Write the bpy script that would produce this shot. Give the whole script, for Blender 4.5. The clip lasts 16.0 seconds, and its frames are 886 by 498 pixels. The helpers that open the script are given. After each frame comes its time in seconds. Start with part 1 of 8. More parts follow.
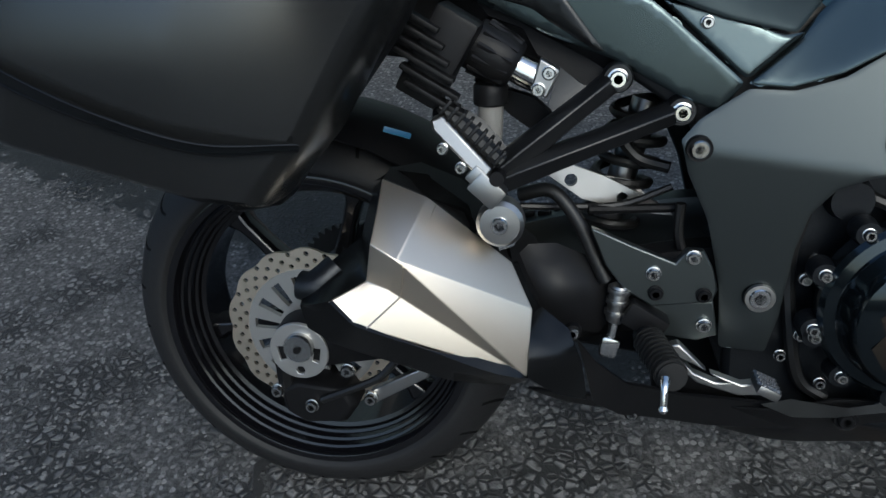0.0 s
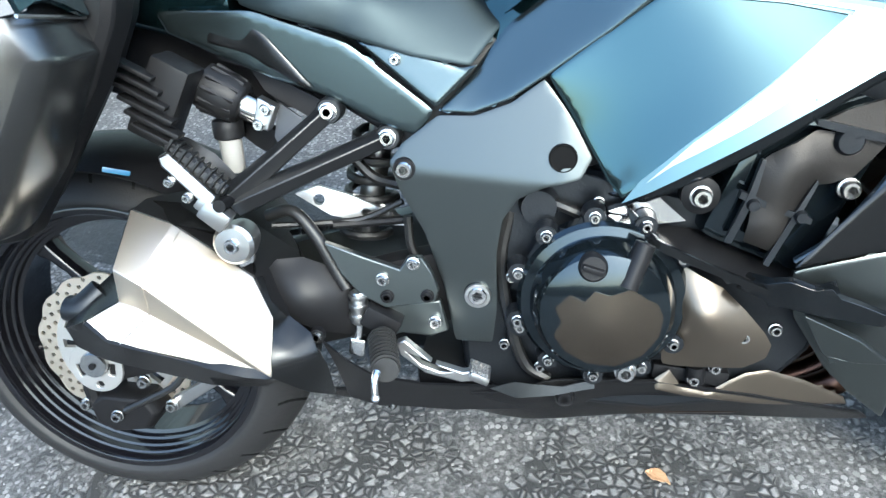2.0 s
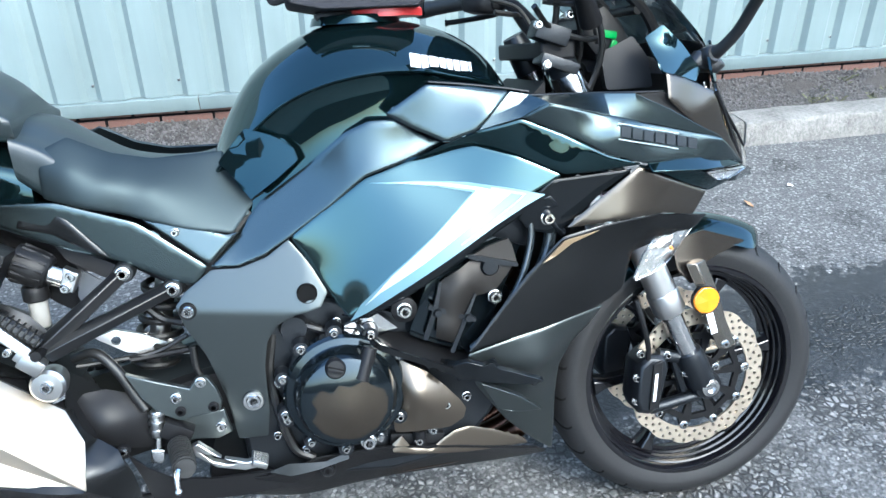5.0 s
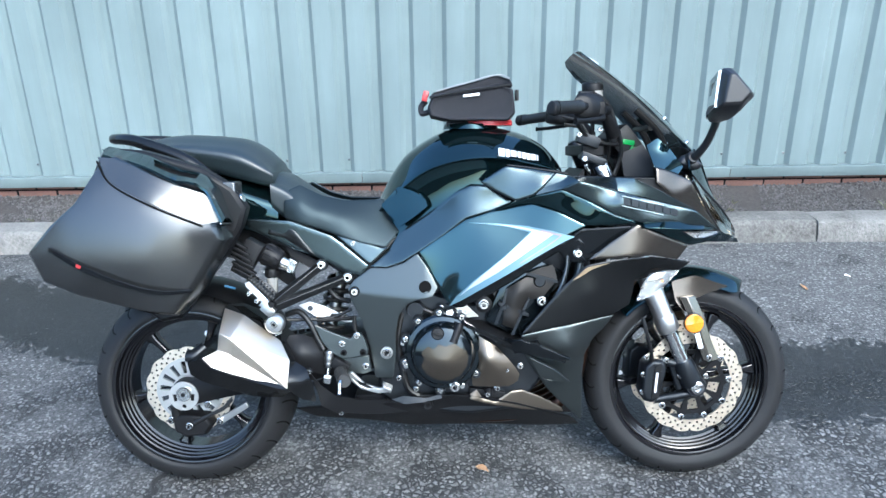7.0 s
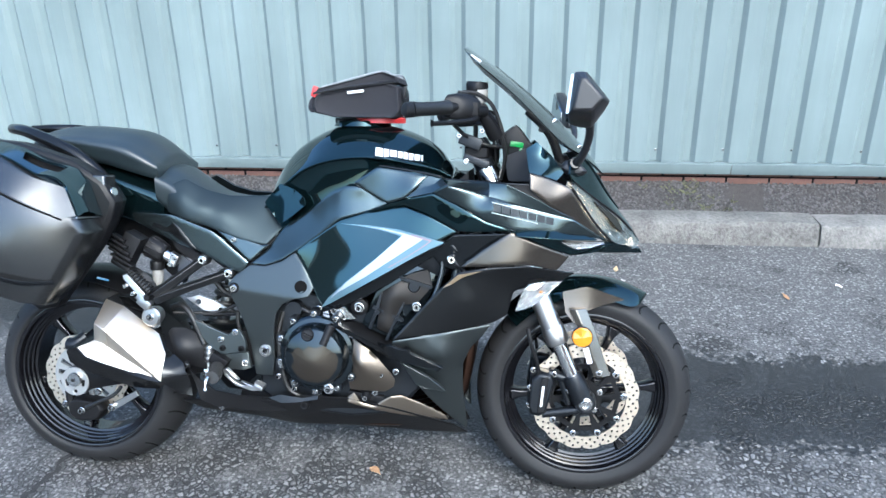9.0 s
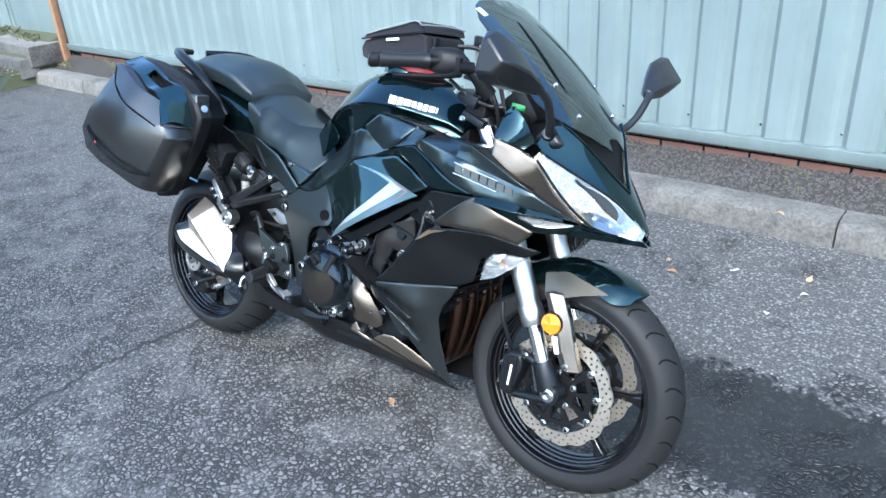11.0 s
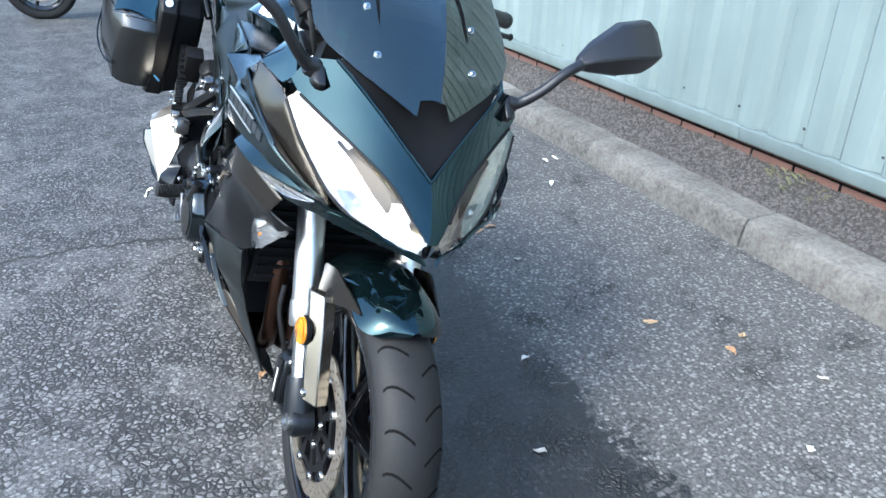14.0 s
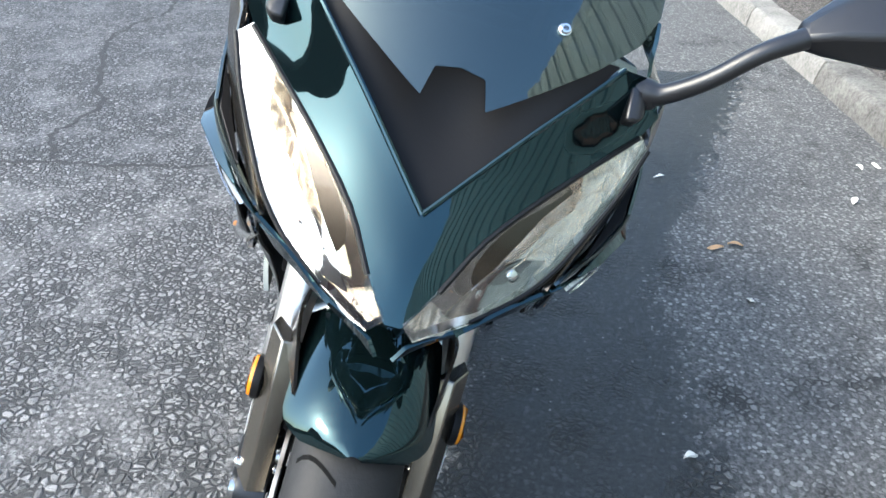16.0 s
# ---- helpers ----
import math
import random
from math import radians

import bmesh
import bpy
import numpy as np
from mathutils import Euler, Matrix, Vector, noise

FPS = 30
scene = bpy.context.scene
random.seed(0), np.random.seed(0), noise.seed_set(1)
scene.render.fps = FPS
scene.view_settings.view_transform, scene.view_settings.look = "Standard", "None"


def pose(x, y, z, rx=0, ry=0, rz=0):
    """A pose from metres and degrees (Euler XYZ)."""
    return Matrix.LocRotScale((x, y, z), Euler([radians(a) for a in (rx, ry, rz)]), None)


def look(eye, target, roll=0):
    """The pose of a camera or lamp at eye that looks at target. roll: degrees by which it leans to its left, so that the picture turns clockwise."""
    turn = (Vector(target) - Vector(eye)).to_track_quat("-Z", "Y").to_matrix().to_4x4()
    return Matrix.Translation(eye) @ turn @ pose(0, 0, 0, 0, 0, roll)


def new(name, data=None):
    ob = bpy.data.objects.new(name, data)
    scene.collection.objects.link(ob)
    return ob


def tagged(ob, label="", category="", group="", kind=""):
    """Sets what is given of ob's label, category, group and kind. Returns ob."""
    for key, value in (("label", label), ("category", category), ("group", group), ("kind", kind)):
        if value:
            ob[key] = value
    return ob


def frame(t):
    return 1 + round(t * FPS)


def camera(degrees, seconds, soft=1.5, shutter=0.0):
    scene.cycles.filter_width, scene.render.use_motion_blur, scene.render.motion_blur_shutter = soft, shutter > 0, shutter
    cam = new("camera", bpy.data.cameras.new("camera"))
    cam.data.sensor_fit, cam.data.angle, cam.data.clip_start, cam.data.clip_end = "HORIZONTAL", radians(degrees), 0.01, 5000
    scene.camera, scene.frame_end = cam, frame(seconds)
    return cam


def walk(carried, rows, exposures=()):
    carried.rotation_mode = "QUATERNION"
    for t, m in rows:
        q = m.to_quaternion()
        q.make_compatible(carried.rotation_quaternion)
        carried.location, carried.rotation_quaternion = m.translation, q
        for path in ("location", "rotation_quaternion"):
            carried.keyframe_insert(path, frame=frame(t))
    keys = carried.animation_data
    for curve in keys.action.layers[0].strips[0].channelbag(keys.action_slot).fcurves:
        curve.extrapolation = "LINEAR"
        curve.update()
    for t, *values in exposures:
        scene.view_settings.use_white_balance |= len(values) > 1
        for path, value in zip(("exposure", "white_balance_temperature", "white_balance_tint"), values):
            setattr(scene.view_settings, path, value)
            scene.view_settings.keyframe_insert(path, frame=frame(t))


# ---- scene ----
cam = camera(61.6, 16.0)
PATH = [
    (0, (0.359, -0.849, 1.011), (0.013, 0.748, -0.142), -4.6),
    (0.5, (0.434, -0.863, 1.029), (0.111, 0.733, -0.132), -4.2),
    (1, (0.516, -0.878, 1.046), (0.198, 0.715, -0.122), -4.3),
    (1.5, (0.585, -0.89, 1.057), (0.285, 0.71, -0.104), -4.4),
    (2, (0.654, -0.891, 1.065), (0.392, 0.719, -0.093), -6.2),
    (2.5, (0.723, -0.891, 1.069), (0.604, 0.737, -0.086), -6.3),
    (3, (0.783, -0.889, 1.07), (0.843, 0.755, -0.067), -5.4),
    (3.5, (0.838, -0.884, 1.079), (1.071, 0.753, -0.047), -4.2),
    (4, (0.886, -0.894, 1.096), (1.304, 0.709, -0.025), -2.0),
    (4.5, (0.834, -0.976, 1.165), (1.247, 0.696, 0.148), -2.3),
    (5, (0.696, -1.18, 1.283), (1.043, 0.541, 0.324), -0.9),
    (5.2, (0.662, -1.268, 1.316), (0.964, 0.478, 0.389), -0.8),
    (7.3, (0.758, -1.986, 1.48), (0.74, -0.122, 0.757), -0.7),
    (7.5, (0.803, -1.997, 1.485), (0.769, -0.131, 0.767), -0.6),
    (8, (0.983, -2.034, 1.49), (0.883, -0.168, 0.777), -0.5),
    (8.5, (1.119, -1.993, 1.504), (0.939, -0.139, 0.775), -1.1),
    (9, (1.259, -1.848, 1.499), (1.053, -0.02, 0.715), -1.1),
    (9.5, (1.474, -1.764, 1.489), (1.082, -0.009, 0.613), -1.7),
    (9.7, (1.578, -1.749, 1.49), (1.065, -0.029, 0.608), -1.6),
    (11.8, (2.441, -1.200, 1.438), (1.242, -0.084, 0.691), -3.55),
    (12, (2.469, -1.131, 1.429), (1.245, -0.038, 0.690), -3.16),
    (12.5, (2.522, -0.954, 1.426), (1.258, 0.094, 0.689), -2.06),
    (13, (2.616, -0.751, 1.399), (1.267, 0.178, 0.652), -0.66),
    (13.5, (2.670, -0.548, 1.334), (1.235, 0.234, 0.580), -1.49),
    (14, (2.564, -0.357, 1.236), (1.103, 0.331, 0.441), 1.83),
    (14.5, (2.441, -0.175, 1.162), (0.967, 0.277, 0.234), 1.47),
    (15, (2.336, -0.000, 1.149), (0.813, 0.257, 0.224), 2.79),
    (15.5, (2.235, 0.103, 1.141), (0.695, 0.222, 0.217), 2.26),
    (16, (2.119, 0.142, 1.126), (0.587, 0.108, 0.183), 2.39),
]
walk(cam, [(t, look(eye, target, roll)) for t, eye, target, roll in PATH],
     [(0.0, 0.25, 5350, 1), (0.6, 0.68, 5350, 1), (1.0, 1.97, 5450, 0), (1.5, 2.12, 5450, 0), (2.0, 2.54, 5350, -1), (2.5, 2.88, 5400, -1), (3.0, 2.92, 5450, -1), (3.5, 2.93, 5400, -1), (4.0, 2.47, 5600, -1), (4.5, 2.1, 5350, 0), (5.0, 2.45, 5150, 0), (7.5, 2.0, 5030, 2), (8.5, 2.24, 5150, 3), (9.0, 2.10, 5150, 3), (9.5, 2.25, 5080, 3), (12.0, 1.78, 5050, 2), (12.5, 1.36, 4950, 2), (13.0, 1.65, 5050, 2), (13.5, 2.17, 5200, 2), (14.0, 2.22, 5250, 2), (15.0, 2.87, 5550, 2), (15.5, 2.42, 5650, 2), (16.0, 2.45, 5700, 2)])

# ---- light ----
SUN_DIR = Vector((0.32, -0.66, 0.66)).normalized()
world = bpy.data.worlds.new("world")
scene.world = world
world.use_nodes = True
wn = world.node_tree
sky = wn.nodes.new("ShaderNodeTexSky")
sky.sky_type, sky.sun_disc = "NISHITA", False
sky.sun_elevation = math.asin(SUN_DIR.z)
sky.sun_rotation = math.atan2(SUN_DIR.x, SUN_DIR.y)
sky.dust_density, sky.air_density, sky.ozone_density = 3.4, 1.0, 0.3
wn.links.new(sky.outputs[0], wn.nodes["Background"].inputs[0])
wn.nodes["Background"].inputs[1].default_value = 0.15
sun = new("sun", bpy.data.lights.new("sun", "SUN"))
sun.data.energy, sun.data.angle, sun.data.color = 0.8, radians(20), (1.0, 0.84, 0.66)
sun.matrix_world = look(SUN_DIR * 20, (0, 0, 0))


# ---- materials ----
def ramp(nt, src, stops):
    r = nt.nodes.new("ShaderNodeValToRGB")
    while len(r.color_ramp.elements) < len(stops):
        r.color_ramp.elements.new(0.5)
    for e, (p, c) in zip(r.color_ramp.elements, stops):
        e.position = p
        e.color = (*c, 1) if len(c) == 3 else c
    nt.links.new(src, r.inputs[0])
    return r.outputs[0]


def tex(nt, kind, scale, detail=4.0, rough=0.55, vec=None):
    n = nt.nodes.new("ShaderNodeTexNoise" if kind == "noise" else "ShaderNodeTexVoronoi")
    n.inputs["Scale"].default_value = scale
    if kind == "noise":
        n.inputs["Detail"].default_value = detail
        n.inputs["Roughness"].default_value = rough
    if vec is None:
        co = nt.nodes.new("ShaderNodeTexCoord")
        vec = co.outputs["Object"]
    nt.links.new(vec, n.inputs["Vector"])
    return n


def maths(nt, op, a, b=None):
    n = nt.nodes.new("ShaderNodeMath")
    n.operation = op
    for i, v in enumerate((a, b)):
        if v is None:
            continue
        if isinstance(v, (int, float)):
            n.inputs[i].default_value = v
        else:
            nt.links.new(v, n.inputs[i])
    return n.outputs[0]


def mix(nt, f, a, b):
    n = nt.nodes.new("ShaderNodeMix")
    n.data_type = "RGBA"
    for i, v in ((0, f), (6, a), (7, b)):
        if isinstance(v, (int, float)):
            n.inputs[i].default_value = v
        elif isinstance(v, tuple):
            n.inputs[i].default_value = (*v, 1)
        else:
            nt.links.new(v, n.inputs[i])
    return n.outputs[2]


def bump(nt, height, strength, dist):
    b = nt.nodes.new("ShaderNodeBump")
    b.inputs["Strength"].default_value = strength
    b.inputs["Distance"].default_value = dist
    nt.links.new(height, b.inputs["Height"])
    return b.outputs[0]


def plain(name):
    m = bpy.data.materials.new(name)
    m.use_nodes = True
    return m, m.node_tree, m.node_tree.nodes["Principled BSDF"]


def paint(name, col, rough, metal=0.0, coat=0.0, grain=0.0, gscale=900.0, dust=0.12, coat_rough=0.04, wear=0.25, spec=0.5):
    """A painted, moulded or machined surface: two scales of variation in colour and gloss."""
    m, nt, p = plain(name)
    big = tex(nt, "noise", 7.0, 5.0).outputs[0]
    fine = tex(nt, "noise", 160.0, 3.0).outputs[0]
    d = maths(nt, "MULTIPLY", maths(nt, "MULTIPLY", big, fine), dust)
    base = mix(nt, d, tuple(col), tuple(min(1, c * 0.6 + 0.16) for c in col))
    nt.links.new(base, p.inputs["Base Color"])
    r = maths(nt, "ADD", rough * (1 - wear / 2), maths(nt, "MULTIPLY", big, rough * wear))
    nt.links.new(r, p.inputs["Roughness"])
    p.inputs["Metallic"].default_value = metal
    p.inputs["Coat Weight"].default_value = coat
    p.inputs["Coat Roughness"].default_value = coat_rough
    p.inputs["Specular IOR Level"].default_value = spec
    if grain:
        g = tex(nt, "noise", gscale, 2.0).outputs[0]
        nt.links.new(bump(nt, g, grain, 0.001), p.inputs["Normal"])
    return m


# one gloss black paint; reflected sky teal put into it, brighter in FAIRM
FAIRM = paint("black_paint_brighter_sky_tone", (0.052, 0.090, 0.094), 0.08, 0.92, 0.3, coat_rough=0.006, dust=0.01)
GLOSS = paint("gloss_black_paint", (0.018, 0.043, 0.049), 0.03, 0.92, 0.3, coat_rough=0.004, dust=0.008)
MATTE = paint("matte_charcoal_paint", (0.078, 0.100, 0.104), 0.25, 0.95, 0.0, 0.03, 1400, dust=0.02)
FRAMEM = paint("frame_satin_grey", (0.078, 0.088, 0.088), 0.34, 0.9, 0.0, 0.05, 1000, dust=0.03)
SATIN = paint("satin_black_side", (0.021, 0.022, 0.023), 0.24, 0.8, 0.0, 0.04, 1200, dust=0.02)
PLASTIC = paint("black_plastic", (0.006, 0.006, 0.0065), 0.42, 0.0, 0.0, 0.25, 700, dust=0.02, spec=0.2)
DARK = paint("dark_mechanical_black", (0.005, 0.005, 0.0055), 0.5, 0.0, 0.0, 0.15, 300, dust=0.02, spec=0.14)
ENGINE = paint("engine_black_casting", (0.012, 0.014, 0.017), 0.36, 0.6, 0.0, 0.35, 260, dust=0.04)
COVERM = paint("engine_cover_satin", (0.020, 0.028, 0.034), 0.11, 0.85, 0.4, 0.03, 500, dust=0.02)
GRAINED = paint("grained_casting", (0.022, 0.020, 0.018), 0.50, 0.7, 0.0, 0.25, 500, dust=0.04)
BRONZE = paint("bronze_magnesium_paint", (0.17, 0.145, 0.115), 0.40, 0.95, 0.0, 0.06, 900, dust=0.03)
# warm reflections on the dark body panels put into one bronze colour
BAND = paint("cowl_with_bronze_reflection", (0.105, 0.093, 0.079), 0.25, 0.95, 0.0, 0.03, 1200, dust=0.02)
# fork guard: the bronze-silver it reflects is put into its colour
GUARDM = paint("guard_with_silver_reflection", (0.22, 0.20, 0.17), 0.22, 0.95, 0.0, 0.03, 900, dust=0.03)
FORKA = paint("fork_outer_alloy", (0.66, 0.65, 0.63), 0.33, 1.0, dust=0.05)
SEATM = paint("seat_vinyl", (0.008, 0.0135, 0.0155), 0.42, 0.0, 0.0, 0.2, 420, spec=0.75, dust=0.03)
RUBBER = paint("tyre_rubber", (0.012, 0.012, 0.0125), 0.55, 0.0, 0.0, 0.3, 240, dust=0.06, spec=0.22)
# near black that puts the shade of grooves, sockets and openings into colour
GROOVE = paint("groove_shade", (0.003, 0.003, 0.003), 0.8, spec=0.1, dust=0.0)
BLACKRUB = paint("black_rubber", (0.006, 0.006, 0.006), 0.45, 0.0, 0.0, 0.2, 300, dust=0.04, spec=0.4)
RIMM = paint("rim_gloss_black", (0.003, 0.003, 0.004), 0.16, 0.0, 0.35, coat_rough=0.04, dust=0.02, spec=0.4)
CARRIER = paint("pale_cast_carrier", (0.42, 0.415, 0.40), 0.38, 0.8, dust=0.05)
# clutch cover face: the warm road it reflects is put into the colour
COVERF = paint("satin_with_warm_reflection", (0.078, 0.066, 0.052), 0.24, 0.9, 0.2, 0.02, 900, dust=0.02)
ARMM = paint("satin_black_bracket", (0.012, 0.0125, 0.0135), 0.30, 0.3, 0.0, 0.12, 500, dust=0.02)
CHROME = paint("chrome", (0.70, 0.70, 0.69), 0.16, 1.0, dust=0.05)
ALU = paint("bare_aluminium", (0.38, 0.375, 0.365), 0.34, 1.0, 0.0, 0.1, 300, dust=0.1)
ZINC = paint("zinc_bolt", (0.50, 0.50, 0.49), 0.25, 1.0, dust=0.1)
FORKM = paint("fork_tube_steel", (0.68, 0.68, 0.67), 0.18, 1.0, dust=0.04)
PANM = paint("pannier_textured_black", (0.088, 0.090, 0.090), 0.25, 0.9, 0.0, 0.04, 900, dust=0.02)
FABRIC = paint("woven_black_fabric", (0.012, 0.012, 0.015), 0.75, 0.0, 0.0, 0.8, 900, dust=0.05, spec=0.3)
REDM = paint("red_trim", (0.35, 0.02, 0.02), 0.4)
WHITEM = paint("white_print", (0.7, 0.7, 0.7), 0.35)
SILVERP = paint("silver_graphic", (0.44, 0.47, 0.48), 0.32, 0.5, 0.3, dust=0.03)
CYANP = paint("pale_blue_graphic", (0.125, 0.195, 0.212), 0.30, 0.6, 0.2, dust=0.03)
REDP = paint("pinstripe_red", (0.26, 0.16, 0.17), 0.4, 0.0, 0.3)
GREYP = paint("grey_graphic", (0.03, 0.035, 0.04), 0.3, 0.3, 0.6, dust=0.03)
PIPING = paint("reflective_piping", (0.22, 0.22, 0.23), 0.5)
INDM = paint("indicator_silvering", (0.50, 0.50, 0.49), 0.28, 0.75, 0.5)
REDPAINT = paint("red_paint", (0.42, 0.02, 0.02), 0.25, 0.0, 0.8)
SKIRTM = paint("smooth_seat_vinyl", (0.026, 0.036, 0.040), 0.50, 0.8, 0.0, 0.08, 700, dust=0.02)
LIDM = paint("gloss_lid", (0.042, 0.078, 0.092), 0.10, 0.9, 0.2, dust=0.02)
GOLD = paint("gold_flash", (0.20, 0.145, 0.085), 0.3, 0.7, 0.4)
GREEN = paint("green_light_lens", (0.015, 0.20, 0.035), 0.35)
AMBER = paint("amber_reflector", (0.56, 0.20, 0.003), 0.2, 0.0, 0.7, dust=0.02)
FLUID = paint("translucent_reservoir", (0.22, 0.215, 0.20), 0.35)
COPPER = paint("heat_tinted_header_pipe", (0.080, 0.042, 0.027), 0.30, 1.0, dust=0.15)
JET = paint("gloss_jet_black", (0.005, 0.006, 0.007), 0.12, 0.0, 0.1, dust=0.005, spec=0.28)
HOSE = paint("polished_rubber_hose", (0.012, 0.016, 0.019), 0.24, 0.0, 0.2, dust=0.02, spec=0.8)
# mirror glass: the dark reflection is put into its colour
GLASSM = paint("darkened_mirror_glass", (0.26, 0.30, 0.33), 0.03, 1.0, dust=0.02)
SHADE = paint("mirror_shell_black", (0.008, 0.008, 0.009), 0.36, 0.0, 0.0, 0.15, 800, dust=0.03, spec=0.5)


def brushed(name, col, rough, axis_scale):
    """Brushed steel, with streaks along one direction."""
    m, nt, p = plain(name)
    co = nt.nodes.new("ShaderNodeTexCoord")
    mp = nt.nodes.new("ShaderNodeMapping")
    mp.inputs["Scale"].default_value = axis_scale
    mp.inputs["Rotation"].default_value = (0, radians(-38), 0)
    nt.links.new(co.outputs["Object"], mp.inputs[0])
    s = tex(nt, "noise", 1.0, 6.0, 0.7, mp.outputs[0]).outputs[0]
    big = tex(nt, "noise", 9.0, 4.0).outputs[0]
    nt.links.new(mix(nt, big, tuple(c * 0.86 for c in col), tuple(col)), p.inputs["Base Color"])
    p.inputs["Metallic"].default_value = 1.0
    nt.links.new(maths(nt, "ADD", rough - 0.06, maths(nt, "MULTIPLY", s, 0.14)), p.inputs["Roughness"])
    nt.links.new(bump(nt, s, 0.06, 0.001), p.inputs["Normal"])
    return m


STEEL = brushed("brushed_stainless", (0.78, 0.70, 0.585), 0.38, (14, 500, 500))
DISCM = brushed("brake_disc_steel", (0.70, 0.61, 0.49), 0.38, (300, 300, 300))


def clear(name, col, rough=0.02, alpha_mix=0.0, tint=None):
    m, nt, p = plain(name)
    p.inputs["Base Color"].default_value = (*col, 1)
    p.inputs["Roughness"].default_value = rough
    p.inputs["Transmission Weight"].default_value = 1.0
    p.inputs["IOR"].default_value = 1.2
    p.inputs["Coat Weight"].default_value = 1.0
    p.inputs["Coat IOR"].default_value = 2.3
    return m


SMOKE = paint("smoked_screen", (0.012, 0.014, 0.016), 0.05, 0.0, 1.0, coat_rough=0.01, dust=0.03)


lens_m = clear("headlamp_cover", (0.97, 0.98, 0.98), 0.015)


def facet_chrome(name, col):
    """Silvered moulded reflector: many small facets at slightly different tilts."""
    m, nt, p = plain(name)
    co = nt.nodes.new("ShaderNodeTexCoord")
    mp = nt.nodes.new("ShaderNodeMapping")
    mp.inputs["Scale"].default_value = (0.5, 2.2, 0.8)
    mp.inputs["Rotation"].default_value = (0.7, 0.0, 0.4)
    nt.links.new(co.outputs["Object"], mp.inputs[0])
    v = tex(nt, "noise", 40.0, 4.0, 0.6, mp.outputs[0])
    p.inputs["Base Color"].default_value = (*col, 1)
    p.inputs["Metallic"].default_value = 0.9
    p.inputs["Roughness"].default_value = 0.14
    nt.links.new(bump(nt, v.outputs[0], 0.9, 0.016), p.inputs["Normal"])
    return m


REFL = facet_chrome("headlamp_reflector", (0.78, 0.66, 0.49))
INDREFL = facet_chrome("indicator_reflector", (0.56, 0.56, 0.55))


def asphalt():
    m, nt, p = plain("asphalt_chippings")
    co = nt.nodes.new("ShaderNodeTexCoord")
    obj = co.outputs["Object"]
    warp = tex(nt, "noise", 40.0, 2.0, 0.5, obj)
    va = nt.nodes.new("ShaderNodeVectorMath")
    va.operation = "MULTIPLY_ADD"
    va.inputs[1].default_value = (0.012, 0.012, 0.0)
    nt.links.new(warp.outputs["Color"], va.inputs[0])
    nt.links.new(obj, va.inputs[2])
    cell = nt.nodes.new("ShaderNodeTexVoronoi")
    cell.inputs["Scale"].default_value = 57.0
    nt.links.new(va.outputs[0], cell.inputs["Vector"])
    gapn = nt.nodes.new("ShaderNodeTexVoronoi")
    gapn.feature = "DISTANCE_TO_EDGE"
    gapn.inputs["Scale"].default_value = 57.0
    nt.links.new(va.outputs[0], gapn.inputs["Vector"])
    gap = ramp(nt, gapn.outputs["Distance"], [(0.07, (1, 1, 1)), (0.24, (0, 0, 0))])
    sep = nt.nodes.new("ShaderNodeSeparateColor")
    nt.links.new(cell.outputs["Color"], sep.inputs[0])
    big = tex(nt, "noise", 0.8, 4.0, 0.6, obj).outputs[0]
    mid = tex(nt, "noise", 4.2, 6.0, 0.68, obj).outputs[0]
    grit = tex(nt, "noise", 260.0, 4.0, 0.7, obj).outputs[0]
    xyz = nt.nodes.new("ShaderNodeSeparateXYZ")
    nt.links.new(obj, xyz.inputs[0])
    # the side away from the kerb is worn down to open stones, the kerb side is still sealed
    lean = maths(nt, "MULTIPLY", maths(nt, "MINIMUM", maths(nt, "MAXIMUM", maths(nt, "SUBTRACT", 0.35, xyz.outputs[1]), -0.7), 0.7), 0.095)
    worn = ramp(nt, maths(nt, "ADD", mid, lean), [(0.47, (0, 0, 0)), (0.57, (1, 1, 1))])
    scol = mix(nt, sep.outputs[1], (0.075, 0.073, 0.071), (0.275, 0.270, 0.260))
    scol = mix(nt, maths(nt, "MULTIPLY", grit, 0.5), scol, (0.07, 0.07, 0.07))
    lost = ramp(nt, sep.outputs[2], [(0.16, (1, 1, 1)), (0.24, (0, 0, 0))])
    open_stone = mix(nt, maths(nt, "MAXIMUM", gap, maths(nt, "MULTIPLY", lost, 0.8)), scol, (0.009, 0.009, 0.009))
    sand = tex(nt, "noise", 95.0, 5.0, 0.75, obj).outputs[0]
    small = nt.nodes.new("ShaderNodeTexVoronoi")
    small.inputs["Scale"].default_value = 88.0
    nt.links.new(va.outputs[0], small.inputs["Vector"])
    ssep = nt.nodes.new("ShaderNodeSeparateColor")
    nt.links.new(small.outputs["Color"], ssep.inputs[0])
    kept = maths(nt, "MULTIPLY", ramp(nt, ssep.outputs[0], [(0.52, (0, 0, 0)), (0.56, (1, 1, 1))]), ramp(nt, small.outputs["Distance"], [(0.46, (1, 1, 1)), (0.54, (0, 0, 0))]))
    binder = ramp(nt, sand, [(0.38, (0.016, 0.016, 0.0155)), (0.50, (0.062, 0.061, 0.059)), (0.62, (0.125, 0.122, 0.118))])
    tops = mix(nt, ssep.outputs[1], (0.095, 0.093, 0.089), (0.300, 0.294, 0.282))
    mastic = mix(nt, maths(nt, "MULTIPLY", kept, 0.85), binder, tops)
    fleck = maths(nt, "MULTIPLY", kept, 0.6)
    col = mix(nt, worn, mastic, open_stone)
    col = mix(nt, maths(nt, "MULTIPLY", big, 0.2), col, (0.110, 0.106, 0.099))
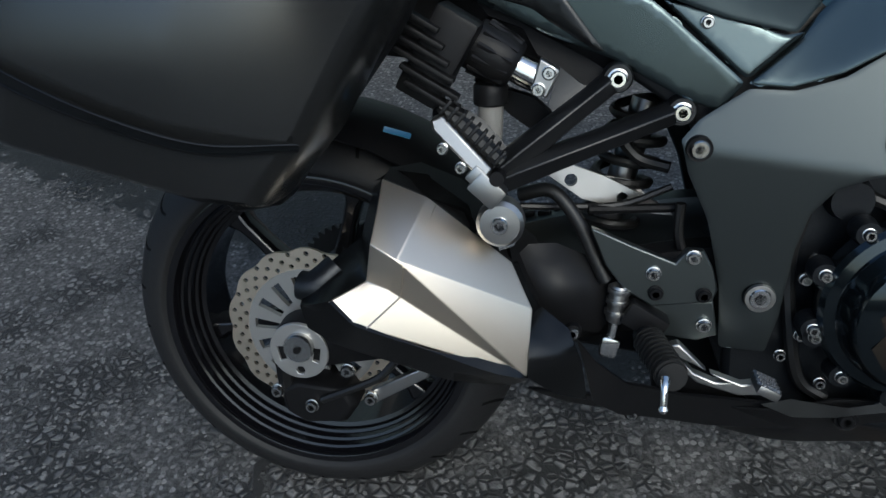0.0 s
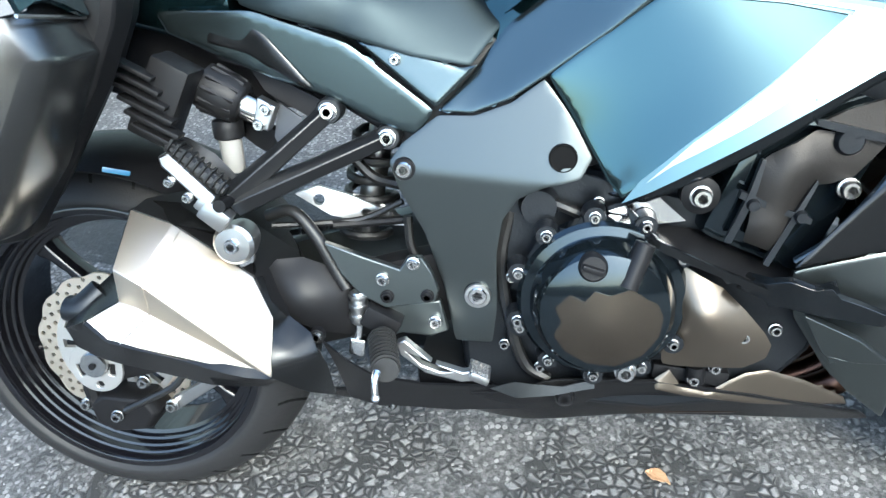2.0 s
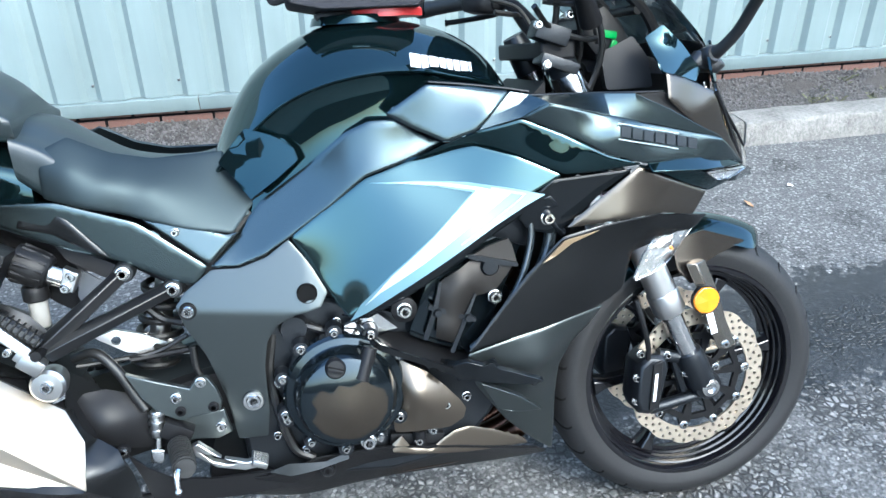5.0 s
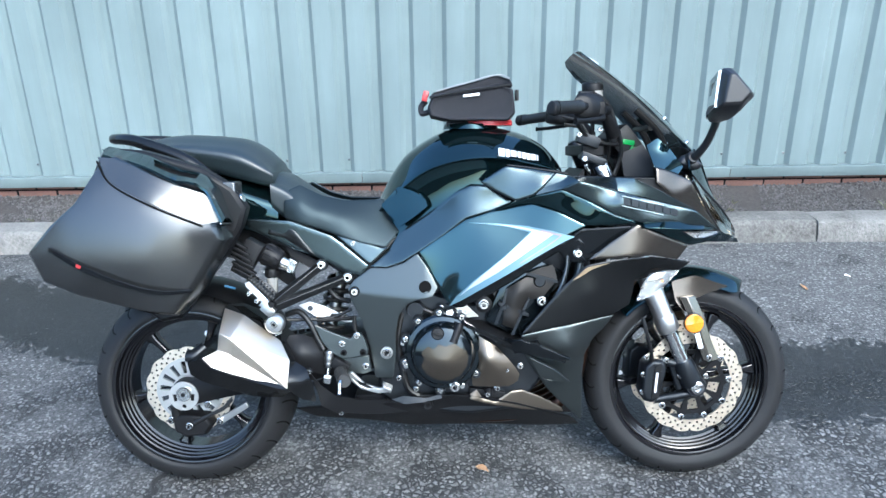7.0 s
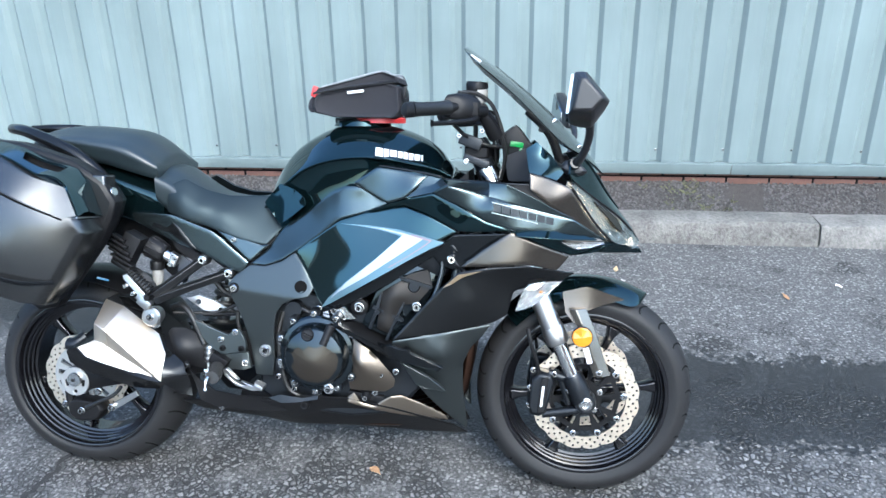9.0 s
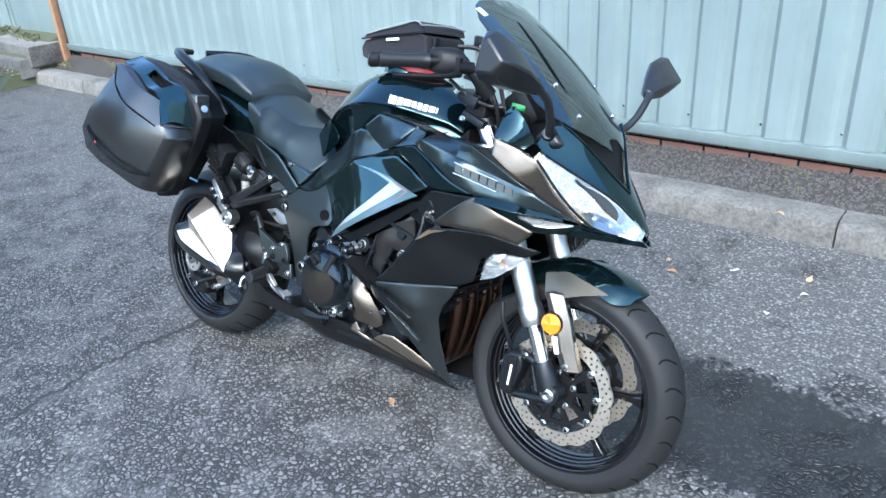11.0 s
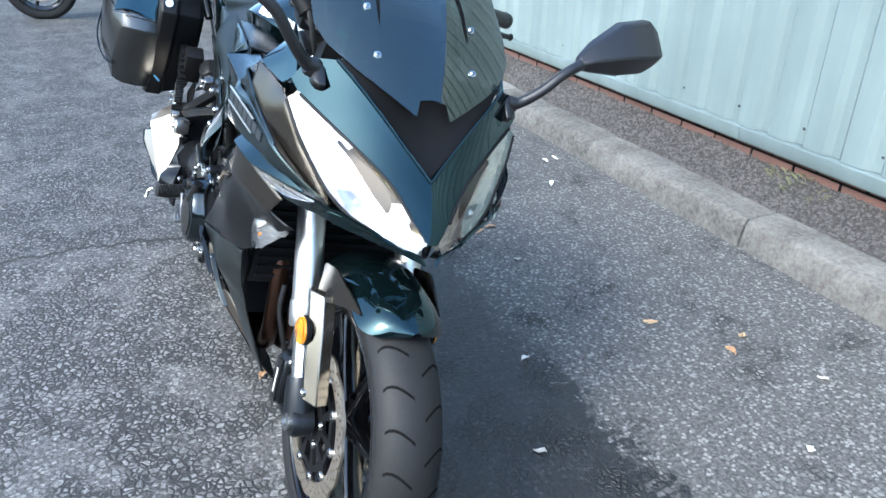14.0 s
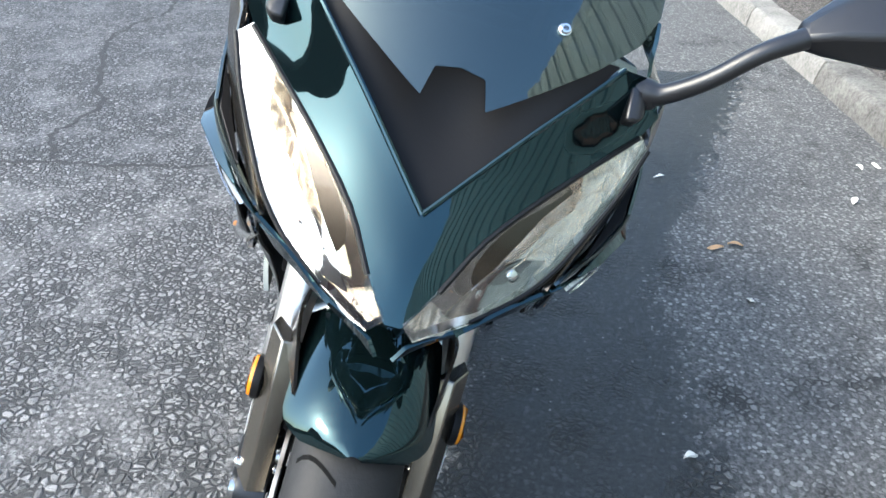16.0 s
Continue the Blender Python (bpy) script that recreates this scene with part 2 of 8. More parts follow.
    stones = maths(nt, "MULTIPLY", maths(nt, "SUBTRACT", 1.0, gap), maths(nt, "ADD", maths(nt, "MULTIPLY", worn, 0.8), maths(nt, "MULTIPLY", fleck, 0.3)))
    fine = grit
    # the darker, smoother patch beside and ahead of the parked motorcycle
    edge = tex(nt, "noise", 7.0, 10.0, 0.82, obj).outputs[0]
    ny = maths(nt, "ADD", xyz.outputs[1], maths(nt, "MULTIPLY", maths(nt, "SUBTRACT", edge, 0.5), 0.24))
    drift = maths(nt, "MULTIPLY", maths(nt, "MAXIMUM", maths(nt, "SUBTRACT", 0.45, xyz.outputs[0]), 0.0), 0.42)
    ny = maths(nt, "ADD", maths(nt, "SUBTRACT", ny, drift), maths(nt, "MULTIPLY", maths(nt, "SUBTRACT", sep.outputs[0], 0.5), 0.10))
    band = maths(nt, "SUBTRACT", 0.275, maths(nt, "ABSOLUTE", maths(nt, "SUBTRACT", ny, 0.41)))
    nx = maths(nt, "ADD", xyz.outputs[0], maths(nt, "MULTIPLY", maths(nt, "SUBTRACT", edge, 0.5), 0.4))
    lim = maths(nt, "MINIMUM", maths(nt, "MINIMUM", maths(nt, "ADD", nx, 1.5), maths(nt, "SUBTRACT", 3.7, nx)), band)
    dark_patch = ramp(nt, maths(nt, "ADD", maths(nt, "MULTIPLY", lim, 26.0), 0.5), [(0.40, (0, 0, 0)), (0.60, (1, 1, 1))])
    darker = nt.nodes.new("ShaderNodeMix")
    darker.data_type, darker.blend_type = "RGBA", "MULTIPLY"
    darker.inputs[7].default_value = (0.19, 0.195, 0.205, 1)
    nt.links.new(dark_patch, darker.inputs[0])
    nt.links.new(col, darker.inputs[6])
    # asphalt multiplied darker towards the rear, beyond the cross crack
    rear_mask = ramp(nt, maths(nt, "ADD", maths(nt, "MULTIPLY", maths(nt, "ADD", xyz.outputs[0], maths(nt, "MULTIPLY", mid, 0.12)), 4.0), 0.6), [(0.30, (1, 1, 1)), (0.55, (0, 0, 0))])
    rear_tone = nt.nodes.new("ShaderNodeMix")
    rear_tone.data_type, rear_tone.blend_type = "RGBA", "MULTIPLY"
    rear_tone.inputs[7].default_value = (0.82, 0.825, 0.835, 1)
    nt.links.new(rear_mask, rear_tone.inputs[0])
    nt.links.new(darker.outputs[2], rear_tone.inputs[6])
    nt.links.new(rear_tone.outputs[2], p.inputs["Base Color"])
    rr = maths(nt, "SUBTRACT", 0.8, maths(nt, "MULTIPLY", dark_patch, 0.35))
    nt.links.new(rr, p.inputs["Roughness"])
    h = maths(nt, "ADD", maths(nt, "MULTIPLY", stones, 0.7), maths(nt, "MULTIPLY", maths(nt, "ADD", fine, sand), 0.3))
    nt.links.new(bump(nt, h, 1.0, 0.006), p.inputs["Normal"])
    return m


def rocky(name, lo, hi, scale, rough=0.85, bmp=0.5, dist=0.004, span=(0.25, 0.85), island=0.35):
    m, nt, p = plain(name)
    a = tex(nt, "noise", scale, 6.0, 0.65).outputs[0]
    b = tex(nt, "noise", scale * 9, 4.0, 0.6).outputs[0]
    info = nt.nodes.new("ShaderNodeObjectInfo")
    geo = nt.nodes.new("ShaderNodeNewGeometry")
    rnd = maths(nt, "ADD", maths(nt, "MULTIPLY", info.outputs["Random"], 0.15), maths(nt, "MULTIPLY", geo.outputs["Random Per Island"], island))
    f = maths(nt, "ADD", maths(nt, "MULTIPLY", maths(nt, "ADD", a, b), 0.4), rnd)
    nt.links.new(ramp(nt, f, [(span[0], lo), (span[1], hi)]), p.inputs["Base Color"])
    p.inputs["Roughness"].default_value = rough
    nt.links.new(bump(nt, maths(nt, "ADD", a, b), bmp, dist), p.inputs["Normal"])
    return m


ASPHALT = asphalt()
KERBM = rocky("weathered_concrete_kerb", (0.050, 0.047, 0.042), (0.30, 0.288, 0.262), 7.0, 0.92, 1.0, 0.010, (0.42, 0.92))
STONEM = rocky("loose_stones", (0.012, 0.011, 0.010), (0.088, 0.082, 0.078), 40.0, 0.85, 0.4, 0.002, (0.30, 1.05), 0.75)
CHIPM = rocky("road_chippings", (0.05, 0.05, 0.048), (0.20, 0.197, 0.19), 60.0, 0.75, 0.4, 0.001)
GRAVELM = rocky("gravel_strip", (0.012, 0.010, 0.009), (0.092, 0.082, 0.074), 55.0, 0.9, 0.9, 0.008)
BRICKM = rocky("red_brick", (0.05, 0.028, 0.022), (0.15, 0.075, 0.055), 25.0)
MORTAR = paint("crack_and_joint_black", (0.004, 0.004, 0.004), 0.9, spec=0.08, dust=0.03)
LEAFM = rocky("dry_leaf", (0.22, 0.10, 0.04), (0.5, 0.36, 0.2), 40.0, 0.7)
MOSS = rocky("moss_and_weeds", (0.035, 0.04, 0.018), (0.13, 0.135, 0.07), 40.0)
PALE = rocky("pale_litter", (0.45, 0.43, 0.38), (0.75, 0.72, 0.66), 40.0)


def sheet_metal():
    m, nt, p = plain("painted_wall_sheeting")
    co = nt.nodes.new("ShaderNodeTexCoord")
    mp = nt.nodes.new("ShaderNodeMapping")
    mp.inputs["Scale"].default_value = (6.0, 6.0, 0.5)
    nt.links.new(co.outputs["Object"], mp.inputs[0])
    streak = tex(nt, "noise", 1.0, 6.0, 0.65, mp.outputs[0]).outputs[0]
    big = tex(nt, "noise", 1.3, 4.0).outputs[0]
    xyz = nt.nodes.new("ShaderNodeSeparateXYZ")
    nt.links.new(co.outputs["Object"], xyz.inputs[0])
    f = maths(nt, "MULTIPLY", streak, big)
    nt.links.new(ramp(nt, f, [(0.12, (0.128, 0.162, 0.162)), (0.42, (0.182, 0.226, 0.227))]), p.inputs["Base Color"])
    p.inputs["Roughness"].default_value = 0.42
    p.inputs["Specular IOR Level"].default_value = 0.4
    dent = tex(nt, "noise", 3.0, 2.0).outputs[0]
    nt.links.new(bump(nt, dent, 0.25, 0.02), p.inputs["Normal"])
    return m


SHEET = sheet_metal()
RUST = rocky("rusty_post", (0.12, 0.05, 0.02), (0.38, 0.22, 0.12), 14.0)


# ---- geometry helpers ----
def link_mesh(name, me, mat, parent, label="", smooth=38):
    me.materials.append(mat)
    if smooth:
        me.shade_smooth()
        me.set_sharp_from_angle(angle=radians(smooth))
    ob = new(name, me)
    if parent is not None:
        ob.parent = parent
    if label:
        ob["label"] = label
    return ob


def part(name, bm, mat, parent, label="", smooth=38, bevel=0.0):
    """One bmesh as one mesh object under a thing or a part."""
    bmesh.ops.recalc_face_normals(bm, faces=bm.faces)
    me = bpy.data.meshes.new(name)
    bm.to_mesh(me)
    bm.free()
    ob = link_mesh(name, me, mat, parent, label, smooth)
    if bevel:
        b = ob.modifiers.new("bevel", "BEVEL")
        b.width, b.segments, b.limit_method, b.angle_limit = bevel, 2, "ANGLE", radians(40)
    return ob


def thing(name, label, category, m=None, group="", kind=""):
    e = tagged(new(name), label, category, group, kind)
    if m is not None:
        e.matrix_world = m
    return e


def mirrored(pts):
    return [(x, -y, z) for x, y, z in pts]


def bm_from(verts, faces):
    bm = bmesh.new()
    vs = [bm.verts.new(v) for v in verts]
    for f in faces:
        try:
            bm.faces.new([vs[i] for i in f])
        except ValueError:
            pass
    return bm


def join(*bms):
    out = bms[0]
    for b in bms[1:]:
        me = bpy.data.meshes.new("tmp")
        b.to_mesh(me)
        out.from_mesh(me)
        bpy.data.meshes.remove(me)
        b.free()
    return out


def thicken(bm, t):
    """Gives an open sheet a second face and a rim, t behind it."""
    bm.normal_update()
    front = list(bm.faces)
    rim = [e for e in bm.edges if len(e.link_faces) == 1]
    twin = {v: bm.verts.new(v.co - v.normal * t) for v in list(bm.verts)}
    for f in front:
        bm.faces.new([twin[v] for v in reversed(f.verts)])
    for e in rim:
        a, b = e.verts
        bm.faces.new((a, b, twin[b], twin[a]))


def inside(px, py, poly):
    poly = np.asarray(poly)
    x0, y0 = poly[:, 0], poly[:, 1]
    x1, y1 = np.roll(x0, -1), np.roll(y0, -1)
    px, py = np.asarray(px)[:, None], np.asarray(py)[:, None]
    cond = (y0 > py) != (y1 > py)
    with np.errstate(divide="ignore", invalid="ignore"):
        cross = px < (x1 - x0) * (py - y0) / (y1 - y0) + x0
    return (cond & cross).sum(axis=1) % 2 == 1


def fill(outline, holes=(), step=0.02, inset=0.0):
    """Triangles over a flat outline with holes and an inner grid. Returns points and faces."""
    from mathutils.geometry import delaunay_2d_cdt
    loops = []
    for loop in (outline, *holes):
        pts = []
        for (ax, ay), (bx, by) in zip(loop, list(loop[1:]) + [loop[0]]):
            n = max(1, int(math.hypot(bx - ax, by - ay) / step))
            pts += [(ax + (bx - ax) * k / n, ay + (by - ay) * k / n) for k in range(n)]
        loops.append(pts)
    pts, edges = [], []
    for loop in loops:
        s = len(pts)
        pts += loop
        edges += [(s + i, s + (i + 1) % len(loop)) for i in range(len(loop))]
    if inset:
        o = np.array(loops[0])
        d = np.roll(o, -1, axis=0) - np.roll(o, 1, axis=0)
        area = (o[:, 0] * np.roll(o[:, 1], -1) - np.roll(o[:, 0], -1) * o[:, 1]).sum()
        d = d / np.maximum(np.hypot(d[:, 0], d[:, 1])[:, None], 1e-9) * (1 if area > 0 else -1)
        for f in (0.45, 1.0):
            r = o + np.stack([-d[:, 1], d[:, 0]], 1) * inset * f
            near = np.min(np.hypot(r[:, None, 0] - o[:, 0], r[:, None, 1] - o[:, 1]), axis=1)
            ok = inside(r[:, 0], r[:, 1], loops[0]) & (near > inset * f * 0.93)
            pts += [tuple(q) for q in r[ok]]
    o = np.array(loops[0])
    lo, hi = o.min(axis=0), o.max(axis=0)
    gx, gy = np.meshgrid(np.arange(lo[0] + step / 2, hi[0], step), np.arange(lo[1] + step / 2, hi[1], step))
    gx, gy = gx.ravel(), gy.ravel()
    if len(gx):
        ok = inside(gx, gy, loops[0])
        for h in loops[1:]:
            ok &= ~inside(gx, gy, h)
        b = np.array(pts)
        d = np.min(np.hypot(gx[:, None] - b[:, 0], gy[:, None] - b[:, 1]), axis=1)
        ok &= d > step * 0.55
        pts += list(zip(gx[ok], gy[ok]))
    v, _, f, *_ = delaunay_2d_cdt([Vector(q) for q in pts], edges, [], 0, 1e-6)
    v = np.array([(q.x, q.y) for q in v])
    c = np.array([v[list(t)].mean(axis=0) for t in f])
    ok = inside(c[:, 0], c[:, 1], loops[0])
    for h in loops[1:]:
        ok &= ~inside(c[:, 0], c[:, 1], h)
    return v, [tuple(t) for t, k in zip(f, ok) if k]


def plate_spline(P, val):
    P, val = np.asarray(P, float), np.asarray(val, float)
    n = len(P)

    def kern(a, b):
        r2 = ((a[:, None, :] - b[None, :, :]) ** 2).sum(axis=2)
        return 0.5 * r2 * np.log(r2 + 1e-9)

    A = np.zeros((n + 3, n + 3))
    A[:n, :n] = kern(P, P) + 1e-5 * np.eye(n)
    A[:n, n:] = np.c_[np.ones(n), P]
    A[n:, :n] = A[:n, n:].T
    w = np.linalg.lstsq(A, np.r_[val, 0, 0, 0], rcond=None)[0]
    return lambda Q: kern(np.asarray(Q, float), P) @ w[:n] + np.c_[np.ones(len(Q)), Q] @ w[n:]


def rounded(pts, rad=0.2):
    """Cuts every corner of a closed outline a little, so that panels have soft corners."""
    out = []
    n = len(pts)
    for i in range(n):
        p, q, r = Vector(pts[i - 1]), Vector(pts[i]), Vector(pts[(i + 1) % n])
        out += [tuple(q.lerp(p, rad)), tuple(q.lerp(p, rad * 0.35).lerp(q.lerp(r, rad * 0.35), 0.5)), tuple(q.lerp(r, rad))]
    return out


def edge_roll(q, outline, width, depth):
    """How far a panel falls away near its edge: the edges of moulded panels are turned in."""
    p = np.array(q, float)
    a = np.array(outline, float)
    b = np.roll(a, -1, axis=0)
    ab = b - a
    t = ((p[:, None] - a) * ab).sum(2) / np.maximum((ab * ab).sum(1), 1e-12)
    near = a + np.clip(t, 0, 1)[..., None] * ab
    d = np.sqrt(((p[:, None] - near) ** 2).sum(2)).min(1)
    return depth * np.clip(1 - d / width, 0, 1) ** 2


def skin(outline, inner=(), axis=1, step=0.018, thick=0.003, lift=0.0, soft=0.12, holes=(), surf=None, roll=None):
    """A curved panel: an outline of places, filled, bent through its corners and inner places, and given thickness."""
    a, b = [k for k in range(3) if k != axis]
    ctrl = list(outline) + list(inner)
    f = plate_spline([(p[a], p[b]) for p in ctrl], [p[axis] for p in ctrl])
    flat = [(p[a], p[b]) for p in (rounded(outline, soft) if soft else outline)]
    v, faces = fill(flat, holes, step, roll[0] if roll else 0.0)
    w = f(v) if surf is None else surf(v)
    if roll:
        w = w - np.sign(np.mean(w)) * edge_roll(v, flat, *roll)
    verts = []
    for (s, t), u in zip(v, w):
        q = [0, 0, 0]
        q[a], q[b], q[axis] = s, t, u
        verts.append(q)
    bm = bm_from(verts, faces)
    bmesh.ops.recalc_face_normals(bm, faces=bm.faces)
    sign = sum(fc.normal[axis] for fc in bm.faces)
    side = 1 if (np.mean(w) > 0 or axis != 1) else -1
    if sign * side < 0:
        bmesh.ops.reverse_faces(bm, faces=bm.faces)
    if lift:
        bm.normal_update()
        for vt in bm.verts:
            vt.co += vt.normal * lift
    if thick:
        thicken(bm, thick)
    return bm


def plate(outline, y0, y1, holes=(), step=0.05, at=lambda s, t, d: (s, d, t)):
    """A flat plate of an outline in the x-z plane between two depths."""
    v, faces = fill(outline, holes, step)
    bm = bm_from([at(s, t, y0) for s, t in v], faces)
    r = bmesh.ops.extrude_face_region(bm, geom=bm.faces[:])
    d = Vector(at(0, 0, y1)) - Vector(at(0, 0, y0))
    bmesh.ops.translate(bm, vec=d, verts=[g for g in r["geom"] if isinstance(g, bmesh.types.BMVert)])
    return bm


def revolve(profile, c, n=32, axis=(0, 1, 0), closed=False):
    """A turned body: (radius, place along the axis) round an axis through c."""
    ax = Vector(axis).normalized()
    u = ax.orthogonal().normalized()
    w = ax.cross(u)
    c = Vector(c)
    verts, faces = [], []
    m = len(profile)
    for i in range(n):
        t = 2 * math.pi * i / n
        d = u * math.cos(t) + w * math.sin(t)
        verts += [c + d * r + ax * h for r, h in profile]
    for i in range(n):
        j = (i + 1) % n
        for k in range(m if closed else m - 1):
            l = (k + 1) % m
            faces.append((i * m + k, i * m + l, j * m + l, j * m + k))
    bm = bm_from(verts, faces)
    bmesh.ops.remove_doubles(bm, verts=bm.verts, dist=1e-5)
    if not closed:
        bmesh.ops.holes_fill(bm, edges=bm.edges, sides=0)
    return bm


def spline(pts, n):
    """A smooth open line through places, with n steps between each two."""
    P = [Vector(p) for p in pts]
    P = [P[0] * 2 - P[1]] + P + [P[-1] * 2 - P[-2]]
    out = []
    for i in range(1, len(P) - 2):
        p0, p1, p2, p3 = P[i - 1:i + 3]
        for k in range(n):
            t = k / n
            out.append(0.5 * ((2 * p1) + (p2 - p0) * t + (2 * p0 - 5 * p1 + 4 * p2 - p3) * t * t + (3 * p1 - p0 - 3 * p2 + p3) * t ** 3))
    out.append(P[-2])
    return out


def loop_spline(pts, n):
    P = [Vector(p) for p in pts]
    out = []
    m = len(P)
    for i in range(m):
        p0, p1, p2, p3 = P[i - 1], P[i], P[(i + 1) % m], P[(i + 2) % m]
        for k in range(n):
            t = k / n
            out.append(0.5 * ((2 * p1) + (p2 - p0) * t + (2 * p0 - 5 * p1 + 4 * p2 - p3) * t * t + (3 * p1 - p0 - 3 * p2 + p3) * t ** 3))
    return out


def loft(rings, cap=True):
    n = len(rings[0])
    verts = [v for r in rings for v in r]
    faces = []
    for i in range(len(rings) - 1):
        for k in range(n):
            l = (k + 1) % n
            faces.append((i * n + k, i * n + l, (i + 1) * n + l, (i + 1) * n + k))
    if cap:
        faces += [tuple(range(n)), tuple(range((len(rings) - 1) * n, len(rings) * n))]
    return bm_from(verts, faces)


def smooth_loft(rings, nr=3, nl=4, cap=True):
    """Rings of control places, made smooth round and along."""
    fine = [loop_spline(r, nr) for r in rings]
    cols = [spline([r[k] for r in fine], nl) for k in range(len(fine[0]))]
    return loft([[c[i] for c in cols] for i in range(len(cols[0]))], cap)


def tube(pts, r, n=10, steps=6, cap=True):
    """A round rod along a smooth line; r is one radius or one at each place."""
    P = spline(pts, steps)
    rs = [r] * len(pts) if isinstance(r, (int, float)) else list(r)
    R = []
    for i in range(len(rs) - 1):
        R += [rs[i] + (rs[i + 1] - rs[i]) * k / steps for k in range(steps)]
    R.append(rs[-1])
    up = None
    rings = []
    for i, p in enumerate(P):
        d = (P[min(i + 1, len(P) - 1)] - P[max(i - 1, 0)]).normalized()
        if up is None:
            up = d.orthogonal().normalized()
        up = (up - d * up.dot(d)).normalized()
        w = d.cross(up)
        rings.append([p + (up * math.cos(2 * math.pi * k / n) + w * math.sin(2 * math.pi * k / n)) * R[i] for k in range(n)])
    return loft(rings, cap)


def rod(a, b, r, n=14, r2=None):
    return tube([a, b], [r, r if r2 is None else r2], n, 1)


def block(c, size, rot=(0, 0, 0), bev=0.004):
    bm = bmesh.new()
    bmesh.ops.create_cube(bm, size=1)
    bmesh.ops.scale(bm, vec=size, verts=bm.verts)
    if bev:
        bmesh.ops.bevel(bm, geom=bm.edges[:], offset=bev, segments=2, affect="EDGES", profile=0.6)
    bmesh.ops.transform(bm, matrix=pose(*c, *rot), verts=bm.verts)
    return bm


BOLT = {}


def bolt(c, parent, r=0.008, mat=None, axis=(0, -1, 0), name="bolt", h=0.006, label=""):
    """A socket-head bolt, the shade of its six-sided hollow painted black; alike ones share their mesh."""
    mat = mat or ZINC
    key = (r, h, mat.name, axis)
    if key not in BOLT:
        q = r * 0.9
        bm = revolve([(q * 1.18, -0.004), (q * 1.18, 0.0008), (q, 0.0012), (q, h * 0.7), (q * 0.84, h), (q * 0.56, h)], (0, 0, 0), 18, axis)
        hexa = revolve([(q * 0.57, h), (q * 0.53, h * 0.15), (0.0002, h * 0.15)], (0, 0, 0), 6, axis)
        n = len(bm.faces)
        ob = part(name, join(bm, hexa), mat, parent, label, 30)
        ob.data.materials.append(GROOVE)
        for f in ob.data.polygons[n:]:
            f.material_index = 1
        BOLT[key] = ob.data
    else:
        ob = new(name, BOLT[key])
        ob.parent = parent
        if label:
            ob["label"] = label
    ob.location = c
    return ob


def circle(cx, cz, r, n=16, ph=0.0):
    return [(cx + r * math.cos(2 * math.pi * k / n + ph), cz + r * math.sin(2 * math.pi * k / n + ph)) for k in range(n)]


# ---- the setting: road, kerb, verge, wall ----
def ground_sheet():
    xs = [-300, -80, -30, -12, -6, -3, -1.5, 0, 1.5, 3, 6, 12, 30, 80, 300]
    verts = [(x, y, 0) for x in xs for y in xs]
    k = len(xs)
    faces = [(i * k + j, (i + 1) * k + j, (i + 1) * k + j + 1, i * k + j + 1) for i in range(k - 1) for j in range(k - 1)]
    return bm_from(verts, faces)


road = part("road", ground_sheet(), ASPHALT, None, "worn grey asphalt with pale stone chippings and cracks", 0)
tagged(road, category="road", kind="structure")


def chips(name, count, xr, yr, zf, smin, smax, mat, label, cat, seed, keep=lambda x, y: True, flat=0.5):
    """Many small faceted stones in one mesh."""
    rng = np.random.default_rng(seed)
    base = np.array([(1, 0, 0), (0.3, 0.95, 0), (-0.8, 0.6, 0), (-0.8, -0.6, 0), (0.3, -0.95, 0)])
    verts, faces = [], []
    made = 0
    while made < count:
        x, y = rng.uniform(*xr), rng.uniform(*yr)
        if not keep(x, y):
            continue
        made += 1
        z = zf(x, y) if callable(zf) else zf
        s = rng.uniform(smin, smax)
        a = rng.uniform(0, 6.28)
        ca, sa = math.cos(a), math.sin(a)
        k = len(verts)
        tx, ty = rng.uniform(-0.25, 0.25, 2)
        el = rng.uniform(0.6, 1.0)
        for lvl, f in ((-0.3, 1.0), (flat, 0.72)):
            for bx, by, _ in base:
                px, py = bx * f * (0.8 + 0.4 * rng.random()), by * f * el * (0.8 + 0.4 * rng.random())
                verts.append((x + s * (px * ca - py * sa), y + s * (px * sa + py * ca), z + s * (lvl + (px * tx + py * ty) * (lvl > 0))))
        for i in range(5):
            j = (i + 1) % 5
            faces.append((k + i, k + j, k + 5 + j, k + 5 + i))
        faces.append(tuple(k + 5 + i for i in range(5)))
    me = bpy.data.meshes.new(name)
    me.from_pydata(verts, [], faces)
    ob = link_mesh(name, me, mat, None, label, 0)
    return tagged(ob, category=cat, kind="stuff")


chips("road_chippings", 6000, (-1.3, 2.3), (-0.9, 0.2), 0.0, 0.003, 0.0065, CHIPM, "pale stone chippings set in the asphalt", "chippings", 3,
      lambda x, y: not (x > 1.0 and abs(y - 0.36) < 0.3), 0.22)
chips("road_chippings", 2600, (-2.5, 3.5), (-1.2, 1.65), 0.0, 0.002, 0.005, CHIPM, "pale stone chippings set in the asphalt", "chippings", 4,
      lambda x, y: not (x > 1.0 and abs(y - 0.36) < 0.3), 0.2)

CRACKM = rocky("crack_and_joint_black", (0.004, 0.004, 0.004), (0.022, 0.021, 0.020), 60.0, 0.85, 0.6, 0.002)


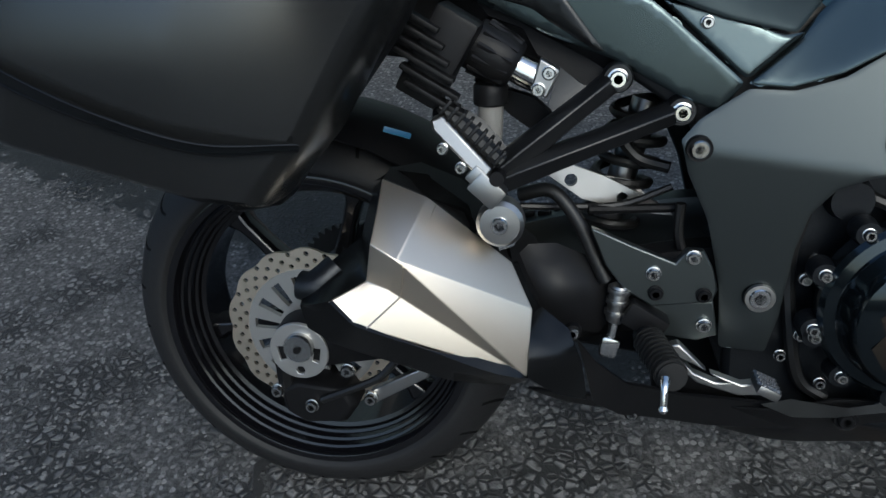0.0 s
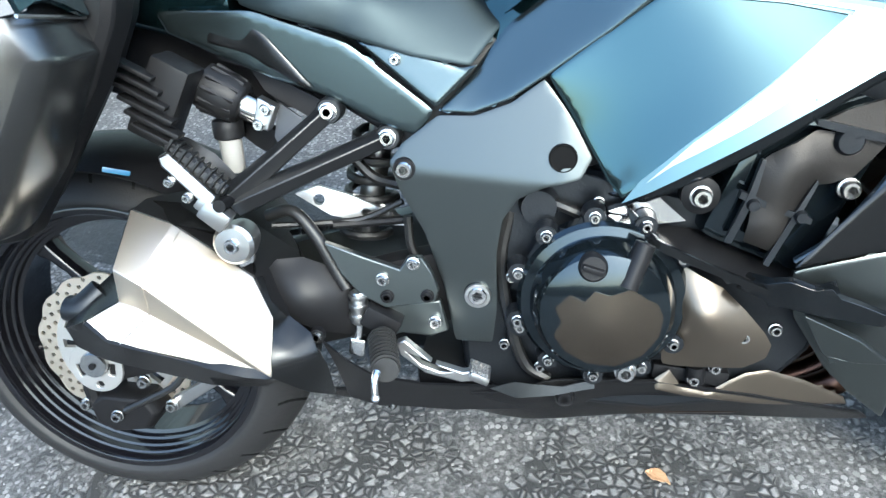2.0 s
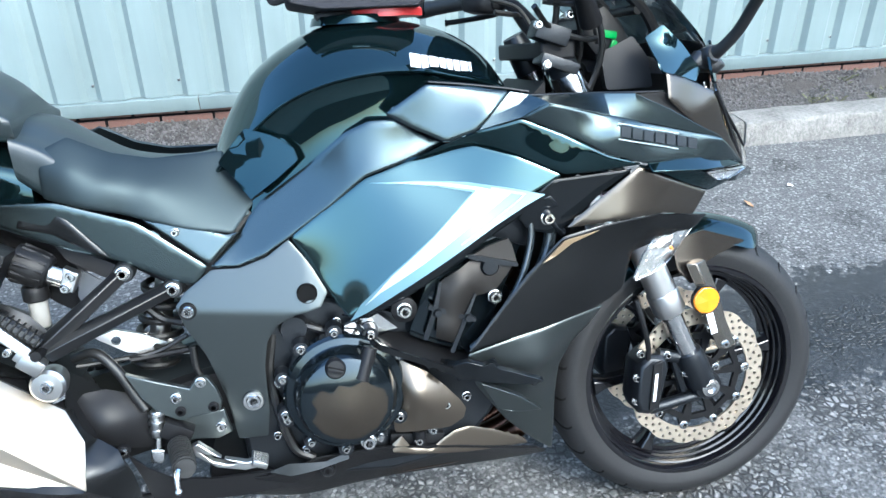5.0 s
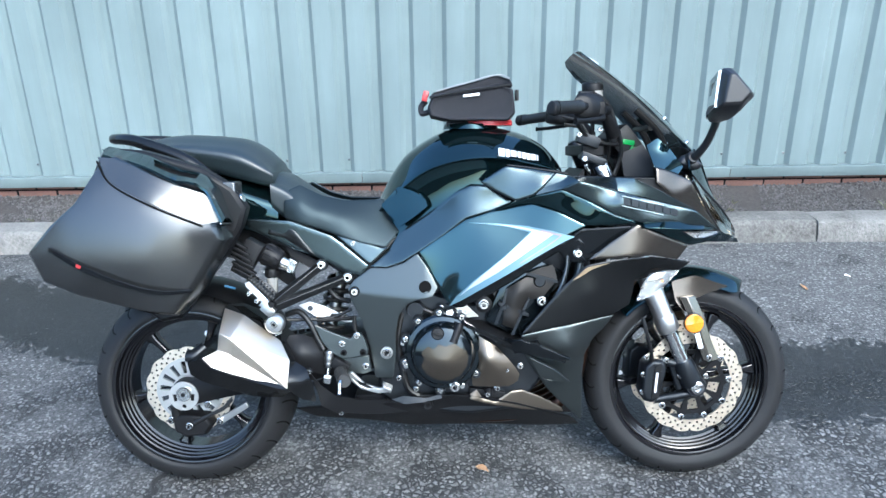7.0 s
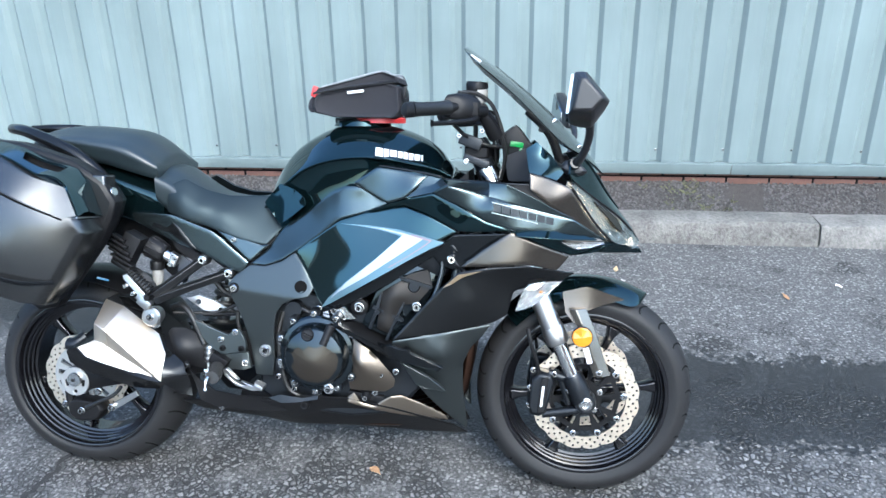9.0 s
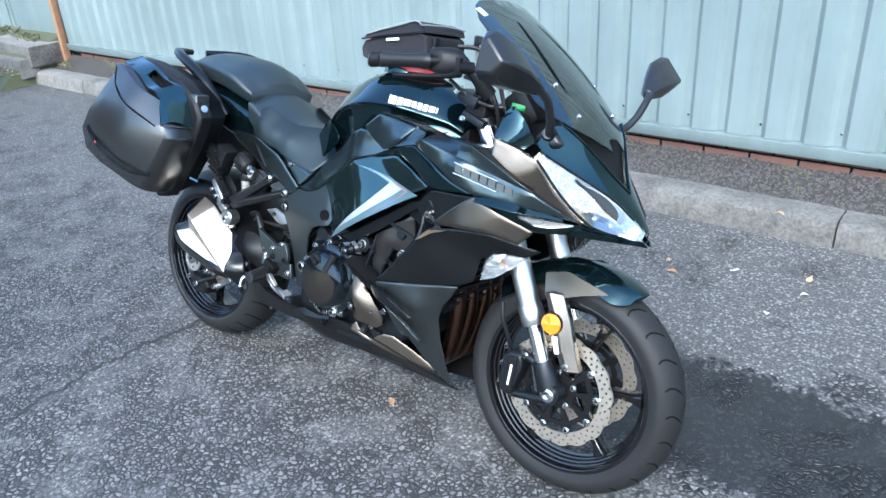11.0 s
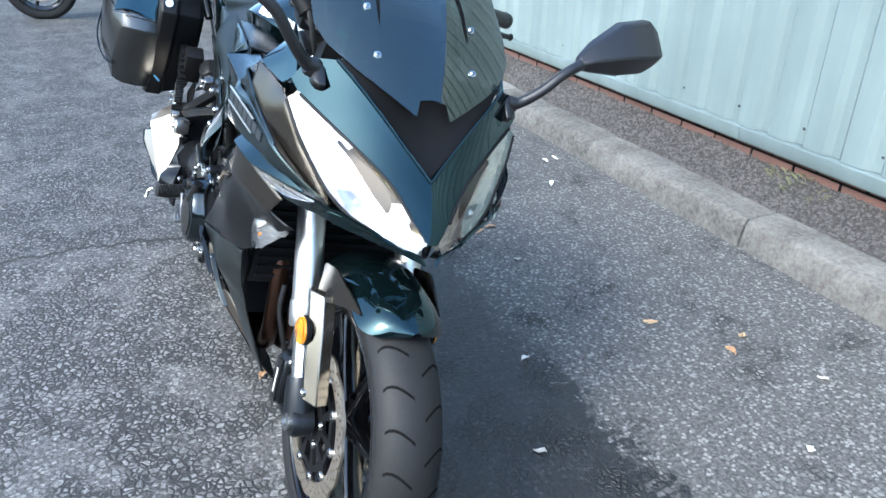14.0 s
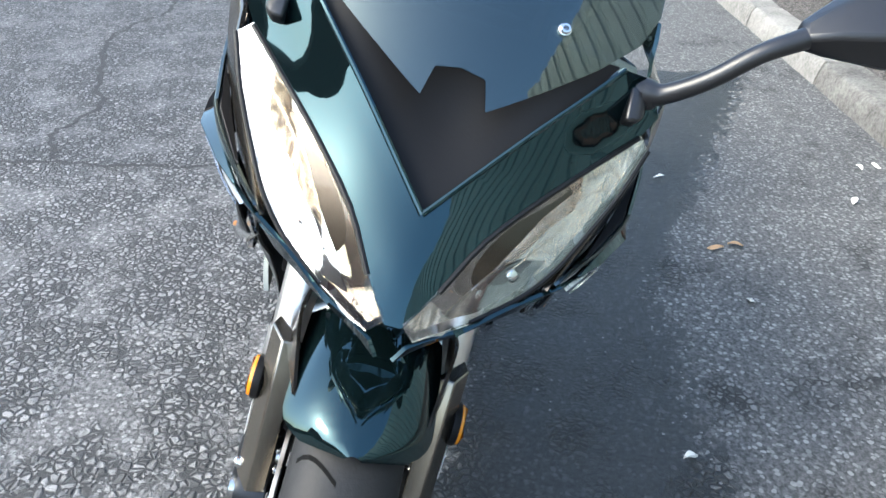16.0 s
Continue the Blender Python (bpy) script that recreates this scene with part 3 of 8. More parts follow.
def crack(line, width, seed):
    """A wandering, broken crack: drawn as a thin ragged near-black ribbon on the road."""
    rng = np.random.default_rng(seed)
    pts = spline([Vector((x, y, 0)) for x, y in line], 14)
    bm = bmesh.new()
    row, off = [], 0.0
    for k, p in enumerate(pts):
        d = (pts[min(k + 1, len(pts) - 1)] - pts[max(k - 1, 0)]).normalized()
        n = Vector((-d.y, d.x, 0))
        off = off * 0.7 + rng.uniform(-0.014, 0.014)
        w = width * rng.uniform(0.6, 1.4)
        c = p + n * off
        row.append((bm.verts.new(c - n * w + Vector((0, 0, 0.0015))), bm.verts.new(c + n * w + Vector((0, 0, 0.0015)))))
    for (a, b), (c, e) in zip(row, row[1:]):
        bm.faces.new((a, b, e, c))
    return bm


for k, (line, width) in enumerate(((((-0.108, -1.55), (-0.15, -1.247), (-0.146, -1.048), (-0.158, -0.858), (-0.165, -0.684), (-0.174, -0.505), (-0.175, -0.361), (-0.145, -0.176), (-0.13, 0.1)), 0.009),
                                   (((-0.16, -1.258), (-0.387, -1.352), (-0.622, -1.32), (-1.051, -1.491), (-1.509, -1.659), (-1.83, -1.645), (-2.122, -1.567), (-2.5, -1.64)), 0.011))):
    ob = part("road_crack", crack(line, width, 40 + k), CRACKM, road, "dark crack in the asphalt", 0)

KERB_Y, KERB_H, KERB_W = 1.785, 0.12, 0.18
kerb = thing("kerb", "weathered grey concrete kerb along the verge", "kerb", kind="structure")


def kerb_stone(length, seed):
    rng = random.Random(seed)
    n = 12
    prof = [(0, -0.06), (0.003, 0.03), (0.014, 0.092), (0.022, 0.108), (0.036, 0.117), (0.11, 0.121), (0.18, 0.120), (0.18, -0.06)]
    rings = []
    for i in range(n + 1):
        x = 0.004 + (length - 0.008) * i / n
        end = 0.004 if i in (0, n) else 0
        rings.append([(x, y + (end if k < 4 else 0) + rng.uniform(-0.0025, 0.0025), z - end * (1 < k < 7) + rng.uniform(-0.002, 0.002) * (1 < k < 7)) for k, (y, z) in enumerate(prof)])
    return loft(rings)


stone_meshes = []
for k in range(-7, 10):
    x = 0.690 + 1.035 * k
    if len(stone_meshes) < 4:
        ob = part("kerb_stone", kerb_stone(1.035, k), KERBM, kerb, "", 30)
        stone_meshes.append(ob.data)
    else:
        ob = new("kerb_stone", stone_meshes[k % 4])
        ob.parent = kerb
    ob.location = (x, KERB_Y + 0.004 * math.sin(k * 2.1), 0.002 * math.cos(k * 1.7))
    ob.rotation_euler = (0, 0, 0.003 * math.sin(k * 3.3))

WALL_Y = 2.15


def verge_z(x, y):
    t = max(0.0, (y - KERB_Y - 0.178) / 0.19)
    return 0.108 + 0.012 * noise.noise((x * 3, y * 6, 0)) + 0.118 * min(t, 1.05) ** 1.3


def verge():
    verts, faces = [], []
    nx, ny = 120, 6
    for i in range(nx + 1):
        for j in range(ny + 1):
            x = -8 + 18 * i / nx
            y = KERB_Y + 0.178 + (WALL_Y + 0.02 - KERB_Y - 0.178) * j / ny
            verts.append((x, y, verge_z(x, y)))
    for i in range(nx):
        for j in range(ny):
            a = i * (ny + 1) + j
            faces.append((a, a + ny + 1, a + ny + 2, a + 1))
    return bm_from(verts, faces)


v = part("verge", verge(), GRAVELM, None, "strip of dirty gravel and soil along the wall", 60)
tagged(v, category="verge", kind="structure")
chips("gravel", 19000, (-3.0, 4.6), (KERB_Y + 0.18, WALL_Y + 0.0), verge_z, 0.003, 0.0095, STONEM, "loose grey and brown gravel on the verge", "gravel", 8,
      lambda x, y: noise.noise((x * 2.2, y * 7, 3)) > -0.45 + 1.3 * (y - KERB_Y - 0.26), 0.6)


def tufts(count, seed, xr):
    rng = np.random.default_rng(seed)
    verts, faces = [], []
    for _ in range(count):
        cx, cy = rng.uniform(*xr), rng.uniform(KERB_Y + 0.19, WALL_Y - 0.02)
        if noise.noise((cx * 1.6, cy * 2.0, 3.0)) < 0.12:
            continue
        for _ in range(9):
            a, l = rng.uniform(0, 6.28), rng.uniform(0.015, 0.045)
            x, y = cx + rng.normal(0, 0.012), cy + rng.normal(0, 0.012)
            w = 0.0022
            dx, dy = math.cos(a), math.sin(a)
            k = len(verts)
            z = verge_z(x, y) - 0.004
            verts += [(x - dy * w, y + dx * w, z), (x + dy * w, y - dx * w, z), (x + dx * l * 0.5 + dy * w, y + dy * l * 0.5 - dx * w, z + l * 0.6), (x + dx * l, y + dy * l, z + l * 0.7)]
            faces += [(k, k + 1, k + 2), (k, k + 2, k + 3)]
    return bm_from(verts, faces)


def tufts_on(x0, x1, count, seed):
    """Leafy weeds on the far bank."""
    rng = np.random.default_rng(seed)
    verts, faces = [], []
    for _ in range(count):
        cx, cy = rng.uniform(x0, x1), rng.uniform(1.78, 2.08)
        for _ in range(10):
            a, l = rng.uniform(0, 6.28), rng.uniform(0.02, 0.07)
            x, y, z = cx + rng.normal(0, 0.02), cy + rng.normal(0, 0.02), 0.27 + (cy - 1.78) * 0.5
            w, dx, dy, k = 0.006, math.cos(a), math.sin(a), len(verts)
            verts += [(x - dy * w, y + dx * w, z), (x + dy * w, y - dx * w, z), (x + dx * l * 0.5 + dy * w, y + dy * l * 0.5 - dx * w, z + l * 0.7), (x + dx * l, y + dy * l, z + l * 0.8)]
            faces += [(k, k + 1, k + 2), (k, k + 2, k + 3)]
    return bm_from(verts, faces)


g = part("weeds", tufts(420, 5, (-6, 5)), MOSS, None, "low green weeds and moss among the gravel", 0)
tagged(g, category="weeds", kind="stuff")

# unseen walls across the road, added to darken low reflections in the panels
opposite = part("wall_opposite", join(block((0, -13.0, 0.62), (90, 0.25, 1.3), (0, 0, 0), 0.01), block((26, -13.6, 2.7), (40, 0.9, 5.6), (0, 0, 0), 0.01), block((-32, -13.6, 3.7), (36, 0.9, 7.6), (0, 0, 0), 0.01)), BRICKM, None, "unseen brick walls across the road, added to darken reflections", 0)
tagged(opposite, category="wall", kind="structure")

# brick footing below the sheeting
plinth = part("plinth_wall", block((0, WALL_Y + 0.10, 0.15), (40, 0.2, 0.34), (0, 0, 0), 0), MORTAR, None, "low brick footing under the metal wall", 0)
tagged(plinth, category="wall", kind="structure")

# ribbed metal wall
PITCH, PHASE = 0.1755, 2.000


def sheeting(x0, x1, z0, z1, phase):
    pts = []
    for k in range(math.floor((x0 - phase) / PITCH) - 1, math.ceil((x1 - phase) / PITCH) + 1):
        c = phase + k * PITCH
        pts += [(c + dx, dy) for dx, dy in ((-0.020, 0.0), (-0.017, -0.002), (0.001, -0.023), (0.004, -0.025), (0.095, -0.025), (0.098, -0.023), (0.116, -0.002), (0.120, 0.0))]
    pts = [q for q in pts if x0 + 0.001 < q[0] < x1 - 0.001]
    pts = [(x0, pts[0][1])] + pts + [(x1, pts[-1][1])]
    ring = [(px, WALL_Y + py) for px, py in pts] + [(x1, WALL_Y + 0.05), (x0, WALL_Y + 0.05)]
    return loft([[(px, py, z) for px, py in ring] for z in (z0, z1)], False)


wall = thing("wall_sheeting", "pale blue-grey ribbed metal wall sheeting with rust marks", "wall", kind="structure")
edges = [-5.2, -3.05, -0.92, 0.29, 2.37, 4.5, 6.7, 9.0, 12.0]
for a, b in zip(edges, edges[1:]):
    part("wall_panel", sheeting(a, b, 0.338, 2.75, PHASE), SHEET, wall, "", 25)
for a, b in zip(edges, edges[1:]):
    part("drip_flashing", join(block(((a + b) / 2, WALL_Y - 0.046, 0.308), (b - a - 0.003, 0.004, 0.062), (14, 0, 0), 0.001), block(((a + b) / 2, WALL_Y - 0.018, 0.334), (b - a - 0.003, 0.05, 0.004), (0, 0, 0), 0.001)), SHEET, wall, "folded metal flashing")
for k in range(-20, 14):
    for z in (0.40, 1.45):
        bolt((PHASE + 2 * PITCH * k - 0.027, WALL_Y - 0.001, z + 0.004 * math.sin(k)), wall, 0.006, ZINC, (0, -1, 0), "screw", 0.005)

# far end of the wall: rusty post, pale metal door, more sheeting behind a grassy bank
post = part("post", join(block((-5.27, WALL_Y - 0.04, 1.3), (0.05, 0.06, 2.5)), block((-5.27, WALL_Y - 0.04, 0.12), (0.16, 0.16, 0.06))), RUST, None, "rusty steel post at the end of the wall")
tagged(post, category="post", kind="structure")
door = thing("door_1", "closed pale metal door beside a rusty post", "door", kind="structure")
part("door_leaf", block((-5.80, WALL_Y + 0.03, 1.28), (0.94, 0.05, 2.1)), SHEET, door)
part("door_frame", join(block((-5.31, WALL_Y + 0.03, 1.28), (0.05, 0.09, 2.2)), block((-6.29, WALL_Y + 0.03, 1.28), (0.05, 0.09, 2.2)), block((-5.80, WALL_Y + 0.03, 2.36), (1.02, 0.09, 0.06))), SHEET, door)
far = thing("wall_far", "pale blue ribbed metal wall beyond the door", "wall", kind="structure")
part("wall_panel", sheeting(-14.0, -6.32, 0.41, 2.75, PHASE), SHEET, far, "", 25)
bank = part("bank", loft([[(x, 1.42, -0.02), (x, 1.56, 0.10 + 0.03 * min(1, (-5.0 - x) / 3)), (x, 1.70, 0.16 + 0.06 * min(1, (-5.0 - x) / 3)), (x, 1.76, 0.26 + 0.02 * math.sin(x * 3)), (x, 1.95, 0.36 + 0.02 * math.sin(x * 5)), (x, 2.2, 0.42), (x, 2.2, -0.02)] for x in np.linspace(-14, -5.35, 40)]), MOSS, None, "mossy overgrown bank at the foot of the wall", 60)
tagged(bank, category="bank", kind="structure")
for k in range(5):
    ob = new("kerb_stone", stone_meshes[k % 4])
    ob.parent = kerb
    ob.location = (-6.35 - 0.95 * k, 1.66 - 0.01 * k, 0.13 + 0.012 * k)
    ob.rotation_euler = (0, 0, 0.01 * math.sin(k * 3.3))
slab = part("threshold_slab", block((-5.72, 1.93, 0.27), (0.86, 0.34, 0.20), (0, 2, 1), 0.02), KERBM, None, "worn concrete threshold slab below the door", 40)
tagged(slab, category="slab", kind="structure")
g = part("weeds", tufts_on(-8.5, -5.5, 90, 6), MOSS, None, "green weeds growing on the bank", 0)
tagged(g, category="weeds", kind="stuff")

brick_bm = block((0, 0, 0), (0.213, 0.1, 0.064), (0, 0, 0), 0.004)
BRICK = None
for row in range(2):
    for k in range(-24, 24):
        x = k * 0.225 + (0.112 if row else 0)
        if not -5.1 < x < 5.2:
            continue
        if BRICK is None:
            ob = part("brick", brick_bm, BRICKM, plinth, "", 40)
            BRICK = ob.data
        else:
            ob = new("brick", BRICK)
            ob.parent = plinth
        ob.location = (x, WALL_Y + 0.046 + 0.003 * math.sin(k * 5 + row), 0.215 + row * 0.073)


# ---- leaves and litter on the road ----
def leaf_mesh(seed, l=0.03, w=0.015):
    rng = random.Random(seed)
    n = 7
    left, right = [], []
    for i in range(n + 1):
        t = i / n
        h = w * math.sin(math.pi * t ** 0.8) * (0.85 + 0.3 * rng.random())
        z = 0.004 + 0.006 * math.sin(t * 3 + seed)
        left.append((l * (t - 0.5), h * 0.5, z + 0.004))
        right.append((l * (t - 0.5), -h * 0.5, z + 0.003 * rng.random()))
    verts = left + right + [(l * (i / n - 0.5), 0, 0.002 + 0.006 * math.sin(i / n * 3 + seed)) for i in range(n + 1)]
    m = n + 1
    faces = []
    for i in range(n):
        faces += [(i, i + 1, 2 * m + i + 1, 2 * m + i), (m + i, 2 * m + i, 2 * m + i + 1, m + i + 1)]
    bm = bm_from(verts, faces)
    thicken(bm, 0.0008)
    return bm


LEAVES = [(1.241, 1.227, 0), (1.654, 1.093, 1), (1.397, 0.470, 1), (0.841, -0.082, 0), (1.717, 1.446, 0), (1.447, 1.375, 1), (1.045, 0.632, 1), (1.014, 1.109, 0),
          (0.475, 0.928, 1), (0.188, 0.969, 0), (2.684, 1.317, 1), (2.42, 1.2, 0), (1.734, 1.304, 1), (-0.143, 1.46, 1), (0.21, 0.904, 0), (-0.424, 1.598, 1), (1.186, 1.326, 0), (-0.447, 1.67, 1), (1.501, 1.764, 0), (-0.259, 0.832, 1)]
leaf_data = {}
for i, (x, y, pale) in enumerate(LEAVES):
    key = (pale, i % 3)
    if key not in leaf_data:
        ob = part("fallen_leaf", leaf_mesh(i, 0.045 - 0.01 * pale, 0.022), PALE if pale else LEAFM, None, "", 50)
        leaf_data[key] = ob.data
    else:
        ob = new("fallen_leaf", leaf_data[key])
    ob.location, ob.rotation_euler = (x, y, 0.002 if y < 1.68 else 0.122), (0, 0, i * 1.9)
    tagged(ob, "pale dry leaf lying on the asphalt" if pale else "curled brown dead leaf lying on the asphalt", "leaf", "fallen leaves")


# ---- the motorcycle ----
LEAN_ROOT = pose(0, -0.09, 0, -14, 0, 0)
bike = thing("motorcycle", "black sports touring motorcycle leaning on its side stand on asphalt", "motorcycle", LEAN_ROOT)
RA, FA = (0.0, 0.0, 0.306), (1.445, 0.0, 0.300)


BULGE = 0.80        # how far the shoulders fall away from the crown


def tyre(c, R, w, rim):
    prof = []
    n = 22
    for i in range(n + 1):
        t = -1 + 2 * i / n
        a = t * 1.45
        y = w * math.sin(a) / math.sin(1.45)
        r = R - (1 - math.cos(a)) * (w * BULGE)
        prof.append((r, y))
    sh = prof[0][0] - rim
    s = [(rim - 0.004, -w * 0.80), (rim + 0.35 * sh, -w * 0.93), (rim + 0.8 * sh, -w * 0.985)]
    e = [(r, -y) for r, y in reversed(s)]
    return revolve(s + prof + e + [(rim - 0.004, w * 0.6), (rim - 0.004, -w * 0.6)], c, 96, closed=True)


def rim_body(c, rim, hw):
    p = [(rim + 0.007, -hw), (rim + 0.009, -hw - 0.004), (rim + 0.002, -hw - 0.006), (rim - 0.004, -hw - 0.004), (rim - 0.007, -hw + 0.001), (rim - 0.0085, -hw + 0.010), (rim - 0.012, -hw + 0.0115), (rim - 0.0135, -hw + 0.022), (rim - 0.0175, -hw + 0.0235), (rim - 0.019, -hw + 0.034), (rim - 0.023, -hw + 0.0355), (rim - 0.0235, -hw + 0.045), (rim - 0.030, -hw + 0.047), (rim - 0.030, 0)]
    q = p + [(r, -y) for r, y in reversed(p[:-1])] + [(rim - 0.002, hw - 0.02), (rim - 0.012, 0), (rim - 0.002, -hw + 0.02)]
    return revolve(q, c, 96, closed=True)


def wheel(name, c, R, w, rim, hw, spokes, ph, label):
    hub = part(name, revolve([(0.016, -0.075), (0.036, -0.075), (0.042, -0.05), (0.034, -0.02), (0.034, 0.02), (0.042, 0.05), (0.036, 0.075), (0.016, 0.075)], c, 40), RIMM, bike, label)
    part("rim", rim_body(c, rim, hw), RIMM, hub)
    part("tyre", tyre(c, R, w, rim), RUBBER, hub, "worn black road tyre", 50)
    for k in range(spokes):
        a = ph + 2 * math.pi * k / spokes
        rings = []
        for r, wd, th, y in ((0.03, 0.02, 0.028, 0.0), (0.07, 0.014, 0.024, 0.0), (0.14, 0.010, 0.019, 0.0), (0.175, 0.012, 0.02, 0.0), (rim - 0.024, 0.022, 0.024, 0.0)):
            ca, sa = math.cos(a), math.sin(a)
            ring = []
            for u, v2 in ((-1, -0.6), (-0.6, -1), (0.6, -1), (1, -0.6), (1, 0.6), (0.6, 1), (-0.6, 1), (-1, 0.6)):
                ring.append((c[0] + r * ca - u * wd * sa, c[1] + y + v2 * th, c[2] + r * sa + u * wd * ca))
            rings.append(ring)
        part("spoke", loft(rings), RIMM, hub, "", 50, 0.002)
    # tread grooves: short curved black ribbons either side of the crown, shade put into colour
    n = 26
    for side in (-1, 1):
        verts, faces = [], []
        wd = 0.0027 / R
        for i in range(7):
            q = i / 6
            al = side * (0.10 + 0.62 * q) * 1.45
            ang = (0.16 - 0.10 * q * q) * q
            y = w * math.sin(al) / math.sin(1.45)
            r = R - (1 - math.cos(al)) * (w * BULGE) + 0.0006
            for d in (-wd, wd):
                verts += [(h * math.cos(ang + d), y, h * math.sin(ang + d)) for h in (r, r - 0.004)]
        for i in range(6):
            a, b = 4 * i, 4 * i + 4
            faces += [(a, a + 2, b + 2, b), (a, b, b + 1, a + 1), (a + 2, a + 3, b + 3, b + 2)]
        me = None
        for k in range(n):
            if me is None:
                ob = part("groove_shade", bm_from(verts, faces), GROOVE, hub, "", 0)
                me = ob.data
            else:
                ob = new("groove_shade", me)
                ob.parent = hub
            ob.location, ob.rotation_euler = c, (0, -2 * math.pi * (k + (0.5 if side > 0 else 0)) / n, 0)
    return hub


def wave_disc(c, ro, ri, y, petals, rows, holes_per, parent, label):
    out = []
    n = petals * 8
    for i in range(n):
        a = 2 * math.pi * i / n
        r = ro - 0.0045 * (0.5 + 0.5 * math.cos(petals * a)) ** 1.6
        out.append((c[0] + r * math.cos(a), c[2] + r * math.sin(a)))
    holes = [[(c[0] + ri * math.cos(-2 * math.pi * i / 72), c[2] + ri * math.sin(-2 * math.pi * i / 72)) for i in range(72)]]
    for j, (rr, cnt, ph) in enumerate(rows):
        for k in range(cnt):
            a = 2 * math.pi * (k + ph) / cnt
            holes.append(circle(c[0] + rr * math.cos(a), c[2] + rr * math.sin(a), 0.0036, 7))
    return part("brake_disc", plate(out, y - 0.0025, y + 0.0025, holes, 0.03), DISCM, parent, label, 30)


rear = wheel("rear_wheel", RA, 0.298, 0.090, 0.221, 0.080, 6, 0.25, "gloss black cast rear wheel")
front = wheel("front_wheel", FA, 0.300, 0.061, 0.226, 0.05, 6, 0.1, "gloss black cast front wheel")
d = wave_disc(RA, 0.127, 0.092, -0.088, 14, [(0.119, 28, 0), (0.110, 28, 0.5), (0.101, 28, 0.0)], 0, rear, "drilled wave-edged steel brake disc")
slots = [[(r * math.cos(a + da), RA[2] + r * math.sin(a + da)) for r, da in ((0.050, -0.10), (0.086, -0.085), (0.086, 0.085), (0.050, 0.10))] for a in np.arange(0.1, 6.2, 2 * math.pi / 15)]
part("disc_carrier", plate(circle(0, RA[2], 0.096, 40), -0.092, -0.084, slots, 0.03), CARRIER, d, "pale bare aluminium carrier with radial slots")
for side in (-1, 1):
    d = wave_disc(FA, 0.151, 0.115, side * 0.072, 16, [(0.144, 36, 0), (0.134, 36, 0.5), (0.124, 36, 0.0)], 0, front, "drilled wave-edged steel brake disc")
    ring = [(FA[0] + r * math.cos(a), FA[2] + r * math.sin(a)) for a, r in ((2 * math.pi * i / 60, 0.113 if (i % 6) in (0, 1) else 0.096) for i in range(60))]
    wins = [[(FA[0] + r * math.cos(a0 + da), FA[2] + r * math.sin(a0 + da)) for r, da in ((0.05, 0.05), (0.085, 0.1), (0.085, 0.5), (0.05, 0.52))] for a0 in np.arange(0.1, 6.28, 2 * math.pi / 10)]
    part("disc_carrier", plate(ring, side * 0.069, side * 0.076, wins, 0.03), DARK, d, "black disc carrier")
    for k in range(10):
        a = 2 * math.pi * (k + 0.1) / 10
        bolt((FA[0] + 0.108 * math.cos(a), side * 0.077, FA[2] + 0.108 * math.sin(a)), d, 0.009, ZINC, (0, side, 0), "rivet", 0.004)
    for k in range(5):
        a = 2 * math.pi * (k + 0.3) / 5
        bolt((FA[0] + 0.045 * math.cos(a), side * 0.077, FA[2] + 0.045 * math.sin(a)), d, 0.008, ZINC, (0, side, 0), "bolt", 0.005)

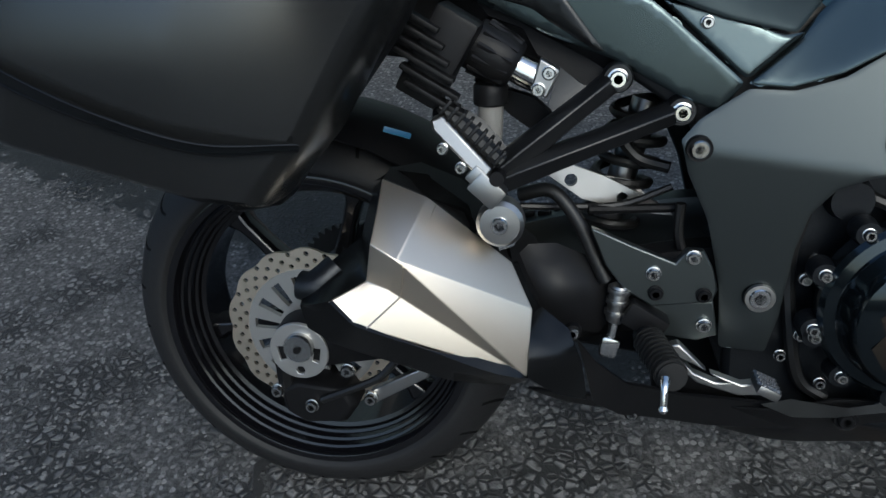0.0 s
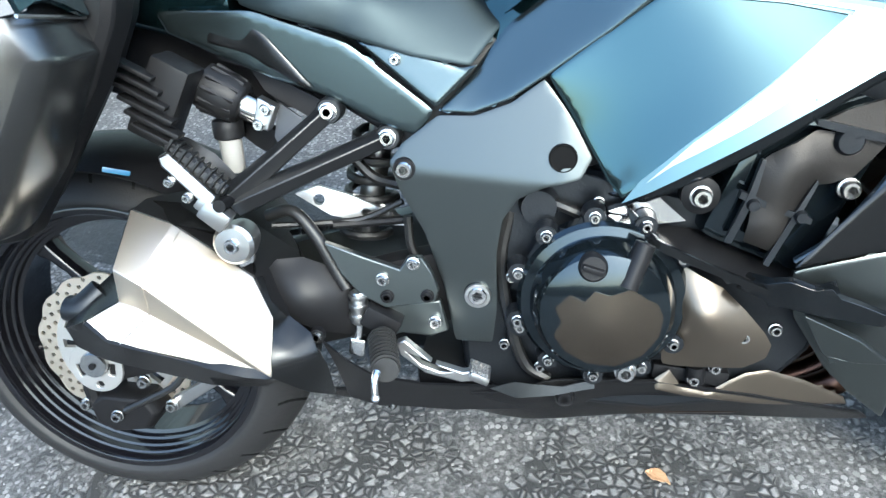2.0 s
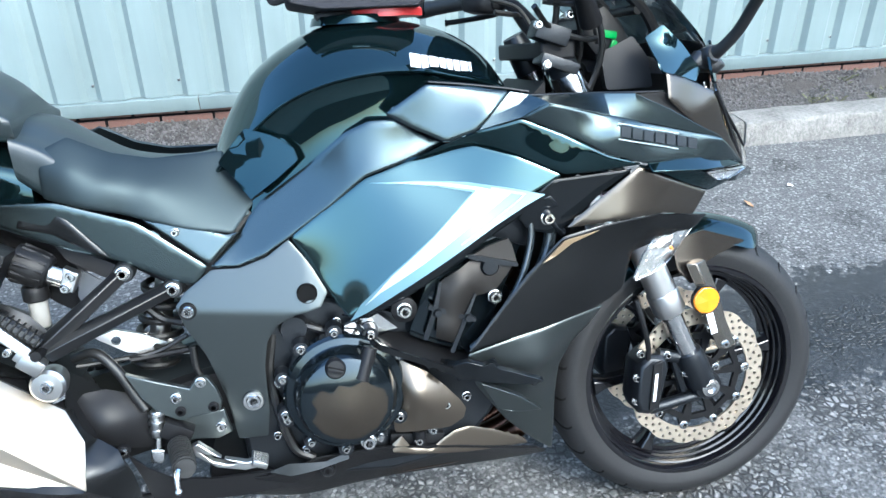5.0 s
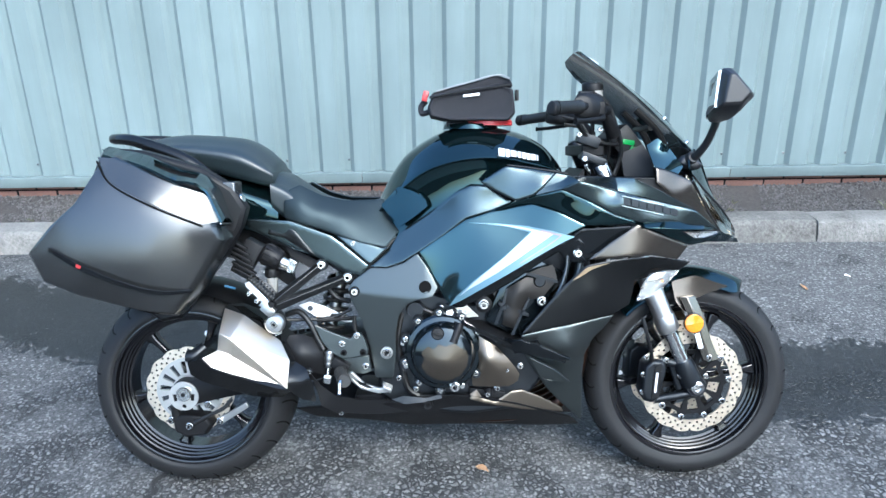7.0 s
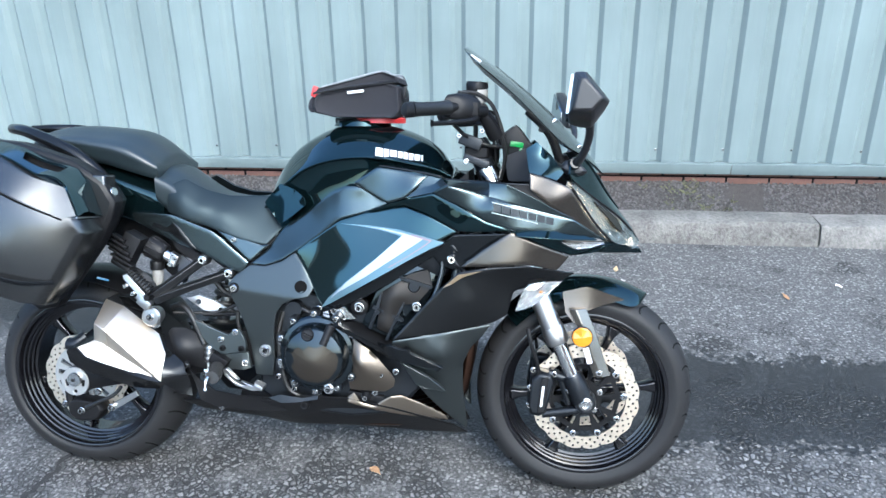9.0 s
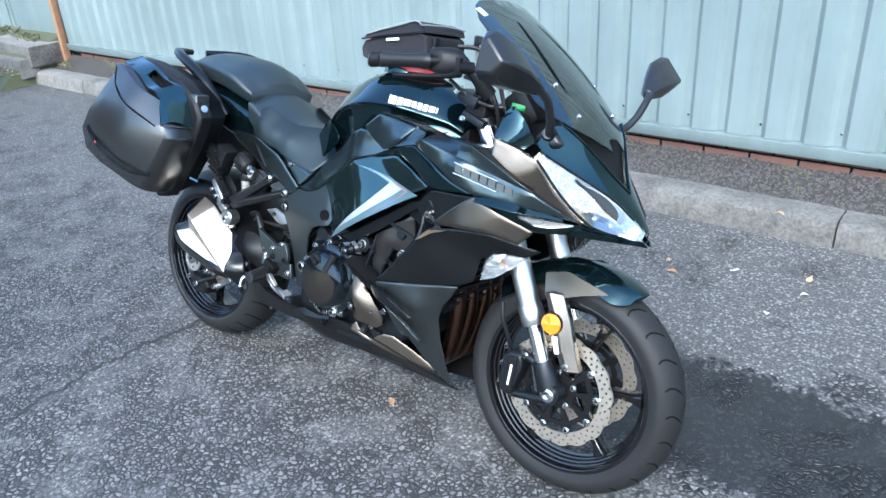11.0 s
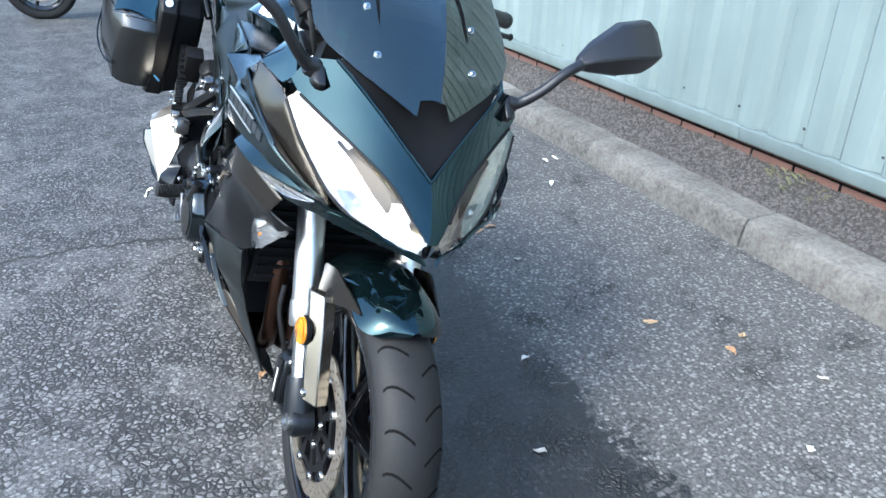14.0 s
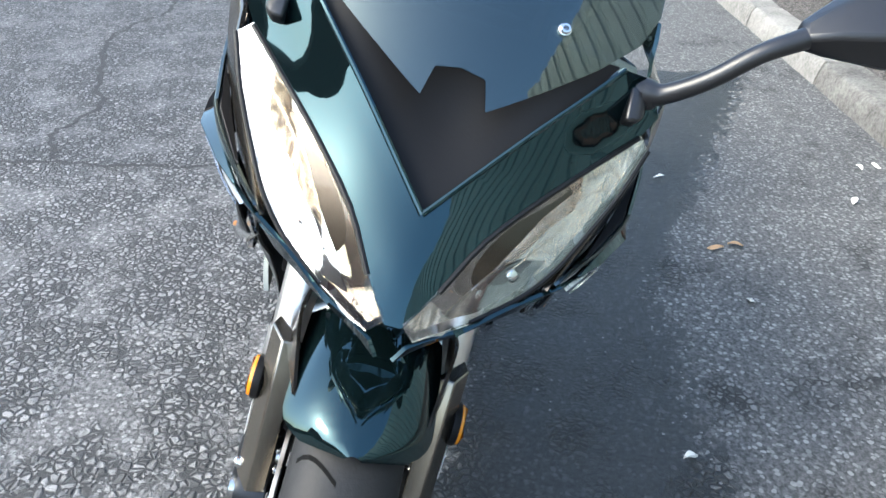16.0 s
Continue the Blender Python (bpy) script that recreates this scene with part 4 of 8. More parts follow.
# ---- front fork ----
FT = Vector((1.195, 0, 0.86))          # top of the fork legs
FB = Vector((FA[0] - 0.012, 0, FA[2] + 0.015))
ax = (FB - FT).normalized()
for side in (-1, 1):
    o = Vector((0, side * 0.104, 0))
    leg = part("fork_leg", rod(FT + o, FB + o - ax * 0.02, 0.0205, 24), FORKM, bike, "polished steel fork leg")
    part("outer_tube", tube([FT + o, FT + o + ax * 0.20, FT + o + ax * 0.385], [0.027, 0.0275, 0.028], 24, 2), FORKA, leg, "silver upper fork tube")
    p0 = FT + o + ax * 0.385
    part("seal_collar", tube([p0, p0 + ax * 0.004, p0 + ax * 0.045, p0 + ax * 0.05], [0.029, 0.031, 0.031, 0.025], 24, 2), FORKA, leg, "silver fork seal collar")
    part("fork_bottom", join(tube([FB + o - ax * 0.066, FB + o - ax * 0.056, FB + o - ax * 0.03, FB + o + ax * 0.012], [0.026, 0.028, 0.03, 0.03], 20, 3),
                             revolve([(0.012, -0.02), (0.027, -0.02), (0.03, -0.012), (0.03, 0.02), (0.012, 0.02)], FB + o + Vector((0.012, 0, -0.015)), 28)), ENGINE, leg, "black cast axle clamp")
    part("axle_nut", revolve([(0.010, -0.012), (0.018, -0.012), (0.0185, 0.004), (0.011, 0.006), (0.010, 0.0)], (FA[0], side * 0.128, FA[2]), 20, (0, side, 0)), ZINC, leg, "zinc-plated axle end")
    # radial caliper behind the leg
    cal = part("brake_caliper", loft([[(1.333 + dx * s, side * y, 0.315 + dz * s) for dx, dz in ((-0.035, 0.05), (-0.012, 0.068), (0.02, 0.062), (0.028, 0.04), (0.006, -0.05), (-0.012, -0.062), (-0.036, -0.055), (-0.044, -0.03))] for y, s in ((0.05, 0.9), (0.06, 1.0), (0.112, 1.0), (0.122, 0.86))]), ENGINE, bike, "black four-piston brake caliper", 45, 0.003)
    part("caliper_cover", plate([(1.325, 0.365), (1.345, 0.372), (1.338, 0.27), (1.316, 0.268)], side * 0.121, side * 0.126), PLASTIC, cal, "", 30, 0.002)
    part("maker_plate", plate([(1.3285, 0.345), (1.3345, 0.345), (1.329, 0.287), (1.323, 0.287)], side * 0.1262, side * 0.1268), WHITEM, cal, "white plain bar")
    part("bracket_arm", join(rod((1.345, side * 0.1, 0.375), (1.415, side * 0.104, 0.355), 0.013, 10, 0.011), rod((1.33, side * 0.1, 0.258), (1.43, side * 0.104, 0.275), 0.012, 10), rod((1.375, side * 0.1, 0.37), (1.40, side * 0.104, 0.29), 0.008, 8)), ENGINE, cal, "black cast caliper bracket")
    for bx, bz in ((1.303, 0.385), (1.296, 0.335), (1.294, 0.285), (1.40, 0.33), (1.36, 0.375)):
        bolt((bx, side * 0.112, bz), cal, 0.0075, ZINC, (0, side, 0), "bolt", 0.006)
    part("brake_hose", tube([(1.285, side * 0.13, 0.505), (1.296, side * 0.135, 0.46), (1.312, side * 0.125, 0.41), (1.318, side * 0.115, 0.375)], 0.0055, 8), PLASTIC, cal, "grey brake hose")
    # fork guard with reflector
    gd = part("fork_guard", loft([[(x + 0.030, side * 0.082, z), (x + 0.034, side * 0.106, z), (x + 0.006, side * 0.124, z), (x - 0.014, side * 0.118, z)] for x, z in ((1.405, 0.56), (1.432, 0.50), (1.455, 0.43), (1.478, 0.375))]), GUARDM, bike, "glossy fork guard, bronze-silver reflection put into its colour", 50, 0.002)
    part("decal", plate([(1.433, 0.455), (1.447, 0.458), (1.459, 0.415), (1.446, 0.412)], side * 0.1255, side * 0.1262), WHITEM, gd, "white plain bars")
    bolt((1.478, side * 0.122, 0.386), gd, 0.008, ZINC, (0, side, 0), "bolt", 0.006)
    rf = part("reflector", revolve([(0.0245, 0.0055), (0.0255, 0.005), (0.0262, 0.003), (0.0262, -0.004), (0.001, -0.004)], (1.429, side * 0.129, 0.487), 32, (0, side, 0)), AMBER, bike, "round amber reflector")
    for k in range(8):
        a0, a1 = radians(45 * k + 10), radians(45 * k + 55)
        tri = [(1.429, side * 0.1385, 0.487)] + [(1.429 + 0.0248 * math.cos(a), side * (0.1350 if (j + k) % 2 else 0.1372), 0.487 + 0.0248 * math.sin(a)) for j, a in enumerate((a0, a1))]
        part("reflector_facet", bm_from(tri, [(0, 1, 2)]), AMBER, rf, "amber prism facet", 0)
    part("reflector_cup", revolve([(0.0255, 0.0012), (0.0275, 0.0010), (0.0282, -0.001), (0.0275, -0.008), (0.018, -0.012), (0.001, -0.012), (0.001, -0.006), (0.0255, -0.005)], (1.429, side * 0.129, 0.487), 32, (0, side, 0), closed=True), DARK, rf, "black reflector housing")
    part("reflector_mount", revolve([(0.001, 0), (0.018, 0), (0.018, 0.012), (0.001, 0.012)], (1.429, side * 0.113, 0.487), 16, (0, side, 0)), PLASTIC, rf)

# ---- front mudguard ----
rows_m = 33
rings = []
for i in range(rows_m):
    t = i / (rows_m - 1)
    a = math.radians(134 - 74 * t)
    r = 0.319 + 0.008 * math.sin(t * math.pi) + 0.008 * t ** 3
    wdt = 0.080 * (1 if t < 0.86 else math.sqrt(max(0.0, 1 - ((t - 0.86) / 0.14) ** 2)) * 0.90 + 0.10)
    row = []
    for k in range(9):
        s = -1 + k / 4
        drop = 0.046 * abs(s) ** 3.0 * (wdt / 0.08)
        row.append((FA[0] + (r - drop) * math.cos(a), s * wdt, FA[2] + (r - drop) * math.sin(a)))
    rings.append(row)
mv = [q for r in rings for q in r]
mf = [(i * 9 + k, i * 9 + k + 1, i * 9 + k + 10, i * 9 + k + 9) for i in range(rows_m - 1) for k in range(8)]
bmm = bm_from(mv, mf)
thicken(bmm, 0.003)
mud = part("front_mudguard", bmm, GLOSS, bike, "gloss black front mudguard", 60)
for side in (-1, 1):
    wing = [(1.375, 0.092, 0.60), (1.44, 0.094, 0.617), (1.545, 0.075, 0.58), (1.48, 0.09, 0.565), (1.425, 0.1, 0.545), (1.435, 0.104, 0.52), (1.41, 0.106, 0.515), (1.385, 0.1, 0.545)]
    part("mudguard_side", skin([(x, side * y, z) for x, y, z in wing], thick=0.004), BAND, mud, "mudguard flank, bronze sheen put into its colour")

# ---- tank, seats ----
def section(x, ztop, wtop, wmax, zmax, wbot, zbot, crown=0.012):
    half = [(0.0, ztop), (wtop * 0.55, ztop - crown * 0.35), (wtop, ztop - crown * 1.6), ((wtop + wmax) / 2 + 0.006, (ztop - crown * 1.6) * 0.55 + zmax * 0.45), (wmax, zmax), ((wmax + wbot) / 2 + 0.004, (zmax + zbot) / 2), (wbot, zbot), (wbot * 0.5, zbot - 0.01)]
    return [(x, -y, z) for y, z in half] + [(x, 0, zbot - 0.015)] + [(x, y, z) for y, z in reversed(half[1:])]


def tank_section(x, ztop, wtop, wmax, zmax, wbot, zbot, crown=0.012):
    """Tank outline across: crown, shoulder, a ridge along the flank, a hollow below it."""
    half = [(0.0, ztop), (wtop * 0.55, ztop - crown * 0.35), (wtop, ztop - crown * 1.6), ((wtop + wmax) / 2 + 0.006, (ztop - crown * 1.6) * 0.55 + zmax * 0.45), (wmax + 0.001, zmax + 0.012), (wmax + 0.001, zmax + 0.004), (wmax - 0.010, zmax - 0.006), ((wmax + wbot) / 2 - 0.010, (zmax + zbot) / 2), (wbot, zbot), (wbot * 0.5, zbot - 0.01)]
    return [(x, -y, z) for y, z in half] + [(x, 0, zbot - 0.015)] + [(x, y, z) for y, z in reversed(half[1:])]


TANK = [(0.552, 0.842, 0.045, 0.085, 0.80, 0.090, 0.74), (0.585, 0.905, 0.055, 0.10, 0.83, 0.105, 0.73), (0.626, 0.961, 0.068, 0.122, 0.87, 0.115, 0.73), (0.68, 1.002, 0.080, 0.145, 0.91, 0.130, 0.74), (0.745, 1.032, 0.088, 0.164, 0.935, 0.15, 0.76),
        (0.82, 1.043, 0.090, 0.172, 0.947, 0.16, 0.78), (0.90, 1.036, 0.086, 0.160, 0.945, 0.16, 0.80), (0.97, 1.015, 0.072, 0.122, 0.930, 0.145, 0.82), (1.03, 0.978, 0.056, 0.092, 0.915, 0.125, 0.83), (1.072, 0.925, 0.045, 0.078, 0.895, 0.11, 0.84)]
tank = part("fuel_tank", smooth_loft([tank_section(*s) for s in TANK], 3, 4), GLOSS, bike, "gloss black sculpted fuel tank", 50)
for k, (x0, x1) in enumerate(((0.0, 0.022), (0.026, 0.041), (0.045, 0.066), (0.070, 0.084), (0.088, 0.101), (0.105, 0.119), (0.123, 0.141), (0.145, 0.15))):
    for side in (-1, 1):
        ends = [(0.882 + 0.114 * u, side * (0.168 - 0.067 * u), 0.972 - 0.022 * u) for u in (x0 / 0.15, x1 / 0.15)]
        out = [(a, b + side * 0.002, c - 0.012) for a, b, c in ends] + [(a, b - side * 0.006, c + 0.009) for a, b, c in reversed(ends)]
        part("tank_mark", skin(out, soft=0, thick=0.002, lift=0.002), WHITEM, tank, "white plain bar")
for s in (1, -1):
    kp = [(x, y * s, z) for x, y, z in [(0.562, -0.104, 0.828), (0.612, -0.116, 0.881), (0.653, -0.134, 0.868), (0.686, -0.148, 0.846), (0.691, -0.152, 0.827), (0.654, -0.146, 0.798), (0.616, -0.138, 0.772), (0.590, -0.120, 0.798)]]
    part("knee_recess", skin(kp, (), 1, 0.014, 0.004, 0.002, 0.12), GLOSS, tank, "gloss black knee facet of the tank", 60)
part("filler_ring", revolve([(0.002, 0.006), (0.05, 0.006), (0.075, 0.002), (0.08, -0.012), (0.002, -0.012)], (0.815, 0, 1.047), 40, (0.0, 0, 1)), GLOSS, tank, "black bag mounting ring")

SEAT = [(0.265, 0.925, 0.10, 0.135, 0.89, 0.125, 0.83), (0.30, 0.915, 0.10, 0.135, 0.87, 0.125, 0.80), (0.345, 0.885, 0.10, 0.14, 0.84, 0.13, 0.785), (0.40, 0.852, 0.10, 0.14, 0.815, 0.13, 0.765), (0.46, 0.838, 0.09, 0.13, 0.80, 0.125, 0.745), (0.52, 0.836, 0.07, 0.108, 0.79, 0.112, 0.725), (0.562, 0.842, 0.05, 0.085, 0.79, 0.10, 0.715), (0.60, 0.83, 0.04, 0.07, 0.78, 0.095, 0.712)]
seat = part("rider_seat", smooth_loft([section(*s, 0.016) for s in SEAT], 3, 4), SEATM, bike, "black grained vinyl rider seat", 60)
PIL = [(-0.12, 0.985, 0.06, 0.08, 0.965, 0.07, 0.945), (-0.09, 1.014, 0.085, 0.105, 0.985, 0.09, 0.95), (0.0, 1.03, 0.10, 0.13, 0.99, 0.11, 0.945), (0.10, 1.026, 0.10, 0.14, 0.98, 0.115, 0.93), (0.18, 1.015, 0.10, 0.145, 0.965, 0.12, 0.91), (0.235, 0.985, 0.095, 0.14, 0.94, 0.12, 0.895), (0.272, 0.95, 0.085, 0.13, 0.92, 0.115, 0.89)]
part("pillion_seat", smooth_loft([section(*s, 0.014) for s in PIL], 3, 4), SEATM, bike, "black grained vinyl pillion seat", 60)
TAIL = [(-0.24, 0.94, 0.03, 0.05, 0.93, 0.04, 0.91), (-0.18, 0.955, 0.06, 0.09, 0.925, 0.07, 0.87), (-0.05, 0.955, 0.08, 0.115, 0.915, 0.10, 0.84), (0.12, 0.93, 0.09, 0.125, 0.88, 0.115, 0.79), (0.28, 0.88, 0.08, 0.12, 0.82, 0.11, 0.74)]
part("tail_cowl", smooth_loft([section(*s) for s in TAIL], 3, 4), GLOSS, bike, "gloss black tail cowl", 60)
for side in (-1, 1):
    rail = [(0.175, side * 0.15, 0.84), (0.13, side * 0.168, 0.90), (0.05, side * 0.17, 0.962), (-0.08, side * 0.15, 1.012), (-0.16, side * 0.10, 1.02), (-0.19, side * 0.03, 1.02)]
    part("grab_rail", tube(rail, [0.012, 0.017, 0.019, 0.016, 0.014, 0.010], 12), SATIN, bike, "satin black grab rail", 60)

# ---- body panels, both sides ----
def ruled(a, b, n=3, thick=0.004):
    """A flat facet between two edges of as many points each."""
    a, b = [Vector(q) for q in a], [Vector(q) for q in b]
    verts = [p.lerp(q, k / n) for k in range(n + 1) for p, q in zip(a, b)]
    m = len(a)
    bm = bm_from(verts, [(k * m + i, k * m + i + 1, (k + 1) * m + i + 1, (k + 1) * m + i) for k in range(n) for i in range(m - 1)])
    bm.normal_update()
    if sum(f.normal.y for f in bm.faces) * verts[0].y < 0:
        bmesh.ops.reverse_faces(bm, faces=bm.faces)
    thicken(bm, thick)
    return bm


def facet_pair(name, a, b, mat, label, parents=None, n=3, thick=0.004):
    obs = []
    for k, s in enumerate((1, -1)):
        obs.append(part(name, ruled([(x, y * s, z) for x, y, z in a], [(x, y * s, z) for x, y, z in b], n, thick), mat, parents[k] if parents else bike, label, 25, 0.0012))
    return obs


def pair(name, pts, mat, label, inner=(), thick=0.004, step=0.018, soft=0.1, lift=0.0, parent=None, holes=(), roll=(0.005, 0.0022)):
    obs = []
    for s in (1, -1):
        q = [(x, y * s, z) for x, y, z in pts]
        i = [(x, y * s, z) for x, y, z in inner]
        obs.append(part(name, skin(q, i, 1, min(step, 0.0075) if roll else step, thick, lift, soft, holes, None, roll), mat, parent or bike, label, 45, 0.0010))
    return obs


pair("tail_side_panel", [(0.194, -0.142, 0.798), (0.315, -0.148, 0.793), (0.430, -0.151, 0.750), (0.528, -0.152, 0.667), (0.507, -0.150, 0.636), (0.469, -0.149, 0.649), (0.393, -0.146, 0.690), (0.324, -0.143, 0.715), (0.203, -0.137, 0.771)], MATTE, "matte charcoal side panel under the seat")
pair("seat_trim", [(0.436, -0.139, 0.752), (0.491, -0.139, 0.746), (0.563, -0.143, 0.714), (0.583, -0.143, 0.717), (0.530, -0.150, 0.669)], MATTE, "matte charcoal trim below the seat")
pair("seat_skirt", [(0.30, -0.140, 0.80), (0.41, -0.147, 0.766), (0.474, -0.149, 0.742), (0.507, -0.149, 0.731), (0.574, -0.143, 0.716), (0.612, -0.107, 0.760), (0.607, -0.076, 0.80), (0.588, -0.060, 0.842), (0.52, -0.072, 0.842), (0.46, -0.092, 0.842), (0.40, -0.102, 0.857), (0.34, -0.108, 0.888), (0.30, -0.125, 0.87)],
     SKIRTM, "smooth charcoal side of the seat", [(0.52, -0.120, 0.785), (0.46, -0.136, 0.80), (0.40, -0.145, 0.815), (0.345, -0.145, 0.84)], parent=seat, lift=0.001)
pair("tail_inner_panel", [(0.253, -0.142, 0.758), (0.306, -0.144, 0.740), (0.372, -0.150, 0.700), (0.382, -0.151, 0.699), (0.336, -0.150, 0.757), (0.314, -0.146, 0.780), (0.257, -0.140, 0.787)], SATIN, "darker satin panel under the tail")
bolt([(0.485, -0.147, 0.728)][0], bike, 0.0065, ZINC, (0, -1, 0), "trim_bolt", 0.006)
knee = pair("knee_panel", [(0.532, -0.148, 0.665), (0.570, -0.133, 0.701), (0.619, -0.127, 0.760), (0.701, -0.147, 0.814), (0.766, -0.176, 0.866), (0.805, -0.188, 0.882), (0.848, -0.193, 0.882), (0.890, -0.187, 0.859), (0.926, -0.189, 0.840), (0.872, -0.195, 0.819), (0.794, -0.196, 0.797), (0.732, -0.182, 0.750), (0.663, -0.167, 0.704), (0.619, -0.160, 0.677), (0.574, -0.154, 0.662)], MATTE, "matte charcoal knee panel beside the tank", [(0.733, -0.172, 0.786), (0.843, -0.192, 0.846)])
# added black sheet that gives the panel gaps their shade
pair("seat_frame_panel", [(0.40, -0.118, 0.675), (0.455, -0.118, 0.735), (0.55, -0.118, 0.738), (0.605, -0.108, 0.752), (0.65, -0.125, 0.700), (0.60, -0.132, 0.635), (0.50, -0.128, 0.605), (0.455, -0.125, 0.64)], PLASTIC, "black backing added behind the seat trim to darken the gaps", step=0.03)
CREASE = [(0.488, -0.160, 0.597), (0.638, -0.182, 0.582)]


def frame_fold(q, s):
    """Two flat facets that meet in a soft crease across the frame cover."""
    (x0, y0, z0), (x1, y1, z1) = CREASE
    out = []
    for x, z in q:
        t = (x - x0) / (x1 - x0)
        d = z - (z0 + (z1 - z0) * t)
        r = math.sqrt(d * d + 0.0025 ** 2)
        out.append(s * (y0 + (y1 - y0) * max(-0.3, min(1.3, t)) + 0.21 * (r + d) / 2 + 0.10 * (r - d) / 2))
    return np.array(out)


fc = []
for s in (1, -1):
    q = [(x, y * s, z) for x, y, z in [(0.533, -0.152, 0.661), (0.578, -0.156, 0.660), (0.622, -0.160, 0.674), (0.661, -0.164, 0.700), (0.691, -0.168, 0.658), (0.715, -0.170, 0.610), (0.701, -0.168, 0.586), (0.658, -0.166, 0.576), (0.627, -0.163, 0.561), (0.607, -0.158, 0.532), (0.598, -0.152, 0.486), (0.595, -0.146, 0.402), (0.587, -0.143, 0.351), (0.536, -0.140, 0.350), (0.527, -0.142, 0.434), (0.506, -0.146, 0.514), (0.479, -0.148, 0.570), (0.469, -0.150, 0.606), (0.486, -0.150, 0.628)]]
    fc.append(part("frame_cover", skin(q, (), 1, 0.008, 0.006, 0, 0.1, (), lambda v, s=s: frame_fold(v, s), (0.004, 0.0007)), FRAMEM, bike, "satin grey aluminium frame cover", 45, 0.0016))
SIDE = [(0.665, -0.170, 0.705), (0.732, -0.180, 0.752), (0.790, -0.192, 0.792), (0.871, -0.197, 0.817), (0.966, -0.216, 0.833), (1.030, -0.238, 0.813), (1.101, -0.249, 0.778), (1.065, -0.246, 0.759), (1.015, -0.243, 0.736), (0.941, -0.244, 0.696), (0.853, -0.240, 0.641), (0.793, -0.227, 0.601), (0.746, -0.211, 0.570), (0.730, -0.199, 0.589), (0.699, -0.179, 0.647)]
SIDE_IN = [(0.839, -0.210, 0.752), (0.943, -0.219, 0.776), (0.793, -0.211, 0.673)]
side_panels = pair("side_fairing", SIDE, FAIRM, "gloss black side fairing with a silver chevron", SIDE_IN, roll=(0.004, 0.001))
sp = plate_spline([(p[0], p[2]) for p in SIDE + SIDE_IN], [p[1] for p in SIDE + SIDE_IN])


def decal(name, flat, mat, label, lift=0.003):
    y = sp([(a, c) for a, _, c in flat])
    for s, ob in zip((1, -1), side_panels):
        pts = [(a, s * yy, c) for (a, _, c), yy in zip(flat, y)]
        part(name, skin(pts, (), 1, 0.0075, 0, 0, 0.04, (), lambda q, s=s: s * (sp(q) - lift)), mat, ob, label, 60)


decal("chevron", [(0.796, -0.208, 0.786), (0.874, -0.209, 0.784), (0.953, -0.214, 0.777), (1.014, -0.224, 0.765), (1.072, -0.233, 0.750), (1.036, -0.228, 0.733), (0.986, -0.222, 0.706), (0.892, -0.217, 0.651), (0.822, -0.212, 0.610), (0.775, -0.206, 0.581), (0.745, -0.201, 0.565), (0.765, -0.204, 0.593), (0.816, -0.209, 0.640), (0.889, -0.214, 0.698), (0.926, -0.214, 0.731), (0.958, -0.216, 0.761), (0.902, -0.210, 0.774), (0.849, -0.209, 0.781)], CYANP, "pale blue arrow-shaped graphic")
decal("chevron_core", [(0.830, -0.209, 0.784), (0.913, -0.210, 0.778), (0.967, -0.216, 0.769), (1.017, -0.224, 0.757), (0.990, -0.221, 0.738), (0.948, -0.217, 0.710), (0.868, -0.214, 0.656), (0.796, -0.207, 0.612), (0.770, -0.204, 0.591), (0.817, -0.209, 0.638), (0.890, -0.214, 0.697), (0.927, -0.214, 0.730), (0.960, -0.216, 0.760), (0.963, -0.216, 0.765), (0.902, -0.210, 0.777), (0.849, -0.209, 0.783)], SILVERP, "silver-white core of the graphic", 0.0052)
decal("pinstripe", [(0.986, -0.219, 0.768), (1.040, -0.229, 0.755), (1.026, -0.227, 0.743), (0.982, -0.221, 0.714), (0.930, -0.218, 0.682), (0.929, -0.218, 0.684), (0.981, -0.220, 0.715), (1.023, -0.225, 0.744), (1.034, -0.227, 0.753), (0.985, -0.219, 0.764)], REDP, "thin red pinstripe", 0.0074)

pair("upper_fairing", [(0.794, -0.194, 0.796), (0.871, -0.205, 0.818), (0.922, -0.218, 0.840), (0.974, -0.230, 0.855), (1.039, -0.243, 0.871), (1.103, -0.254, 0.843), (1.175, -0.259, 0.804), (1.236, -0.255, 0.784), (1.165, -0.252, 0.779), (1.106, -0.250, 0.779), (1.030, -0.231, 0.812), (0.966, -0.213, 0.832), (0.870, -0.198, 0.815)], GLOSS, "gloss black upper fairing strip", step=0.014)
shroud = pair("tank_shroud", [(0.831, -0.201, 0.892), (0.896, -0.216, 0.933), (0.960, -0.218, 0.925), (1.027, -0.220, 0.914), (0.992, -0.236, 0.880), (0.968, -0.233, 0.857), (0.922, -0.224, 0.843), (0.874, -0.212, 0.866)], MATTE, "matte charcoal tank shroud", [(0.930, -0.221, 0.893)])
facet_pair("shroud_facet", [(1.028, -0.220, 0.914), (1.060, -0.222, 0.907), (1.078, -0.262, 0.896)], [(0.971, -0.233, 0.858), (1.005, -0.237, 0.865), (1.040, -0.241, 0.873)], MATTE, "inward-turned facet of the shroud", shroud)
facet_pair("shroud_top", [(0.900, -0.210, 0.935), (0.960, -0.213, 0.927), (1.028, -0.216, 0.916), (1.060, -0.219, 0.909)], [(0.900, -0.165, 0.930), (0.965, -0.150, 0.922), (1.030, -0.140, 0.905), (1.075, -0.150, 0.897)], SATIN, "dark inner top of the shroud", shroud)
